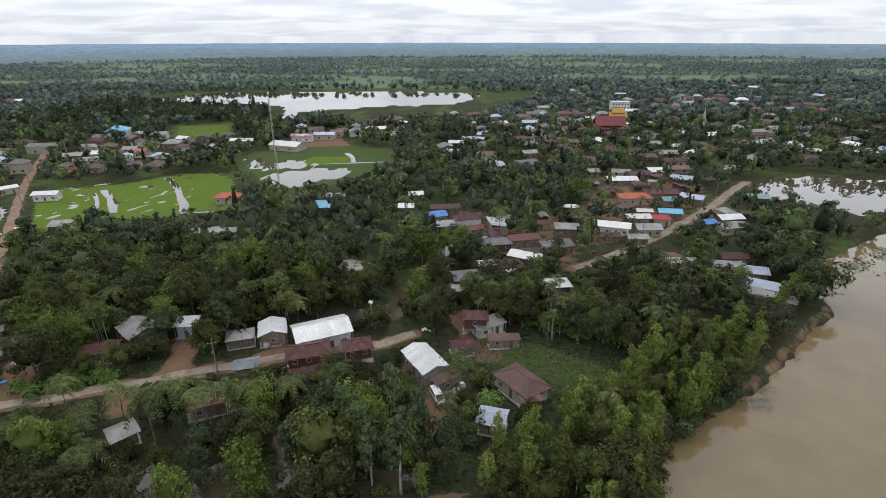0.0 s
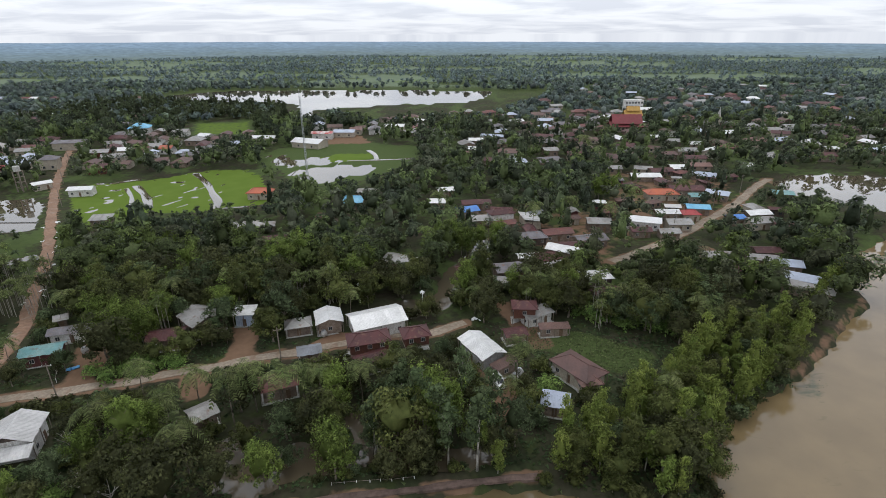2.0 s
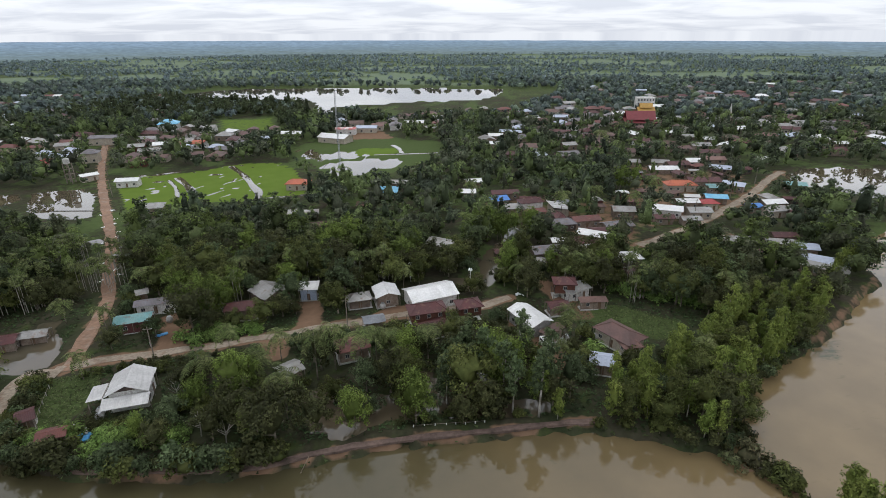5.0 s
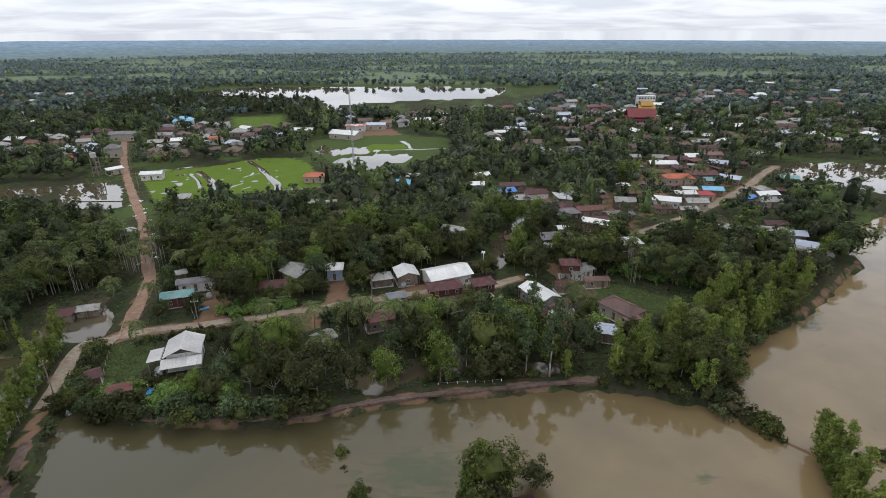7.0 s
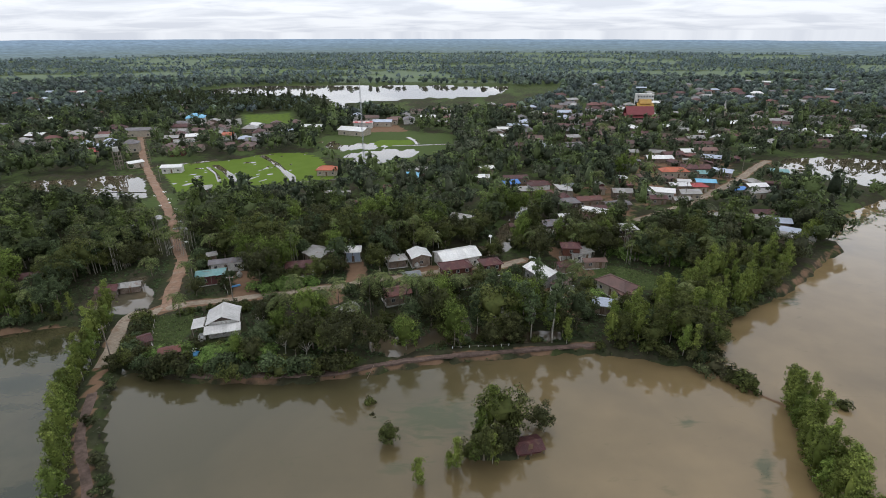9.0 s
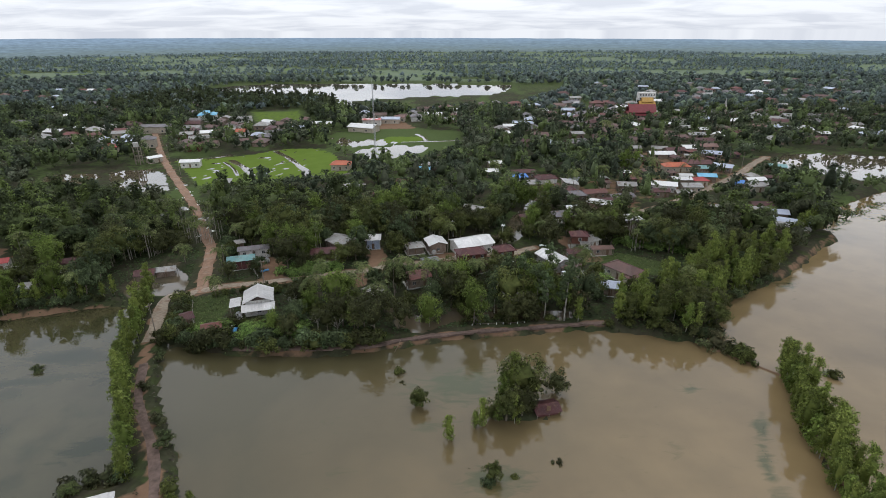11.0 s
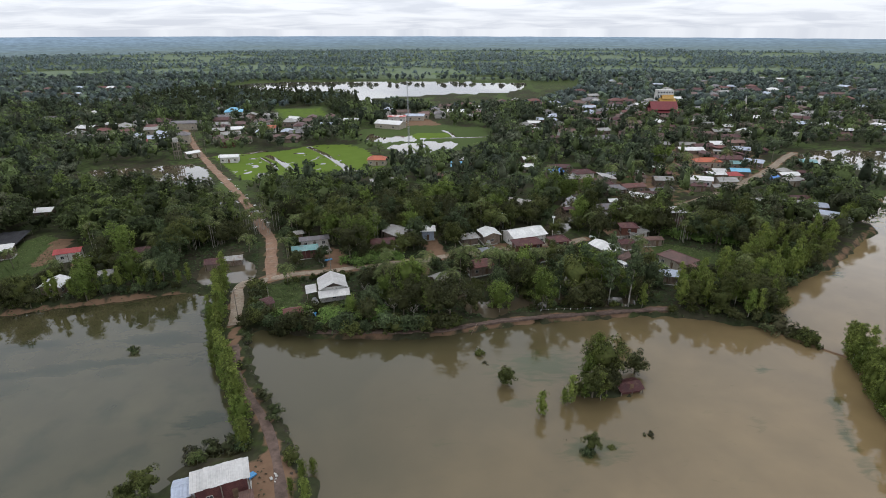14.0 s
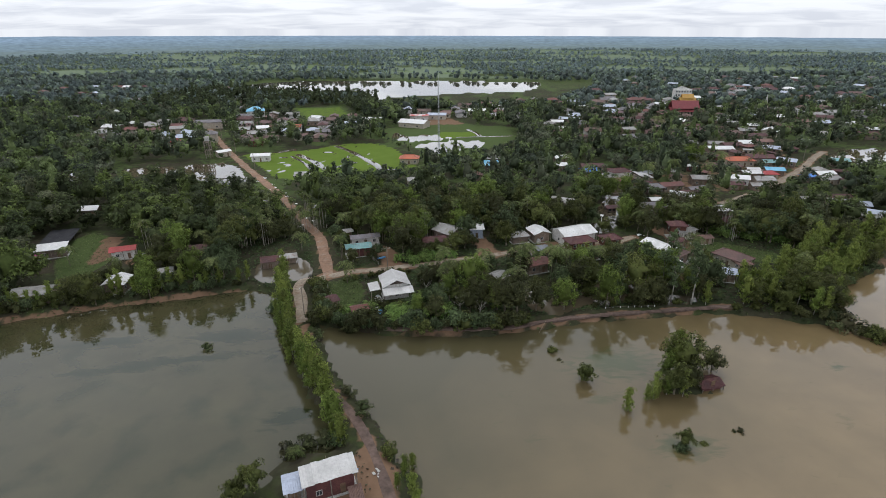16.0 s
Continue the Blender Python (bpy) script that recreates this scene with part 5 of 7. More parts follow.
def lattice_mast(x, y, h, w, label, name="radio_mast", legs=0.09):
    top = base(name, pose(x, y, -0.2), label, "mast")
    foot = [(math.cos(a) * w, math.sin(a) * w) for a in (0.5, 2.6, 4.7)]
    for fx, fy in foot:
        bm = bmesh.new()
        beam(bm, (fx, fy, 0), (fx * 0.6, fy * 0.6, h), legs, legs * 0.8)
        part("leg", bm, STEEL, top)
    n = int(h / (w * 2.2))
    bm = bmesh.new()
    for i in range(n):
        z0, z1 = h * i / n, h * (i + 1) / n
        for j in range(3):
            a, b = foot[j], foot[(j + 1) % 3]
            s0, s1 = 1 - 0.4 * i / n, 1 - 0.4 * (i + 1) / n
            beam(bm, (a[0] * s0, a[1] * s0, z0), (b[0] * s1, b[1] * s1, z1), legs * 0.5, None, 4)
    part("brace", bm, STEEL, top)
    bm = bmesh.new()
    beam(bm, (0, 0, h - 1), (0, 0, h + 3), 0.07)
    part("aerial", bm, STEEL, top)
    return top


lattice_mast(-77, 242, 41, 0.55, "tall slim steel lattice radio mast")


def water_tower(x, y, h):
    top = base("water_tower", pose(x, y, -0.4), "bare concrete frame of a water tower beside the pond", "water tower")
    for sx in (-1, 1):
        for sy in (-1, 1):
            bm = bmesh.new()
            slab(bm, sx * 1.3 - 0.18, sx * 1.3 + 0.18, sy * 1.3 - 0.18, sy * 1.3 + 0.18, 0, h)
            part("leg", bm, POST_M, top)
    for i in range(1, 5):
        z = h * i / 4
        bm = bmesh.new()
        for s in (-1, 1):
            slab(bm, -1.12, 1.12, s * 1.3 - 0.12, s * 1.3 + 0.12, z - 0.25, z)
            slab(bm, s * 1.3 - 0.12, s * 1.3 + 0.12, -1.12, 1.12, z - 0.25, z)
        part("crossbeam", bm, POST_M, top)
    bm = bmesh.new()
    beam(bm, (0, 0, h), (0, 0, h + 2.2), 1.4, 1.4, 12)
    part("tank", bm, CONC, top)


water_tower(-205.8, 230.8, 10)


def street_lamp(x, y, h):
    top = base("street_lamp", pose(x, y, float(ground_height(np.array([x]), np.array([y]))[0])), "white post with a cluster of loudspeakers on top", "post")
    bm = bmesh.new()
    beam(bm, (0, 0, -0.4), (0, 0, h), 0.10, 0.07, 8)
    part("pole", bm, WHITE, top)
    for i in range(4):
        a = i * math.pi / 2 + 0.4
        bm = bmesh.new()
        beam(bm, (0.08 * math.cos(a), 0.08 * math.sin(a), h), (0.5 * math.cos(a), 0.5 * math.sin(a), h + 0.05), 0.08, 0.3, 10)
        part("horn", bm, WHITE, top)


street_lamp(-17.5, 113, 6.6)
street_lamp(-34.2, 119.3, 5.6)


def power_pole(x, y, turn, h=8.0):
    top = base("power_pole", pose(x, y, max(-0.5, float(ground_height(np.array([x]), np.array([y]))[0])), 0, 0, turn), "square concrete power pole with a crossarm", "pole", "poles along the road")
    bm = bmesh.new()
    beam(bm, (0, 0, -0.6), (0, 0, h), 0.15, 0.10, 4)
    part("pole", bm, POST_M, top)
    bm = bmesh.new()
    slab(bm, -0.9, 0.9, -0.06, 0.06, h - 0.7, h - 0.58)
    part("crossarm", bm, POST_M, top)
    for s in (-0.8, 0, 0.8):
        bm = bmesh.new()
        beam(bm, (s, 0, h - 0.58), (s, 0, h - 0.36), 0.05, 0.04)
        part("insulator", bm, WHITE, top)


for px, py, a in ((-88.5, 81, 10), (-48, 94, 15), (-104, 92, 100), (-128, 138, 120), (-172, 207, 120), (-196, 244, 120), (-222, 288, 120), (70, 173, 40), (96, 198, 40), (120, 223, 40), (-107, 56, 70)):
    power_pole(px, py, a)


def shade_net():
    top = base("shade_net", pose(-203, 104, 0, 0, 0, 20), "black shade netting stretched over a plant bed", "shade net")
    n = 10
    V = [(-4.5 + 9 * i / n, -8 + 16 * j / n, 1.7 + 0.12 * math.sin(i * 1.9) * math.cos(j * 1.3)) for j in range(n + 1) for i in range(n + 1)]
    V += [(x, y, z - 0.03) for x, y, z in V]
    k = (n + 1) ** 2
    F = [(j * (n + 1) + i, j * (n + 1) + i + 1, (j + 1) * (n + 1) + i + 1, (j + 1) * (n + 1) + i) for j in range(n) for i in range(n)]
    F += [tuple(k + v for v in f[::-1]) for f in F]
    link_mesh("net", V, F, BLACKNET, top)
    for x in (-4.4, 0, 4.4):
        for y in (-7.9, 0, 7.9):
            bm = bmesh.new()
            beam(bm, (x, y, -0.4), (x, y, 1.75), 0.05)
            part("post", bm, POST_M, top)
    HOUSES.append((-203, 104, 8, 1.2))


shade_net()


def umbrella(x, y):
    top = base("parasol", pose(x, y, 0), "bright pink market parasol", "parasol")
    bm = bmesh.new()
    beam(bm, (0, 0, -0.2), (0, 0, 2.3), 0.03)
    part("pole", bm, STEEL, top)
    bm = bmesh.new()
    bmesh.ops.create_cone(bm, cap_ends=False, segments=10, radius1=1.25, radius2=0.03, depth=0.55, matrix=Matrix.Translation((0, 0, 2.15)))
    bmesh.ops.solidify(bm, geom=bm.faces[:], thickness=0.02)
    part("canopy", bm, PINK, top)


umbrella(-198.5, 87.0)


def heap(name, x, y, mat, label, category, n, spread, size):
    """A few loose sheets and bags lying together."""
    bm = bmesh.new()
    for _ in range(n):
        ox, oy = random.uniform(-spread, spread), random.uniform(-spread, spread)
        s = size * random.uniform(0.5, 1.2)
        got = slab(bm, -s, s, -s * 0.6, s * 0.6, 0, s * 0.35, pose(ox, oy, random.uniform(0, 0.15), random.uniform(-14, 14), random.uniform(-14, 14), random.uniform(0, 180)))
    bmesh.ops.bevel(bm, geom=bm.edges[:], offset=0.04, segments=1, affect="EDGES")
    ob = part(name, bm, mat)
    ob.matrix_basis = pose(x, y, float(ground_height(np.array([x]), np.array([y]))[0]))
    return tagged(ob, label, category)


heap("tarpaulin", -88.5, 55.8, BLUE_PVC, "crumpled pale blue tarpaulin on the yard", "tarpaulin", 4, 1.0, 0.8)
heap("bag_pile", -89.5, 57.6, WHITE, "white sacks lying in the yard", "sacks", 7, 1.3, 0.45)
heap("bag_pile", -93.0, 58.6, CONC, "grey rubble and sacks in the yard", "sacks", 6, 1.2, 0.45)
heap("bag_pile", -86.0, 4.5, BLUE_PVC, "blue sheet lying beside the house", "tarpaulin", 2, 0.6, 0.9)
heap("timber_pile", -84.6, 103.5, POST_M, "stack of cut timber boards on the yard", "timber", 9, 1.6, 0.9)
heap("bag_pile", -82.0, 4.2, CONC, "grey sacks on the dirt by the house", "sacks", 5, 0.9, 0.35)
heap("bag_pile", -4.0, 110.5, WHITE, "white sacks and sheets near the sheds", "sacks", 5, 1.0, 0.5)
heap("tarpaulin", -91.5, 90.3, BLUE_PVC, "blue tarpaulin beside the teal-roofed house", "tarpaulin", 3, 0.7, 0.7)
for k in range(14):
    p = ROAD_MAIN[len(ROAD_MAIN) - 22 - k * 3]
    heap("sandbag", p[0] + 2.6 * (1 if k % 3 else -1) + random.uniform(-0.5, 0.5), p[1] + random.uniform(-1, 1), WHITE, "pale sandbags on the edge of the dirt road", "sandbags", 4, 0.7, 0.4)


def bare_tree(x, y, h, seed):
    """A leafless tree with pale forking branches."""
    r = random.Random(seed)
    top = base("bare_tree", pose(x, y, float(ground_height(np.array([x]), np.array([y]))[0])), "leafless tree with pale forking branches", "tree")
    bm = bmesh.new()
    beam(bm, (0, 0, -0.4), (0.2, 0.1, h * 0.45), 0.13, 0.09)
    part("trunk", bm, BARK_PALE, top)
    for i in range(6):
        a = i * 1.1 + r.uniform(-0.3, 0.3)
        p = Vector((0.2, 0.1, h * r.uniform(0.25, 0.45)))
        q = p + Vector((math.cos(a) * h * 0.3, math.sin(a) * h * 0.3, h * r.uniform(0.25, 0.5)))
        bm = bmesh.new()
        beam(bm, p, q, 0.07, 0.03, 5)
        for k in range(3):
            s = p.lerp(q, 0.4 + 0.2 * k)
            b = a + r.uniform(-1.2, 1.2)
            beam(bm, s, s + Vector((math.cos(b) * h * 0.14, math.sin(b) * h * 0.14, h * 0.16)), 0.035, 0.012, 4)
        part("branch", bm, BARK_PALE, top)
    HOUSES.append((x, y, 1.2, 1.0))


for bx, by, bh, bs in ((-67.5, 56.5, 6.5, 1), (-62.5, 55.0, 5.0, 2), (-76.5, 66.5, 5.5, 3), (-70.5, 74.5, 5.0, 4)):
    bare_tree(bx, by, bh, bs)


def bamboo_stake(x, y, lean, turn, h=4.0):
    top = base("bamboo_stake", pose(x, y, WATER_Z - 0.5, 0, lean, turn), "leaning bamboo stake standing in the water", "stake")
    bm = bmesh.new()
    beam(bm, (0, 0, 0), (0, 0, h), 0.07, 0.05, 6)
    part("cane", bm, THATCH, top)


bamboo_stake(-48.5, 49.5, 28, 20)
bamboo_stake(-90.8, 6.0, 12, 60, 3.0)


def fence_row(line, gap, h, label):
    """Short pale posts with a rail along a line; every post and rail is a part."""
    pts = curve_points(line, gap)
    z = [max(-1.2, float(ground_height(np.array([p[0]]), np.array([p[1]]))[0])) for p in pts]
    top = base("fence", pose(pts[0][0], pts[0][1], 0), label, "fence")
    for i, p in enumerate(pts):
        bm = bmesh.new()
        q = p - pts[0]
        beam(bm, (q[0], q[1], z[i] - 0.4), (q[0], q[1], z[i] + h), 0.07, 0.06, 6)
        part("post", bm, WHITE if h < 0.8 else CONC, top)
        if i:
            o = pts[i - 1] - pts[0]
            bm = bmesh.new()
            beam(bm, (o[0], o[1], z[i - 1] + h * 0.8), (q[0], q[1], z[i] + h * 0.8), 0.03, None, 5)
            part("rail", bm, POST_M, top)


fence_row([(-30, 58.9), (-24, 59.4), (-17, 60.1)], 1.6, 0.45, "low white posts along the bund path")
fence_row([(-104, 70), (-100, 61), (-97, 57)], 2.0, 1.0, "thin fence of posts beside the yard")
fence_row([(-92, 86), (-95, 91), (-96, 95)], 2.0, 1.1, "thin yard fence of concrete posts")


def water_jar(x, y, s=1.0):
    """A glazed rain-water jar with a lid, as stands by village houses."""
    top = base("water_jar", pose(x, y, max(-0.9, float(ground_height(np.array([x]), np.array([y]))[0]))), "large round concrete rain-water jar", "jar", "water jars")
    bm = bmesh.new()
    prof = [(0.45, 0.0), (0.75, 0.35), (0.85, 0.8), (0.75, 1.25), (0.45, 1.5), (0.42, 1.6)]
    rings = [[bm.verts.new((r * s * math.cos(a * math.pi / 6), r * s * math.sin(a * math.pi / 6), z * s)) for a in range(12)] for r, z in prof]
    for a, b in zip(rings[:-1], rings[1:]):
        for i in range(12):
            bm.faces.new((a[i], a[(i + 1) % 12], b[(i + 1) % 12], b[i]))
    bm.faces.new(rings[0][::-1])
    part("jar", bm, CONC, top, smooth=True)
    bm = bmesh.new()
    beam(bm, (0, 0, 1.58 * s), (0, 0, 1.66 * s), 0.5 * s, 0.46 * s, 12)
    part("lid", bm, STEEL, top)


for jx, jy in ((2.4, 86.4), (3.6, 88.0), (11.0, 88.5), (-88.2, 61.0), (-89.0, 62.6), (-92.5, 96.5), (-40.5, 103.5), (-21.5, 94.0), (-166.5, 90.5), (-33.5, 93.0)):
    water_jar(jx, jy)



# ---- vegetation ----
rng = np.random.RandomState(11)


def three_sided(Q):
    return np.vstack([Q[:, [0, 1, 2]], Q[:, [0, 2, 3]]])


def ball(n_lat=4, n_lon=6):
    """A coarse round body of four-sided faces."""
    V = []
    for i in range(n_lat + 1):
        th = math.pi * (0.04 + 0.92 * i / n_lat)
        for j in range(n_lon):
            ph = 2 * math.pi * j / n_lon + (i % 2) * 0.4
            V.append((math.sin(th) * math.cos(ph), math.sin(th) * math.sin(ph), math.cos(th)))
    Q = [(i * n_lon + j, (i + 1) * n_lon + j, (i + 1) * n_lon + (j + 1) % n_lon, i * n_lon + (j + 1) % n_lon) for i in range(n_lat) for j in range(n_lon)]
    return np.array(V), three_sided(np.array(Q))


def leaves(P, N, size, r):
    """A small pointed leaf bunch at every point, facing roughly along N."""
    n = len(P)
    N = N / np.linalg.norm(N, axis=1)[:, None]
    A = r.normal(size=(n, 3))
    U = np.cross(N, A)
    U /= np.linalg.norm(U, axis=1)[:, None]
    W = np.cross(N, U)
    s = (size * r.uniform(0.6, 1.35, n))[:, None]
    V = np.stack([P + U * s, P - U * s * 0.75 + W * s * 0.55, P - U * s * 0.75 - W * s * 0.55], 1).reshape(-1, 3)
    return V, np.arange(3 * n).reshape(-1, 3)


def crown(lobes, count, size, r, core=0.78, ragged=0.25, core_grid=(4, 6)):
    """A crown of leaf cards over several uneven lobes (x, y, z, rx, rz), each with a darker body inside."""
    VV, QQ, k = [], [], 0
    area = np.array([l[3] * l[3] + 2 * l[3] * l[4] for l in lobes])
    for l, a in zip(lobes, area / area.sum()):
        c, rad = np.array(l[:3]), np.array([l[3], l[3], l[4]])
        n = max(4, int(count * a))
        D = r.normal(size=(n, 3))
        D[:, 2] = D[:, 2] * 0.9 + 0.25
        D /= np.linalg.norm(D, axis=1)[:, None]
        P = c + D * rad * (1 + ragged * r.normal(size=(n, 1)) * 0.6)
        V, Q = leaves(P, D + 0.55 * r.normal(size=(n, 3)) + np.array([0, 0, 0.35]), size, r)
        VV.append(V); QQ.append(Q + k); k += len(V)
        if core:
            V, Q = ball(*core_grid)
            V = c + V * rad * core * r.uniform(0.72, 1.15, (len(V), 1))
            VV.append(V); QQ.append(Q + k); k += len(V)
    return np.vstack(VV), np.vstack(QQ)


def clumped(r, h, w, z0, n, per, size, core=(5, 8), taper=0.0, puff=(0.20, 0.34), droop=0.0):
    """A crown of many leafy clumps on an uneven outline, with gaps between them and a rough dark inside. taper: 0 round, 1 a pointed column."""
    a1, a2, b1, b2 = r.uniform(0, 6.28, 4)
    c, half = (z0 + h) / 2, (h - z0) / 2

    def rim(D):
        ang = np.arctan2(D[:, 1], D[:, 0])
        return 1 + 0.17 * np.sin(2 * ang + a1 + 1.5 * D[:, 2]) + 0.12 * np.sin(3 * ang + a2) + 0.10 * np.sin(5 * ang + b1 + 2 * D[:, 2]) + 0.08 * np.sin(4 * D[:, 2] + b2)

    def narrow(z):
        u = np.clip((z - z0) / (h - z0), 0, 1)
        return (1 - taper) + taper * np.clip(1.25 * np.sqrt(1 - u * 0.97) * (0.55 + 0.45 * np.minimum(1, 3 * u)), 0.12, 1.1)

    D = r.normal(size=(n, 3))
    D[:, 2] = D[:, 2] * (1.0 + 0.9 * taper) + 0.30
    D /= np.linalg.norm(D, axis=1)[:, None]
    P = D * np.array([w, w, half]) * (rim(D) * r.uniform(0.66, 1.0, n))[:, None] + np.array([0, 0, c])
    P[:, :2] *= narrow(P[:, 2])[:, None]
    q = w * r.uniform(*puff, n)
    E = r.normal(size=(n, per, 3))
    E[:, :, 2] = E[:, :, 2] * 0.85 + 0.28
    E /= np.linalg.norm(E, axis=2)[:, :, None]
    X = P[:, None, :] + E * q[:, None, None] * np.array([1, 1, 0.8]) * r.uniform(0.55, 1.18, (n, per, 1))
    X[:, :, 2] -= droop * q[:, None] * r.uniform(0, 1, (n, per)) ** 2
    N = E + 0.5 * D[:, None, :] + 0.5 * r.normal(size=E.shape) + np.array([0, 0, 0.3])
    V, Q = leaves(X.reshape(-1, 3), N.reshape(-1, 3), size, r)
    B, G = ball(*core)
    B = B * r.uniform(0.36, 0.66, (len(B), 1)) * rim(B)[:, None] * np.array([w, w, half]) + np.array([0, 0, c])
    B[:, :2] *= narrow(B[:, 2])[:, None]
    return np.vstack([V, B]), np.vstack([Q, G + len(V)])


def trunk_mesh(name, h, rad, mat, r, limbs=4, spread=1.6, lean=0.3, fork=0.45):
    bm = bmesh.new()
    pts = [Vector((lean * r.uniform(-1, 1) * s, lean * r.uniform(-1, 1) * s, h * s)) for s in (0, 0.25, 0.5, 0.75, 1)]
    pts[0].z = -0.5
    for i in range(4):
        beam(bm, pts[i], pts[i + 1], rad * (1 - 0.2 * i), rad * (0.8 - 0.2 * i))
    for i in range(limbs):
        a = i * 2.4 + r.uniform(-0.4, 0.4)
        p = pts[0].lerp(pts[4], fork + 0.1 * i)
        beam(bm, p, p + Vector((math.cos(a) * spread, math.sin(a) * spread, h * 0.22)), rad * 0.42, rad * 0.14, 5)
    me = bpy.data.meshes.new(name)
    bm.to_mesh(me)
    bm.free()
    me.materials.append(mat)
    me.shade_smooth()
    return me


def frond_cards(r, n, length, droop, base_z, pairs=8, width=0.75, lift=0.9):
    """Feathered palm fronds: a drooping rib with hanging leaflets on both sides."""
    VV = []
    for i in range(n):
        a = 2 * math.pi * i / n + r.uniform(-0.25, 0.25)
        up = lift * r.uniform(-0.25, 1.0)
        L = length * r.uniform(0.8, 1.1)
        d = np.array([math.cos(a), math.sin(a), 0])
        s_ = np.array([-math.sin(a), math.cos(a), 0])
        ss = np.linspace(0.06, 1, pairs + 1)
        rib = [d * L * s * (1 - 0.12 * s) + np.array([0, 0, base_z + L * (up * s - droop * s * s)]) for s in ss]
        for j in range(pairs):
            w = width * math.sin(math.pi * (0.12 + 0.8 * ss[j])) + 0.12
            for sg in (-1, 1):
                out = s_ * sg * w + np.array([0, 0, -0.45 * w]) + d * 0.25 * w
                e = rib[j] * 0.38 + rib[j + 1] * 0.62
                VV += [rib[j], e, e + out * 0.97, rib[j] * 0.7 + e * 0.3 + out]
    V = np.array(VV)
    return V, three_sided(np.arange(len(V)).reshape(-1, 4))


def make_tree(kind, label, category, trunk, V, Q, leaf, group=""):
    """A tree model: an empty at its foot, with trunk and crown; kept to copy."""
    top = base(kind, Matrix.Identity(4), label, category, group)
    t = new("trunk", trunk)
    t.parent = top
    c = new("crown", raw_mesh("crown", V, Q, LEAF[leaf]))
    c.parent = top
    return top


def place(model, used, x, y, s=1.0, turn=None, sz=None, z=None):
    """Puts a tree model at a plan point: the first time the model itself, then copies."""
    if z is None:
        z = max(float(ground_height(np.array([x]), np.array([y]))[0]), WATER_Z - 0.6)
    m = pose(x, y, z - 0.05, 0, 0, rng.uniform(0, 360) if turn is None else turn) @ Matrix.Diagonal((s, s, sz or s, 1))
    if model.name in used:
        return copy_thing(model, m @ Matrix.Diagonal((1 / model.scale.x, 1 / model.scale.y, 1 / model.scale.z, 1)))
    used.add(model.name)
    model.matrix_basis = m
    return model


USED = set()
BROAD, TALL, UPRIGHT, PALE, COCO, ARECA, BANANA, SHRUB = [], [], [], [], [], [], [], []
for i, (h, w, leaf, n) in enumerate(((9.5, 4.0, "dark", 30), (8, 3.7, "dark", 27), (10.5, 4.4, "mid", 34), (7.5, 3.4, "mid", 26), (10, 3.6, "grey", 30), (6.5, 3.3, "dark", 24))):
    V, Q = clumped(rng, h, w, h * 0.22, n, 60, 0.27)
    BROAD.append(make_tree("broadleaf_tree", "dense broadleaf tree with a dark green rounded crown" if leaf == "dark" else "broadleaf tree with a full green crown", "tree",
                           trunk_mesh("trunk", h * 0.6, 0.24, BARK, rng), V, Q, leaf, "village trees"))
for i, (h, w, leaf) in enumerate(((13, 3.2, "lime"), (11.5, 3.5, "lime"), (13, 3.0, "mid"))):
    V, Q = clumped(rng, h, w, h * 0.16, 36, 66, 0.25, taper=0.25, puff=(0.2, 0.38), droop=1.1 if i < 2 else 0.2)
    TALL.append(make_tree("bamboo_clump" if i < 2 else "tall_tree", "tall feathery clump with yellow-green leaves" if i < 2 else "tall slender tree with a green crown", "tree",
                          trunk_mesh("trunk", h * 0.7, 0.18, BARK, rng, 6), V, Q, leaf, "tall trees"))
for i, (h, w, leaf) in enumerate(((10.5, 1.75, "bright"), (9, 1.8, "bright"), (11.5, 1.9, "bright"), (8.5, 1.7, "lime"))):
    V, Q = clumped(rng, h, w, h * 0.08, 34, 36, 0.21, (6, 6), taper=0.72, puff=(0.26, 0.42), droop=0.6)
    UPRIGHT.append(make_tree("eucalyptus", "upright young eucalyptus with bright yellow-green leaves", "tree", trunk_mesh("trunk", h * 0.8, 0.12, BARK_PALE, rng, 3, 0.7, 0.15), V, Q, leaf, "trees along the shore"))
for i, h in enumerate((17, 15, 16)):
    VV, QQ, k = [], [], 0
    for s_, rad in ((0.50, 1.3), (0.62, 1.9), (0.74, 2.1), (0.86, 1.9), (0.96, 1.2)):
        V, Q = clumped(rng, 1.3, rad, -1.3, 9, 42, 0.26, (3, 5), puff=(0.26, 0.48))
        VV.append(V + np.array([rng.uniform(-1.1, 1.1), rng.uniform(-1.1, 1.1), h * s_])); QQ.append(Q + k); k += len(V)
    PALE.append(make_tree("pale_trunk_tree", "tall tree with a bare pale trunk and grey-green crown", "tree", trunk_mesh("trunk", h * 0.92, 0.24, BARK_PALE, rng, 3, 1.3, 0.3, 0.55), np.vstack(VV), np.vstack(QQ), "grey", "tall trees"))
for i, h in enumerate((9, 7.5, 10.5)):
    V, Q = frond_cards(rng, 17, 4.5, 0.85, h, 13, 0.72)
    COCO.append(make_tree("coconut_palm", "coconut palm with long drooping fronds", "palm", trunk_mesh("trunk", h + 0.5, 0.17, BARK, rng, 0, 0, 0.5), V, Q, "palm", "palms"))
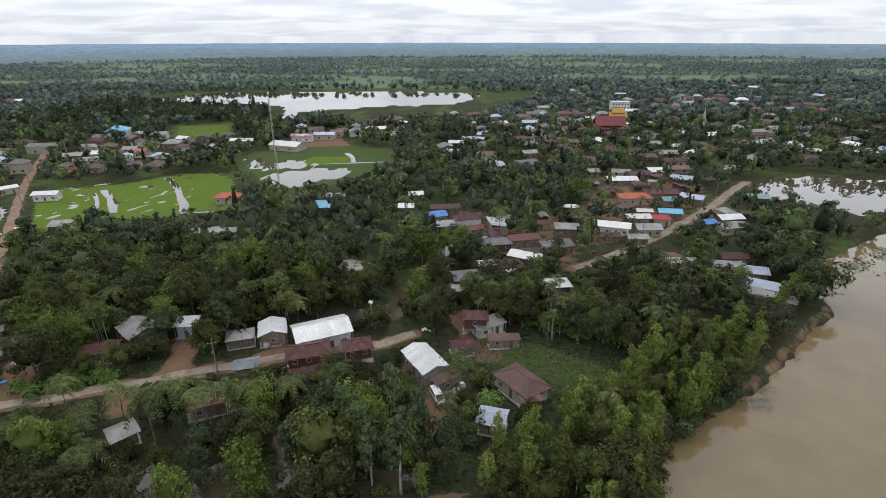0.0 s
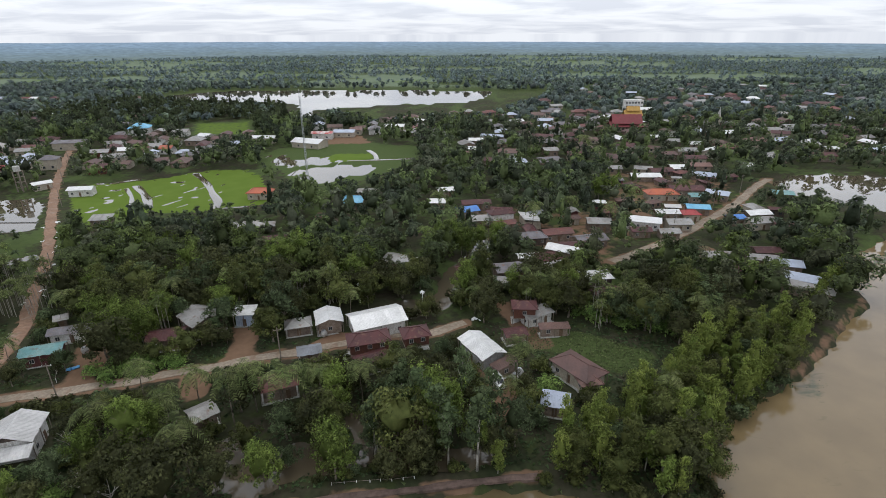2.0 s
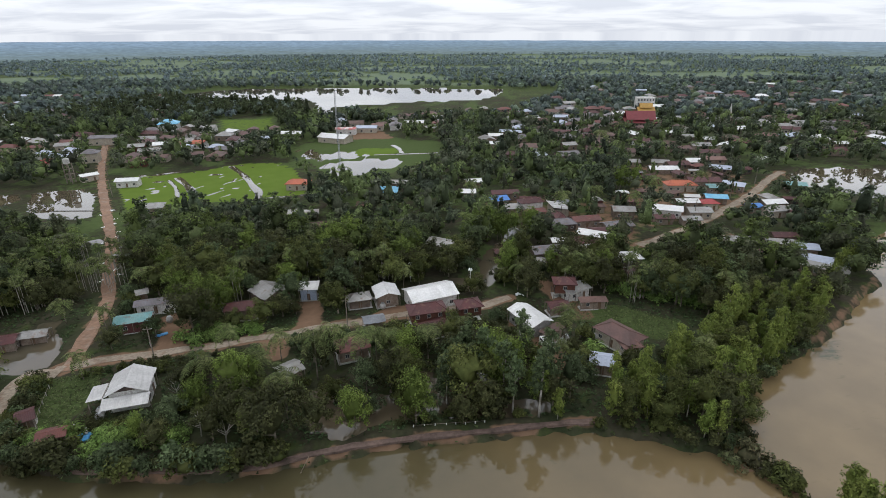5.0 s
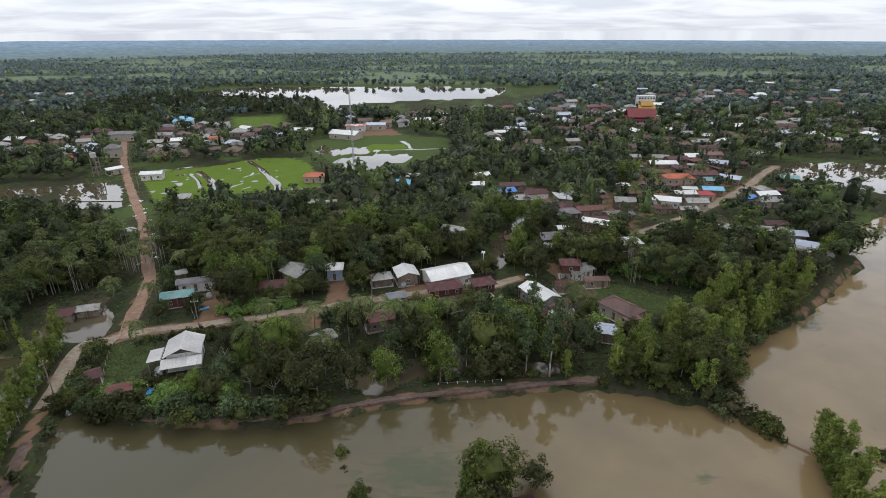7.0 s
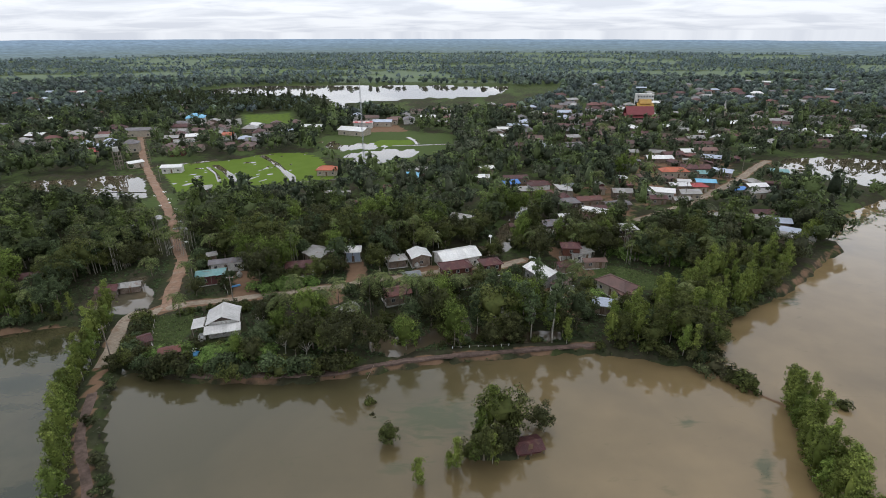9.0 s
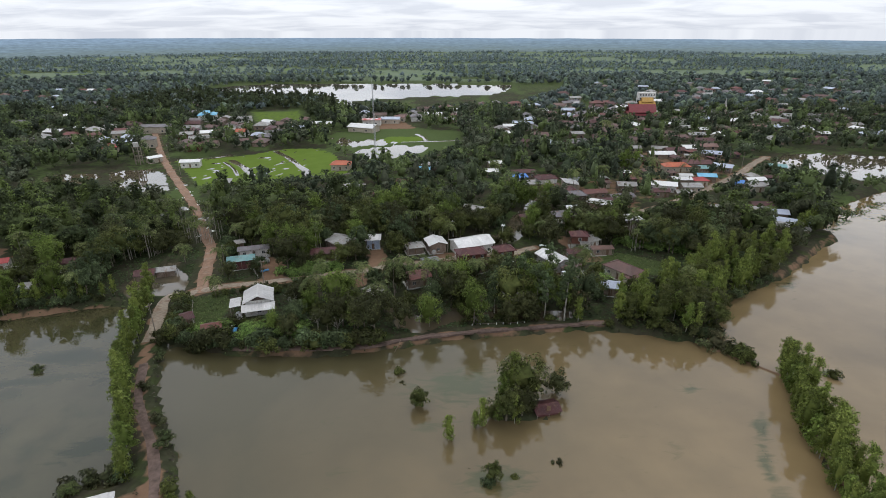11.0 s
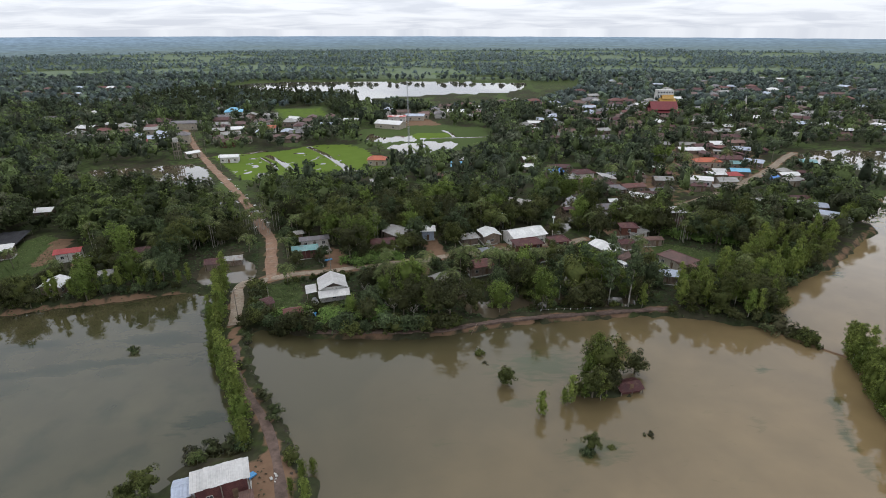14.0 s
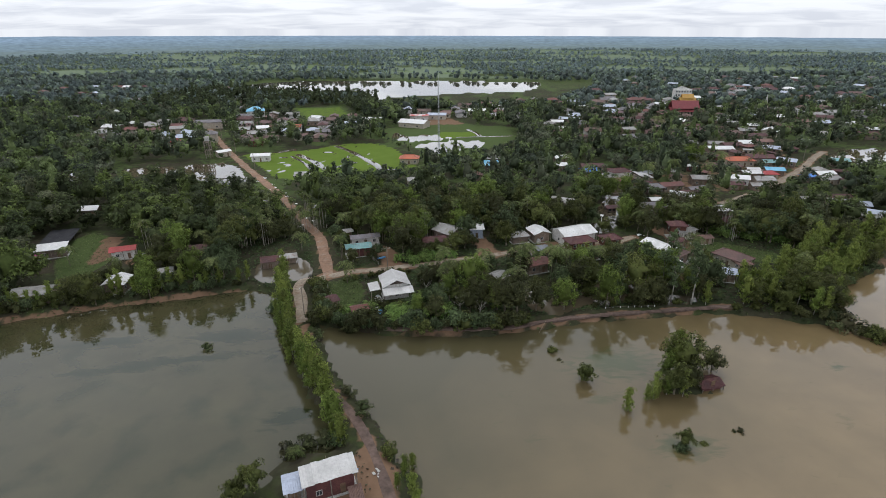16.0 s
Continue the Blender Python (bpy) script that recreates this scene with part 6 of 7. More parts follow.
for i, h in enumerate((10, 8.5, 11)):
    VV, QQ, k = [], [], 0
    for sx, sy, hh in ((0, 0, h), (0.9, 0.5, h * 0.86), (-0.7, 0.8, h * 0.93), (0.3, -0.9, h * 0.78)):
        V, Q = frond_cards(rng, 9, 1.7, 0.75, hh, 4, 0.45)
        VV.append(V + np.array([sx, sy, 0])); QQ.append(Q + k); k += len(V)
    bm = bmesh.new()
    for sx, sy, hh in ((0, 0, h), (0.9, 0.5, h * 0.86), (-0.7, 0.8, h * 0.93), (0.3, -0.9, h * 0.78)):
        beam(bm, (sx, sy, -0.4), (sx, sy, hh + 0.1), 0.09, 0.06)
    me = bpy.data.meshes.new("trunk")
    bm.to_mesh(me); bm.free()
    me.materials.append(BARK_PALE)
    ARECA.append(make_tree("areca_palm", "cluster of slim areca palms with pale stems", "palm", me, np.vstack(VV), np.vstack(QQ), "palm", "palms"))
for i in range(2):
    VV, QQ, k = [], [], 0
    bm = bmesh.new()
    for j in range(5):
        ox, oy, hh = rng.uniform(-1.3, 1.3), rng.uniform(-1.3, 1.3), rng.uniform(1.5, 2.4)
        beam(bm, (ox, oy, -0.3), (ox, oy, hh), 0.13, 0.08)
        V, Q = frond_cards(rng, 8, 2.1, 0.8, hh - 0.1, 4, 0.42, 1.1)
        VV.append(V + np.array([ox, oy, 0])); QQ.append(Q + k); k += len(V)
    me = bpy.data.meshes.new("trunk")
    bm.to_mesh(me); bm.free()
    me.materials.append(LEAF["banana"])
    BANANA.append(make_tree("banana_plant", "clump of banana plants with broad arching leaves", "plant", me, np.vstack(VV), np.vstack(QQ), "banana", "banana plants"))
for i, leaf in enumerate(("mid", "dark", "grey", "weed")):
    V, Q = clumped(rng, 2.3, 1.7, 0.1, 14, 46, 0.2, (3, 6), puff=(0.24, 0.42))
    SHRUB.append(make_tree("shrub", "bushy green shrub among the trees" if leaf != "weed" else "scrubby olive bush on a bank", "shrub", trunk_mesh("trunk", 1.2, 0.06, BARK, rng, 4, 0.6, 0.1), V, Q, leaf, "shrubs"))


PALM_LIGHT = frond_cards(rng, 15, 3.4, 0.9, 9, 6, 0.5)
NEAR_MODELS = [clumped(rng, 9.5, 4.0, 2, 17, 22, 0.46, (4, 6)), clumped(rng, 8, 3.6, 1.6, 15, 22, 0.46, (4, 6)), clumped(rng, 12.5, 3.3, 2, 19, 20, 0.46, (4, 6), 0.3, droop=0.8), clumped(rng, 10, 1.9, 1, 12, 18, 0.4, (4, 5), 0.85, (0.26, 0.44)), PALM_LIGHT]
MID_MODELS = [clumped(rng, 9.5, 4.0, 1.5, 11, 13, 0.72, (3, 6)), clumped(rng, 8, 3.6, 1.2, 10, 13, 0.7, (3, 6)), clumped(rng, 13, 3.5, 1.5, 12, 13, 0.7, (4, 5), 0.3), clumped(rng, 10, 2.0, 1, 8, 11, 0.6, (4, 5), 0.85, (0.26, 0.44)), frond_cards(rng, 13, 3.3, 0.9, 9, 4, 0.55)]
FAR_MODELS = [crown([(0, 0, 5, 3.8, 3.2), (2, 1, 4, 2.6, 2.4)], 20, 1.7, rng, 0.85, 0.2, (3, 5)), crown([(0, 0, 5.5, 3.0, 3.6)], 14, 1.7, rng, 0.9, 0.2, (3, 5)), crown([(0, 0, 4, 4.2, 2.6), (-2, 1, 4, 3, 2)], 20, 1.8, rng, 0.85, 0.2, (3, 5))]
TINTS = np.array([(0.050, 0.064, 0.029), (0.070, 0.087, 0.036), (0.061, 0.074, 0.033), (0.110, 0.140, 0.044), (0.086, 0.093, 0.052), (0.043, 0.053, 0.025)])


def plant_many(name, label, models, X, Y, H, pick, tone):
    """Joins many light trees into one body of woodland."""
    VV, QQ, TT, k = [], [], [], 0
    Z = np.maximum(ground_height(X, Y), -1.6)
    for x, y, z, h, p, tn in zip(X, Y, Z, H, pick, tone):
        V, Q = models[p]
        a, s = rng.uniform(0, 6.28), h
        c, sn = math.cos(a) * s, math.sin(a) * s
        VV.append(np.stack([x + V[:, 0] * c - V[:, 1] * sn, y + V[:, 0] * sn + V[:, 1] * c, z + V[:, 2] * s], 1))
        QQ.append(Q + k)
        k += len(V)
        TT.append(np.repeat(tn[None, :], len(V), 0))
    ob = new(name, raw_mesh(name, np.vstack(VV), np.vstack(QQ), LEAF["wood"], np.vstack(TT)))
    return tagged(ob, label, "woodland", kind="stuff")


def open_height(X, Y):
    """How tall a tree may stand: low beside and in front of houses, roads and yards, to keep the camera's sight lines
    to them open.
    """
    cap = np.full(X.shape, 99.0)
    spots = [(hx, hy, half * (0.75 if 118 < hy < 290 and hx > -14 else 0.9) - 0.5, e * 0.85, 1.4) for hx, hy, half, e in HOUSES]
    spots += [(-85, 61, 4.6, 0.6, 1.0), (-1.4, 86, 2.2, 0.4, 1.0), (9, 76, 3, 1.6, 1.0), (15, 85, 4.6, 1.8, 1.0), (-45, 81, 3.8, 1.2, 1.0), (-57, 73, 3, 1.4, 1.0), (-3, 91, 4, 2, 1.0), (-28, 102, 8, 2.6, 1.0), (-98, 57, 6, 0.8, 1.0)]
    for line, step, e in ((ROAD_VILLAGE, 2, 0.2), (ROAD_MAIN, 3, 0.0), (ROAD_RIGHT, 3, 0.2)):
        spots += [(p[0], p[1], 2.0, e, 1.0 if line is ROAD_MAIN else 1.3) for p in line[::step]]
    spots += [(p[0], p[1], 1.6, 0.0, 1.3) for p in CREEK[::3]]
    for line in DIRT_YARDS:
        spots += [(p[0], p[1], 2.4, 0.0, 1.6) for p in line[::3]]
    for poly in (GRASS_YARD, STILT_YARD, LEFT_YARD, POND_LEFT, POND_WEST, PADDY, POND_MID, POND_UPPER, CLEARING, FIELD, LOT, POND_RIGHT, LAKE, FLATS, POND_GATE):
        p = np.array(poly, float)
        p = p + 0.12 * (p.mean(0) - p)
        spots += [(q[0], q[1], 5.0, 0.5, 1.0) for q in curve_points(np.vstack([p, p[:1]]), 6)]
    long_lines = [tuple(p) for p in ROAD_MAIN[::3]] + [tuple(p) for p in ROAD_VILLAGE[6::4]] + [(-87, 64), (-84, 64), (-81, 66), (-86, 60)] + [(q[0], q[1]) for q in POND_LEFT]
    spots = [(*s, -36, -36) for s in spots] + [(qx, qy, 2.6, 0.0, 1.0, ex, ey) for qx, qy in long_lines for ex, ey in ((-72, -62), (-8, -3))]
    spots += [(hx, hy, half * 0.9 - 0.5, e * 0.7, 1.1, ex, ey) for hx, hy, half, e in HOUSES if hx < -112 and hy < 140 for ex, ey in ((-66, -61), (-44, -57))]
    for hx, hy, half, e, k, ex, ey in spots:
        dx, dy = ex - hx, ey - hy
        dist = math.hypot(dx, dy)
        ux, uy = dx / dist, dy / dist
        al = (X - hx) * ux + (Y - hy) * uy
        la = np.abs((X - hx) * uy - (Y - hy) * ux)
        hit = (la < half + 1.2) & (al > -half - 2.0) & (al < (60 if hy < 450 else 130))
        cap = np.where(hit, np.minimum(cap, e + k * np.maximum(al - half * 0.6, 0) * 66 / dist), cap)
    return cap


def plantable(X, Y):
    ok = inside_distance(LAND, X, Y) > 1.2
    for hx, hy, half, e in HOUSES:
        ok &= np.hypot(X - hx, Y - hy) > half + 0.9
    for line, d in ((ROAD_MAIN, 3.8), (ROAD_VILLAGE, 3.2), (ROAD_RIGHT, 3.6), (ROAD_BRIDGE, 4), (CREEK, 4.2), (BUND, 2.4), (BANK_TRACK, 2.4), (DIKE_LEFT, 4)):
        ok &= line_distance(line, X, Y) > d
    for line in DIRT_YARDS:
        ok &= line_distance(line, X, Y) > 3.2
    for line in POOLS:
        ok &= line_distance(line, X, Y) > 1.3
    ok &= np.hypot((X + 1.0) / 4.4, (Y - 81.5) / 8.0) > 1
    for poly in (GRASS_YARD, STILT_YARD, LEFT_YARD, POND_LEFT, POND_WEST, PADDY, POND_MID, POND_UPPER, CLEARING, FIELD, LOT, POND_RIGHT, LAKE, FLATS, GRASS_LAND, POND_GATE):
        ok &= inside_distance(poly, X, Y) < (-12.0 if poly is LAKE else -6.0 if poly is POND_LEFT else -1.0)
    return ok


def scatter(x0, x1, y0, y1, cell):
    X, Y = np.meshgrid(np.arange(x0, x1, cell), np.arange(y0, y1, cell))
    X = X + rng.uniform(-0.48, 0.48, X.shape) * cell
    Y = Y + rng.uniform(-0.48, 0.48, Y.shape) * cell
    X, Y = X.ravel(), Y.ravel()
    ok = plantable(X, Y)
    return X[ok], Y[ok]


# rows and groups that stand where the view shows them
def row_of(models, line, gap, spread, s0, s1, keep=1.0):
    for p in curve_points(line, gap):
        if rng.uniform() < keep:
            place(models[rng.randint(len(models))], USED, p[0] + rng.uniform(-spread, spread), p[1] + rng.uniform(-spread, spread), rng.uniform(s0, s1))


row_of(UPRIGHT, [(-116.5, 74), (-114, 64), (-109, 49), (-103, 36), (-95.5, 24), (-88.5, 11)], 2.2, 0.6, 0.6, 1.05)
row_of(UPRIGHT, [(-118, 73), (-115.5, 63), (-110.6, 49), (-104.8, 36), (-97.4, 24), (-91, 13)], 3.0, 0.6, 0.45, 0.8, 0.7)
row_of(UPRIGHT, [(36.5, 42.5), (34.4, 36), (31.6, 29), (29.4, 22), (27.8, 15), (26.4, 8), (25, -2)], 1.7, 0.6, 0.75, 1.1)
row_of(UPRIGHT, [(38.5, 41), (36.8, 35), (34.2, 28), (32, 21), (30.4, 14), (29, 7), (27.6, -3)], 2.2, 0.7, 0.7, 1.05)
row_of(SHRUB, [(26.5, 52), (29, 49.5), (31.5, 46.5)], 1.2, 0.4, 1.2, 1.9)
BELT = [(5, 60.5), (24, 54), (31, 61), (40, 75), (57, 86), (68, 95), (66, 104), (50, 98), (34, 86), (20, 74), (8, 70)]
for bx in np.arange(4, 70, 2.8):
    for by in np.arange(53, 105, 2.8):
        qx, qy = bx + rng.uniform(-1, 1), by + rng.uniform(-1, 1)
        if inside_distance(BELT, np.array([qx]), np.array([qy]))[0] > 0:
            inner = inside_distance(BELT, np.array([qx]), np.array([qy]))[0]
            if rng.uniform() < (0.25 if inner > 5 else 0.85 if qy > 66 or qx > 27 else 0.4):
                place(UPRIGHT[rng.randint(4)], USED, qx, qy, rng.uniform(0.7, 1.12))
            else:
                place((BROAD + TALL[2:])[rng.randint(7)], USED, qx, qy, rng.uniform(0.6, 0.9)) if rng.uniform() < 0.62 else None
row_of(UPRIGHT, [(66, 98), (76, 108), (86, 118), (94, 126)], 3.4, 1.0, 0.7, 1.0)
row_of(UPRIGHT + SHRUB[:1], [(-186, 56), (-170, 61), (-154, 66), (-140, 70), (-128, 75)], 2.2, 0.7, 0.5, 0.78)
for x, y, s in ((-6.8, 62, 1.0), (-11.5, 63.5, 0.86), (-13, 67, 0.9), (-4, 69, 0.85), (-16, 71, 0.92), (-20, 75, 0.85), (-9, 73, 0.9), (-24, 66, 0.75)):
    place(PALE[int(x * 7) % 3], USED, x, y, s)
for x, y, s, k in ((-21.5, 32.6, 1.05, 2), (-19.0, 33.0, 0.8, 3), (-24.9, 26.4, 0.9, 3), (-21.8, 27.4, 0.7, 1), (-27.6, 27.0, 0.5, 3), (-20.6, 29.2, 0.6, 5)):
    place(BROAD[k], USED, x, y, s)
for x, y, s in ((-25.2, 30.4, 1.0), (-23.4, 31.4, 1.05), (-29.6, 24.6, 0.72), (-26.4, 26.2, 0.7), (-23.4, 25.6, 0.6)):
    place(UPRIGHT[int(-x * 3) % 4], USED, x, y, s)
place(BROAD[1], USED, -14.0, 34.0, 0.78)
for x, y, s in ((-77, 4, 0.55), (-75.5, 0, 0.6), (-74.5, -3, 0.55), (-76, 6.5, 0.45), (-78, 1, 0.4), (-35.8, 21.2, 0.72), (-30.8, 24.6, 0.5), (-3.5, 61.2, 0.8), (-42, 31, 0.4)):
    place(UPRIGHT[1], USED, x, y, s)
for x, y, s, k in ((-38, 63, 0.6, 4), (-33, 66.5, 0.7, 3), (-30, 62, 0.55, 2), (-24.5, 67.5, 0.62, 4), (-13, 66, 0.6, 3), (-42, 62.5, 0.5, 5), (-27, 63.5, 0.5, 4), (-18.5, 66, 0.55, 1)):
    place(BROAD[k], USED, x, y, s)
for x, y, s, k in ((-95, 11, 1.2, 3), (-92.3, 11.6, 1.3, 3), (-89.8, 11.8, 1.1, 2), (-29.3, 11.2, 0.8, 2), (-25, 12.4, 0.5, 0), (-17, 15.8, 0.55, 3), (-47, 41.5, 0.8, 0), (-45.5, 38, 0.45, 3), (-55, 53, 1.0, 0), (46, 40, 1.0, 0), (-116, 60, 1.2, 2), (-103.5, 52, 1.3, 1), (-101, 46, 0.8, 3),
                   (-98, 34, 0.8, 3), (-90, 24, 0.9, 3), (-86, 19, 1.0, 3), (-79.5, 8, 1.0, 0), (-97.5, 9.5, 1.1, 3), (-126, 42, 0.8, 3)):
    place(SHRUB[k], USED, x, y, s)
for x, y, s in ((-100.5, 0.5, 0.75), (-103, -1.5, 0.6), (-99, -3, 0.45), (-28.6, 12, 0.52), (-103.5, 53, 0.42), (-41.4, 30.6, 0.62)):
    place(BROAD[3], USED, x, y, s)
for x, y, s in ((-89, -4.5, 0.5), (-85.5, -5.5, 0.5), (-96, 8, 0.42)):
    place(COCO[1], USED, x, y, s)
for x, y, s in ((-50.5, 73, 1.05), (-41.5, 74.5, 1.05), (-47.5, 76.5, 1.0), (-39, 79, 0.9), (-63, 74, 0.8), (2.6, 85, 0.95), (29, 76, 0.8), (47, 102, 1.0), (69, 301, 1.3), (-99, 73, 0.7), (-36, 80, 0.8), (-60, 80, 0.8), (-104, 90, 0.75), (-72, 82, 0.75), (52, 103, 0.9), (31, 77, 0.7), (0.5, 79, 0.6),
                (12, 118, 0.9), (-14, 190, 1.0), (20, 175, 1.0), (48, 178, 1.0), (86, 206, 1.0), (36, 188, 1.0), (62, 196, 1.0), (-118, 96, 0.8), (-186, 84, 0.7), (-168, 78, 0.6), (-145, 82, 0.7), (-20, 86, 0.7)):
    place(COCO[int(abs(x)) % 3], USED, x, y, s)
    HOUSES.append((x, y, 2.0 if y < 90 and -66 < x < 10 else 0.7, 4.5))
for cx, cy, n, sp in ((-83, 106, 7, 4), (-86, 94, 0, 3), (28, 113, 8, 6), (36, 110, 6, 5), (-70, 126, 8, 6), (-140, 108, 14, 14), (-120, 118, 8, 7), (-42, 122, 5, 4), (-150, 125, 10, 14), (-135, 130, 8, 10), (-165, 110, 8, 9), (10, 115, 4, 4), (-52, 118, 3, 3)):
    for _ in range(n):
        place(ARECA[rng.randint(3)], USED, cx + rng.normal() * sp * 0.6, cy + rng.normal() * sp * 0.6, rng.uniform(0.75, 1.05))
for cx, cy, n, sp in ((-80, 91, 10, 4), (-76, 90, 6, 3), (30, 110, 12, 6), (40, 106, 10, 6), (22, 114, 5, 4), (-84, 54, 10, 5), (-75, 55, 5, 4), (-94, 53, 4, 3), (50, 118, 6, 5), (8, 82, 2, 2), (-70, 92, 3, 2)):
    for _ in range(n):
        place(BANANA[rng.randint(2)], USED, cx + rng.normal() * sp * 0.55, cy + rng.normal() * sp * 0.4, rng.uniform(0.7, 1.05))

# yellow-green bamboo between the houses
for cx, cy, n, sp in ((-54, 140, 5, 5), (-62, 135, 3, 3), (-9, 155, 5, 4), (4, 160, 4, 4), (-84, 133, 4, 4), (-100, 150, 3, 4), (56, 216, 5, 6), (-36, 132, 3, 3), (-58, 57.5, 2, 1.5), (-79, 56, 1, 1)):
    for _ in range(n):
        place(TALL[rng.randint(2)], USED, cx + rng.normal() * sp * 0.6, cy + rng.normal() * sp * 0.6, rng.uniform(0.7, 1.0) * (0.65 if cy < 70 else 1.0))
row_of(SHRUB[:3], [(-107.6, 72), (-105.2, 66), (-102.4, 58), (-100.6, 54)], 1.5, 0.4, 1.0, 1.7)
row_of(SHRUB[:3], [(-98, 55), (-92, 57), (-86, 58.5), (-79, 60)], 1.6, 0.6, 0.7, 1.2)
row_of(SHRUB[:3], [(-100, 74.2), (-95, 75.6), (-90, 77.4), (-82, 79.6)], 2.2, 0.6, 0.5, 1.0)
# village trees near the camera, each a thing of its own
row_of(SHRUB[:3], [(-100, 53), (-92, 49.5), (-80, 49), (-66, 48.8), (-52, 50.5)], 2.2, 0.7, 0.9, 1.9)
row_of(SHRUB[:3], [(-34, 60), (-20, 61.5), (-8, 63)], 2.0, 1.0, 0.5, 0.9, 0.8)
row_of(SHRUB[:3], [(4, 60), (14, 57.5), (24, 54), (29, 58), (36, 69), (46, 79), (58, 86)], 1.9, 0.6, 0.7, 1.3, 0.6)
row_of(SHRUB[:3], [(-190, 52.5), (-170, 59.5), (-150, 66), (-130, 71.5)], 3.0, 0.5, 0.7, 1.4)
X, Y = scatter(-280, 170, 46, 150, 4.3)
order = np.argsort(np.hypot(X + 36, Y + 36))
X, Y = X[order], Y[order]
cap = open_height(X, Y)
THIN = [(-45, 57), (4, 61), (4, 76), (-22, 82), (-46, 70)]
n_broad = n_tall = n_small = 0
LIGHT = []
for x, y, c in zip(X, Y, cap):
    if c < 0.9:
        continue
    if inside_distance(BELT, np.array([x]), np.array([y]))[0] > -1.5:
        continue
    if inside_distance(THIN, np.array([x]), np.array([y]))[0] > 0 and rng.uniform() < 0.32:
        continue
    zone = float(rolling(np.array([x]), np.array([y]), 26)[0])
    near = math.hypot(x + 36, y + 36) < 178 and y < 132
    if near and c < 3.6:
        if n_small < 260:
            place(SHRUB[rng.randint(3)], USED, x, y, rng.uniform(0.75, 1.15) * min(1.5, c / 2.0))
            n_small += 1
        else:
            LIGHT.append((x, y, min(0.35, c / 9), 0))
    elif near and (n_broad < 300 or n_tall < 130):
        if n_broad >= 300 or (zone > 0.35 and c > 8 and n_tall < 130):
            i = rng.randint(3)
            place(TALL[i], USED, x, y, min(rng.uniform(0.7, 1.1), c / 11))
            n_tall += 1
        else:
            i = rng.randint(6)
            if c > 6 and rng.uniform() < 0.09:
                place(COCO[i % 3], USED, x, y, rng.uniform(0.75, 1.0))
            else:
                place(BROAD[i], USED, x, y, min(rng.uniform(0.68, 1.25), c / 8.5))
            n_broad += 1
    else:
        LIGHT.append((x, y, min(rng.uniform(0.7, 1.3), c / 8.5), int(zone > 0.5)))


def tones(n, zone):
    t = TINTS[rng.randint(0, len(TINTS), n)]
    t = np.where((zone > 0.5)[:, None], TINTS[rng.choice([1, 3, 3], n)], t)
    return t * rng.uniform(0.8, 1.25, (n, 1))


A = np.array(LIGHT)
plant_many("woodland", "mixed green trees and palms between the houses", NEAR_MODELS, A[:, 0], A[:, 1], A[:, 2],
           rng.choice([0, 0, 0, 1, 1, 1, 2, 2, 3, 4, 4], len(A)), tones(len(A), A[:, 3]))
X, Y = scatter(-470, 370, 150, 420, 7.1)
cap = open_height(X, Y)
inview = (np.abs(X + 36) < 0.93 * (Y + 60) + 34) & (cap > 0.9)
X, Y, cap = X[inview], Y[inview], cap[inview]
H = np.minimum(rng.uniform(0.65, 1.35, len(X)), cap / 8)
# the constant added to the tints is a faint blue haze painted into the foliage
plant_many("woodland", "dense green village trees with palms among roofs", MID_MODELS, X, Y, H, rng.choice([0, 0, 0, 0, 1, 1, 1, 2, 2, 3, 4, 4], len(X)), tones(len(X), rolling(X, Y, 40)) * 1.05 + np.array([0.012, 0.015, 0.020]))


def grass_patch(label, spots, n, size, tint, level=None):
    """Tufts of rough grass and weeds over open ground; spots is a test of plan points."""
    x0, x1, y0, y1 = spots[0]
    X, Y = rng.uniform(x0, x1, n * 4), rng.uniform(y0, y1, n * 4)
    ok = spots[1](X, Y)
    X, Y = X[ok][:n], Y[ok][:n]
    Z = ground_height(X, Y)
    if level is not None:
        Z = np.full(len(X), level)
    P = np.stack([X, Y, Z + 0.12], 1)
    N = rng.normal(size=P.shape) * 0.3 + np.array([0, 0, 1.0])
    V, Q = leaves(P, N, size, rng)
    T = np.repeat(np.array(tint)[None, :] * rng.uniform(0.7, 1.4, (len(P), 1)), 3, 0)
    tagged(new("grass", raw_mesh("grass", V, Q, LEAF["wood"], T)), label, "grass", kind="stuff")


def clear_of_things(X, Y):
    ok = np.ones(X.shape, bool)
    for hx, hy, half, e in HOUSES:
        ok &= np.hypot(X - hx, Y - hy) > half * 0.8
    for line, d in ((ROAD_MAIN, 2.4), (ROAD_VILLAGE, 1.9), (ROAD_BRIDGE, 2.3), (DIKE_LEFT, 1.9), (BUND, 1.0), (BANK_TRACK, 3.0)):
        ok &= line_distance(line, X, Y) > d
    return ok


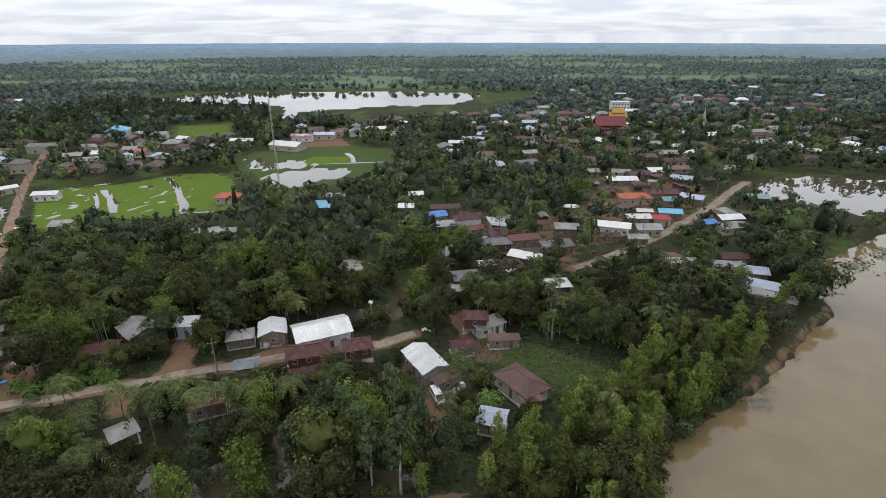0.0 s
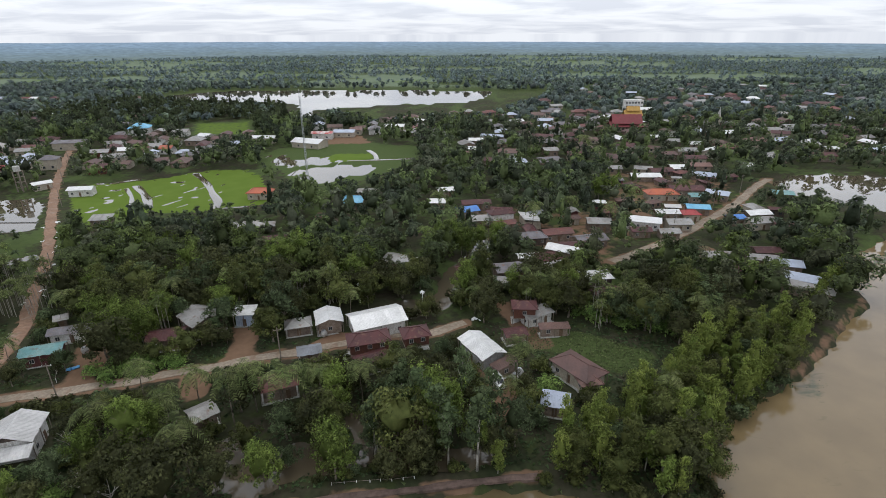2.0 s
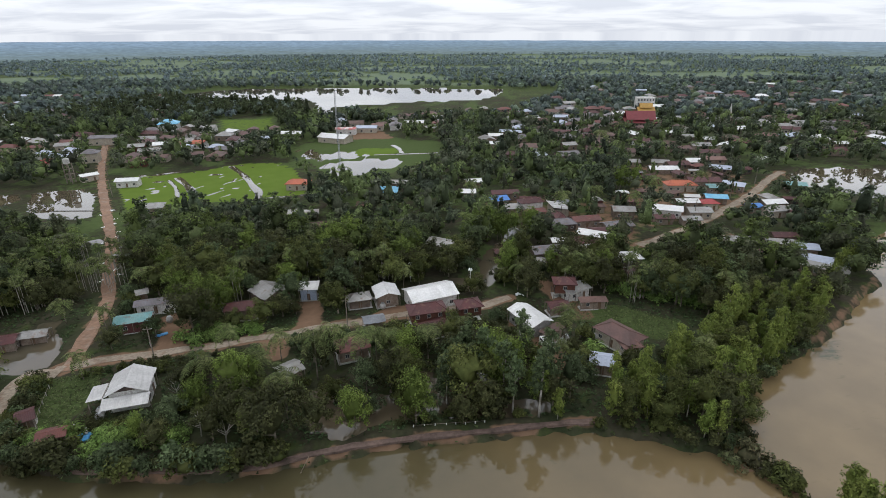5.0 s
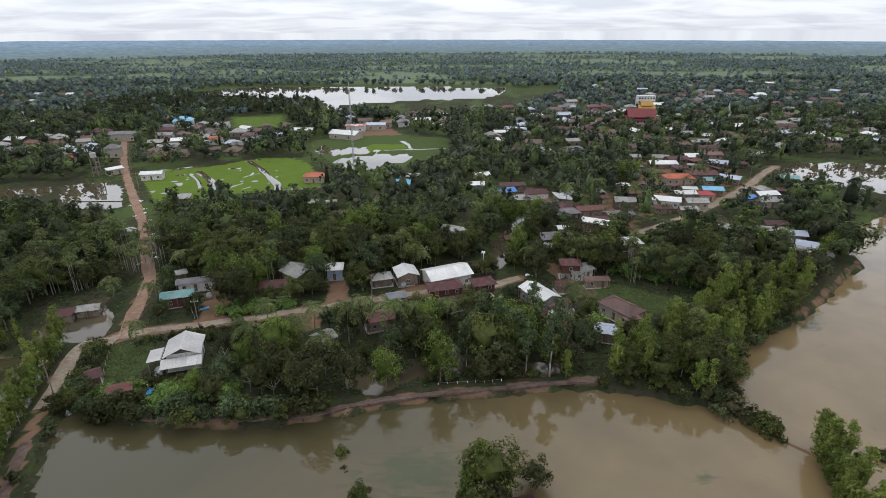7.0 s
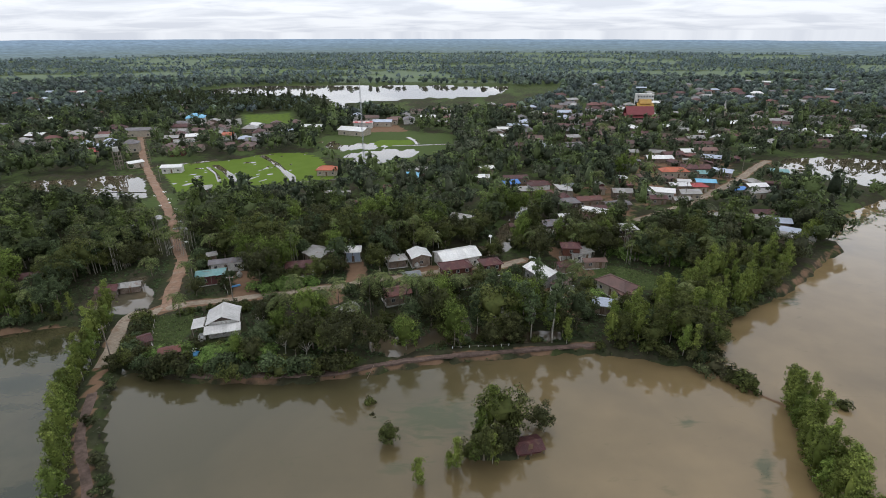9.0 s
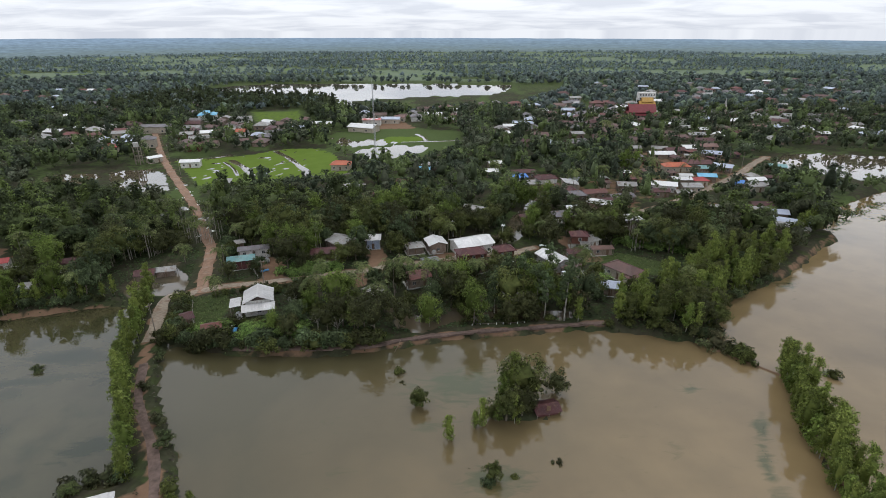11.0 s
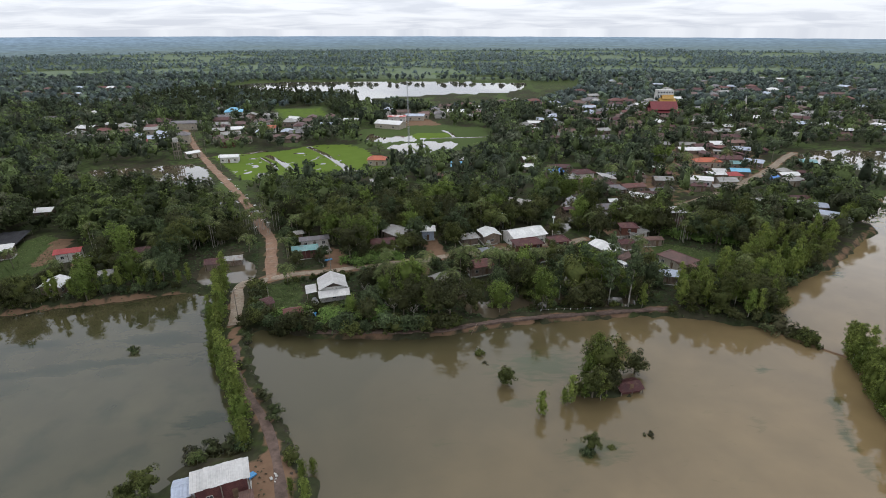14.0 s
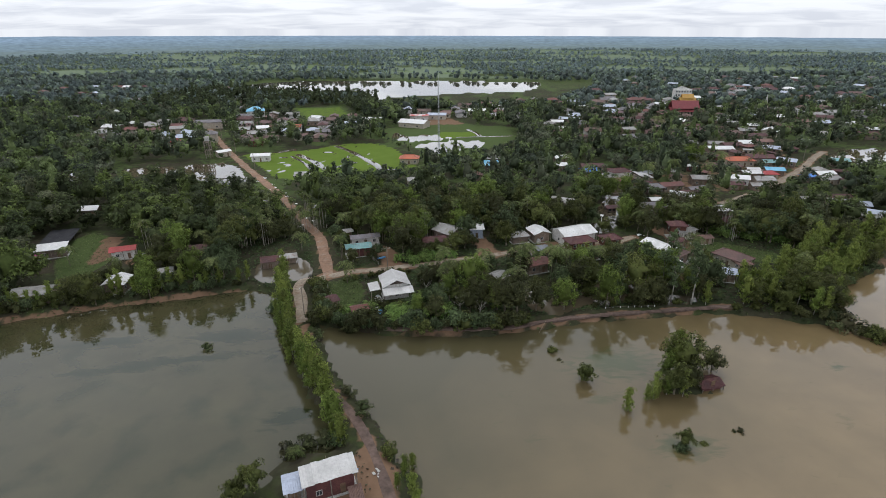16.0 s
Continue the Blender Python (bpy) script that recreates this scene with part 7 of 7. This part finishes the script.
for poly, n in ((GRASS_YARD, 2600), (STILT_YARD, 1800), (LEFT_YARD, 1600), (GRASS_LAND, 900)):
    p = np.array(poly)
    grass_patch("rough green grass on an open yard", ((p[:, 0].min(), p[:, 0].max(), p[:, 1].min(), p[:, 1].max()), lambda X, Y, q=poly: (inside_distance(q, X, Y) > -1) & clear_of_things(X, Y)), n, 0.24, (0.078, 0.094, 0.038))
WEED_RAFTS = [((63.5, 85.5), 4.5, 1.4, 0.5), ((46.3, 41.6), 2.6, 1.1, 0.1), ((-44.6, 41), 0.9, 0.5, 0.2), ((116, 139), 5, 2, 0.6), ((128, 150), 9, 3.5, 0.5), ((146, 160), 9, 3, 0.5), ((22.0, 24), 0.7, 2.6, -0.4), ((19, 16.5), 0.5, 2.2, -0.3), ((136, 144), 6, 2, 0.4), ((108, 131), 3, 1.4, 0.4), ((-24, 12.5), 1.2, 0.5, 0.2), ((-32.5, 14.6), 1.0, 0.5, 0.2)]


def on_raft(X, Y):
    ok = np.zeros(X.shape, bool)
    for (cx, cy), a, b, turn in WEED_RAFTS:
        dx, dy = X - cx, Y - cy
        u, v = dx * math.cos(turn) + dy * math.sin(turn), dy * math.cos(turn) - dx * math.sin(turn)
        ok |= np.hypot(u / a, v / b) + 0.45 * rolling(X * 3, Y * 3, 9) < 0.9
    return ok


grass_patch("floating water weeds drifting on the flood", ((-135, 160, 0, 170), lambda X, Y: on_raft(X, Y)), 90000, 0.17, (0.060, 0.070, 0.036), WATER_Z - 0.13)
grass_patch("floating water weeds on the flooded field", ((100, 160, 125, 172), lambda X, Y: on_raft(X, Y)), 2200, 0.45, (0.060, 0.095, 0.032), WATER_Z - 0.08)
grass_patch("weeds and creepers along the flooded shore", ((-200, 105, 40, 130), lambda X, Y: (np.abs(inside_distance(LAND, X, Y)) < 1.9) & clear_of_things(X, Y)), 9000, 0.46, (0.066, 0.086, 0.034))
grass_patch("low undergrowth beneath the village trees", ((-150, 60, 48, 110), lambda X, Y: (inside_distance(LAND, X, Y) > 1) & (ground_height(X, Y) > -0.42) & plantable(X, Y)), 12000, 0.42, (0.045, 0.068, 0.028))
grass_patch("grass and weeds on the embankment edges", ((-125, -60, -20, 78), lambda X, Y: (line_distance(DIKE_LEFT, X, Y) < 3.6) & clear_of_things(X, Y)), 1500, 0.26, (0.060, 0.062, 0.040))
grass_patch("dead brush and debris along the embankment", ((-110, -70, -15, 52), lambda X, Y: (np.abs(line_distance(DIKE_LEFT - np.array([-2.6, -0.8]), X, Y)) < 0.9)), 500, 0.34, (0.062, 0.050, 0.042))
# a tall dark grove between the school field and the reservoir
GROVE = [(-370, 430), (-300, 415), (-222, 448), (-170, 448), (-150, 386), (-130, 402), (-144, 450), (-170, 520), (-262, 540), (-350, 570)]
X, Y = scatter(-380, -120, 380, 610, 8.0)
ok = (inside_distance(GROVE, X, Y) > 0) & (rng.uniform(size=len(X)) < 0.9)
X, Y = X[ok], Y[ok]
plant_many("woodland", "tall dark grove beside the reservoir", MID_MODELS, X, Y, rng.uniform(0.75, 1.2, len(X)) * np.where(Y < 440, 1.25, 1.0), rng.choice([0, 0, 1, 2], len(X)), TINTS[rng.choice([0, 2, 5], len(X))] * rng.uniform(0.9, 1.3, (len(X), 1)) + 0.006)
# distant fields and woods
DOT_MODELS = [clumped(rng, hh, w, 0, 4, 4, 1.7, (3, 5), puff=(0.3, 0.5)) for w, hh in ((4.2, 6.0), (3.4, 7.5), (5.4, 5.2), (2.8, 6.5))]
for y0, y1, cell, s0, s1, wide in ((420, 800, 11.0, 0.65, 1.2, 0.98), (800, 1300, 14.5, 0.6, 1.25, 1.0), (1300, 1880, 18.5, 0.7, 1.3, 1.0)):
    X, Y = scatter(-wide * y1 - 60, wide * y1 + 40, y0, y1, cell)
    ok = np.abs(X + 30) < wide * Y + 60
    ok &= (field_mask(X, Y) < 0.35) | (rng.uniform(size=len(X)) < 0.16)
    X, Y = X[ok], Y[ok]
    size = rng.uniform(s0, s1, len(X))
    if y0 < 800:
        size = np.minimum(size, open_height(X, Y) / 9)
        ok = size > 0.2
        X, Y, size = X[ok], Y[ok], size[ok]
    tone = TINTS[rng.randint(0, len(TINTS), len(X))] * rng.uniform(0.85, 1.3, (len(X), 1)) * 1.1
    # haze put into the leaf colour: each farther band is lifted paler and bluer
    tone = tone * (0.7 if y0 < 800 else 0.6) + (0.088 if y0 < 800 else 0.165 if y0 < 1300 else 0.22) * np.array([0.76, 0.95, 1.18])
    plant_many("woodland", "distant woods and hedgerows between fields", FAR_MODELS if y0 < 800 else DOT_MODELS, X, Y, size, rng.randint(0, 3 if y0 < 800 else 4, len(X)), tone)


def backdrop_material():
    """Hazy blue distance: the haze is painted in as glowing colour by height, with faint streaks of fields and woods.
    """
    m = bpy.data.materials.new("hazy_distance")
    m.use_nodes = True
    n, l = m.node_tree.nodes, m.node_tree.links
    n.remove(n["Principled BSDF"])
    geo = n.new("ShaderNodeNewGeometry")
    sep = n.new("ShaderNodeSeparateXYZ")
    l.new(geo.outputs["Position"], sep.inputs[0])
    mp = n.new("ShaderNodeMapping")
    mp.inputs["Scale"].default_value = (0.012, 0.012, 0.30)
    l.new(geo.outputs["Position"], mp.inputs[0])
    t = n.new("ShaderNodeTexNoise")
    t.inputs["Scale"].default_value, t.inputs["Detail"].default_value = 1.0, 6.0
    l.new(mp.outputs[0], t.inputs["Vector"])
    r = n.new("ShaderNodeMapRange")
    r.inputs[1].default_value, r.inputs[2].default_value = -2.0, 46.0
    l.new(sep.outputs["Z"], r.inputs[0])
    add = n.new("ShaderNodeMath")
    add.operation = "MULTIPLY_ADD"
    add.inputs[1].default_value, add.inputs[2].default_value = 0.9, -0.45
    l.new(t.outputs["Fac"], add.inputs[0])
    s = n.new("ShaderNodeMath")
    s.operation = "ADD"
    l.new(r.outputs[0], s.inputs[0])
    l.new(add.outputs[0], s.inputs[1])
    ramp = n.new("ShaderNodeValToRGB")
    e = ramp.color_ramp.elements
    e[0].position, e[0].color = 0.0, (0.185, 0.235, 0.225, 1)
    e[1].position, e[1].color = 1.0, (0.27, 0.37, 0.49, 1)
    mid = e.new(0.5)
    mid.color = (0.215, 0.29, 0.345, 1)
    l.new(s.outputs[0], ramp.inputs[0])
    # single trees and hedges against paler fields
    mp2 = n.new("ShaderNodeMapping")
    mp2.inputs["Scale"].default_value = (0.06, 0.06, 0.5)
    l.new(geo.outputs["Position"], mp2.inputs[0])
    t2 = n.new("ShaderNodeTexNoise")
    t2.inputs["Scale"].default_value, t2.inputs["Detail"].default_value, t2.inputs["Roughness"].default_value = 1.0, 4.0, 0.65
    l.new(mp2.outputs[0], t2.inputs["Vector"])
    r2 = n.new("ShaderNodeMapRange")
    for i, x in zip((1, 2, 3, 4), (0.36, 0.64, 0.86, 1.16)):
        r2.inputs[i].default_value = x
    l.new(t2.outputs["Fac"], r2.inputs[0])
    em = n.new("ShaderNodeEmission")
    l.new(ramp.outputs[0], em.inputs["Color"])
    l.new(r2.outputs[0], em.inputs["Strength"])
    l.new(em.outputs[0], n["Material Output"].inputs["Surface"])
    return m


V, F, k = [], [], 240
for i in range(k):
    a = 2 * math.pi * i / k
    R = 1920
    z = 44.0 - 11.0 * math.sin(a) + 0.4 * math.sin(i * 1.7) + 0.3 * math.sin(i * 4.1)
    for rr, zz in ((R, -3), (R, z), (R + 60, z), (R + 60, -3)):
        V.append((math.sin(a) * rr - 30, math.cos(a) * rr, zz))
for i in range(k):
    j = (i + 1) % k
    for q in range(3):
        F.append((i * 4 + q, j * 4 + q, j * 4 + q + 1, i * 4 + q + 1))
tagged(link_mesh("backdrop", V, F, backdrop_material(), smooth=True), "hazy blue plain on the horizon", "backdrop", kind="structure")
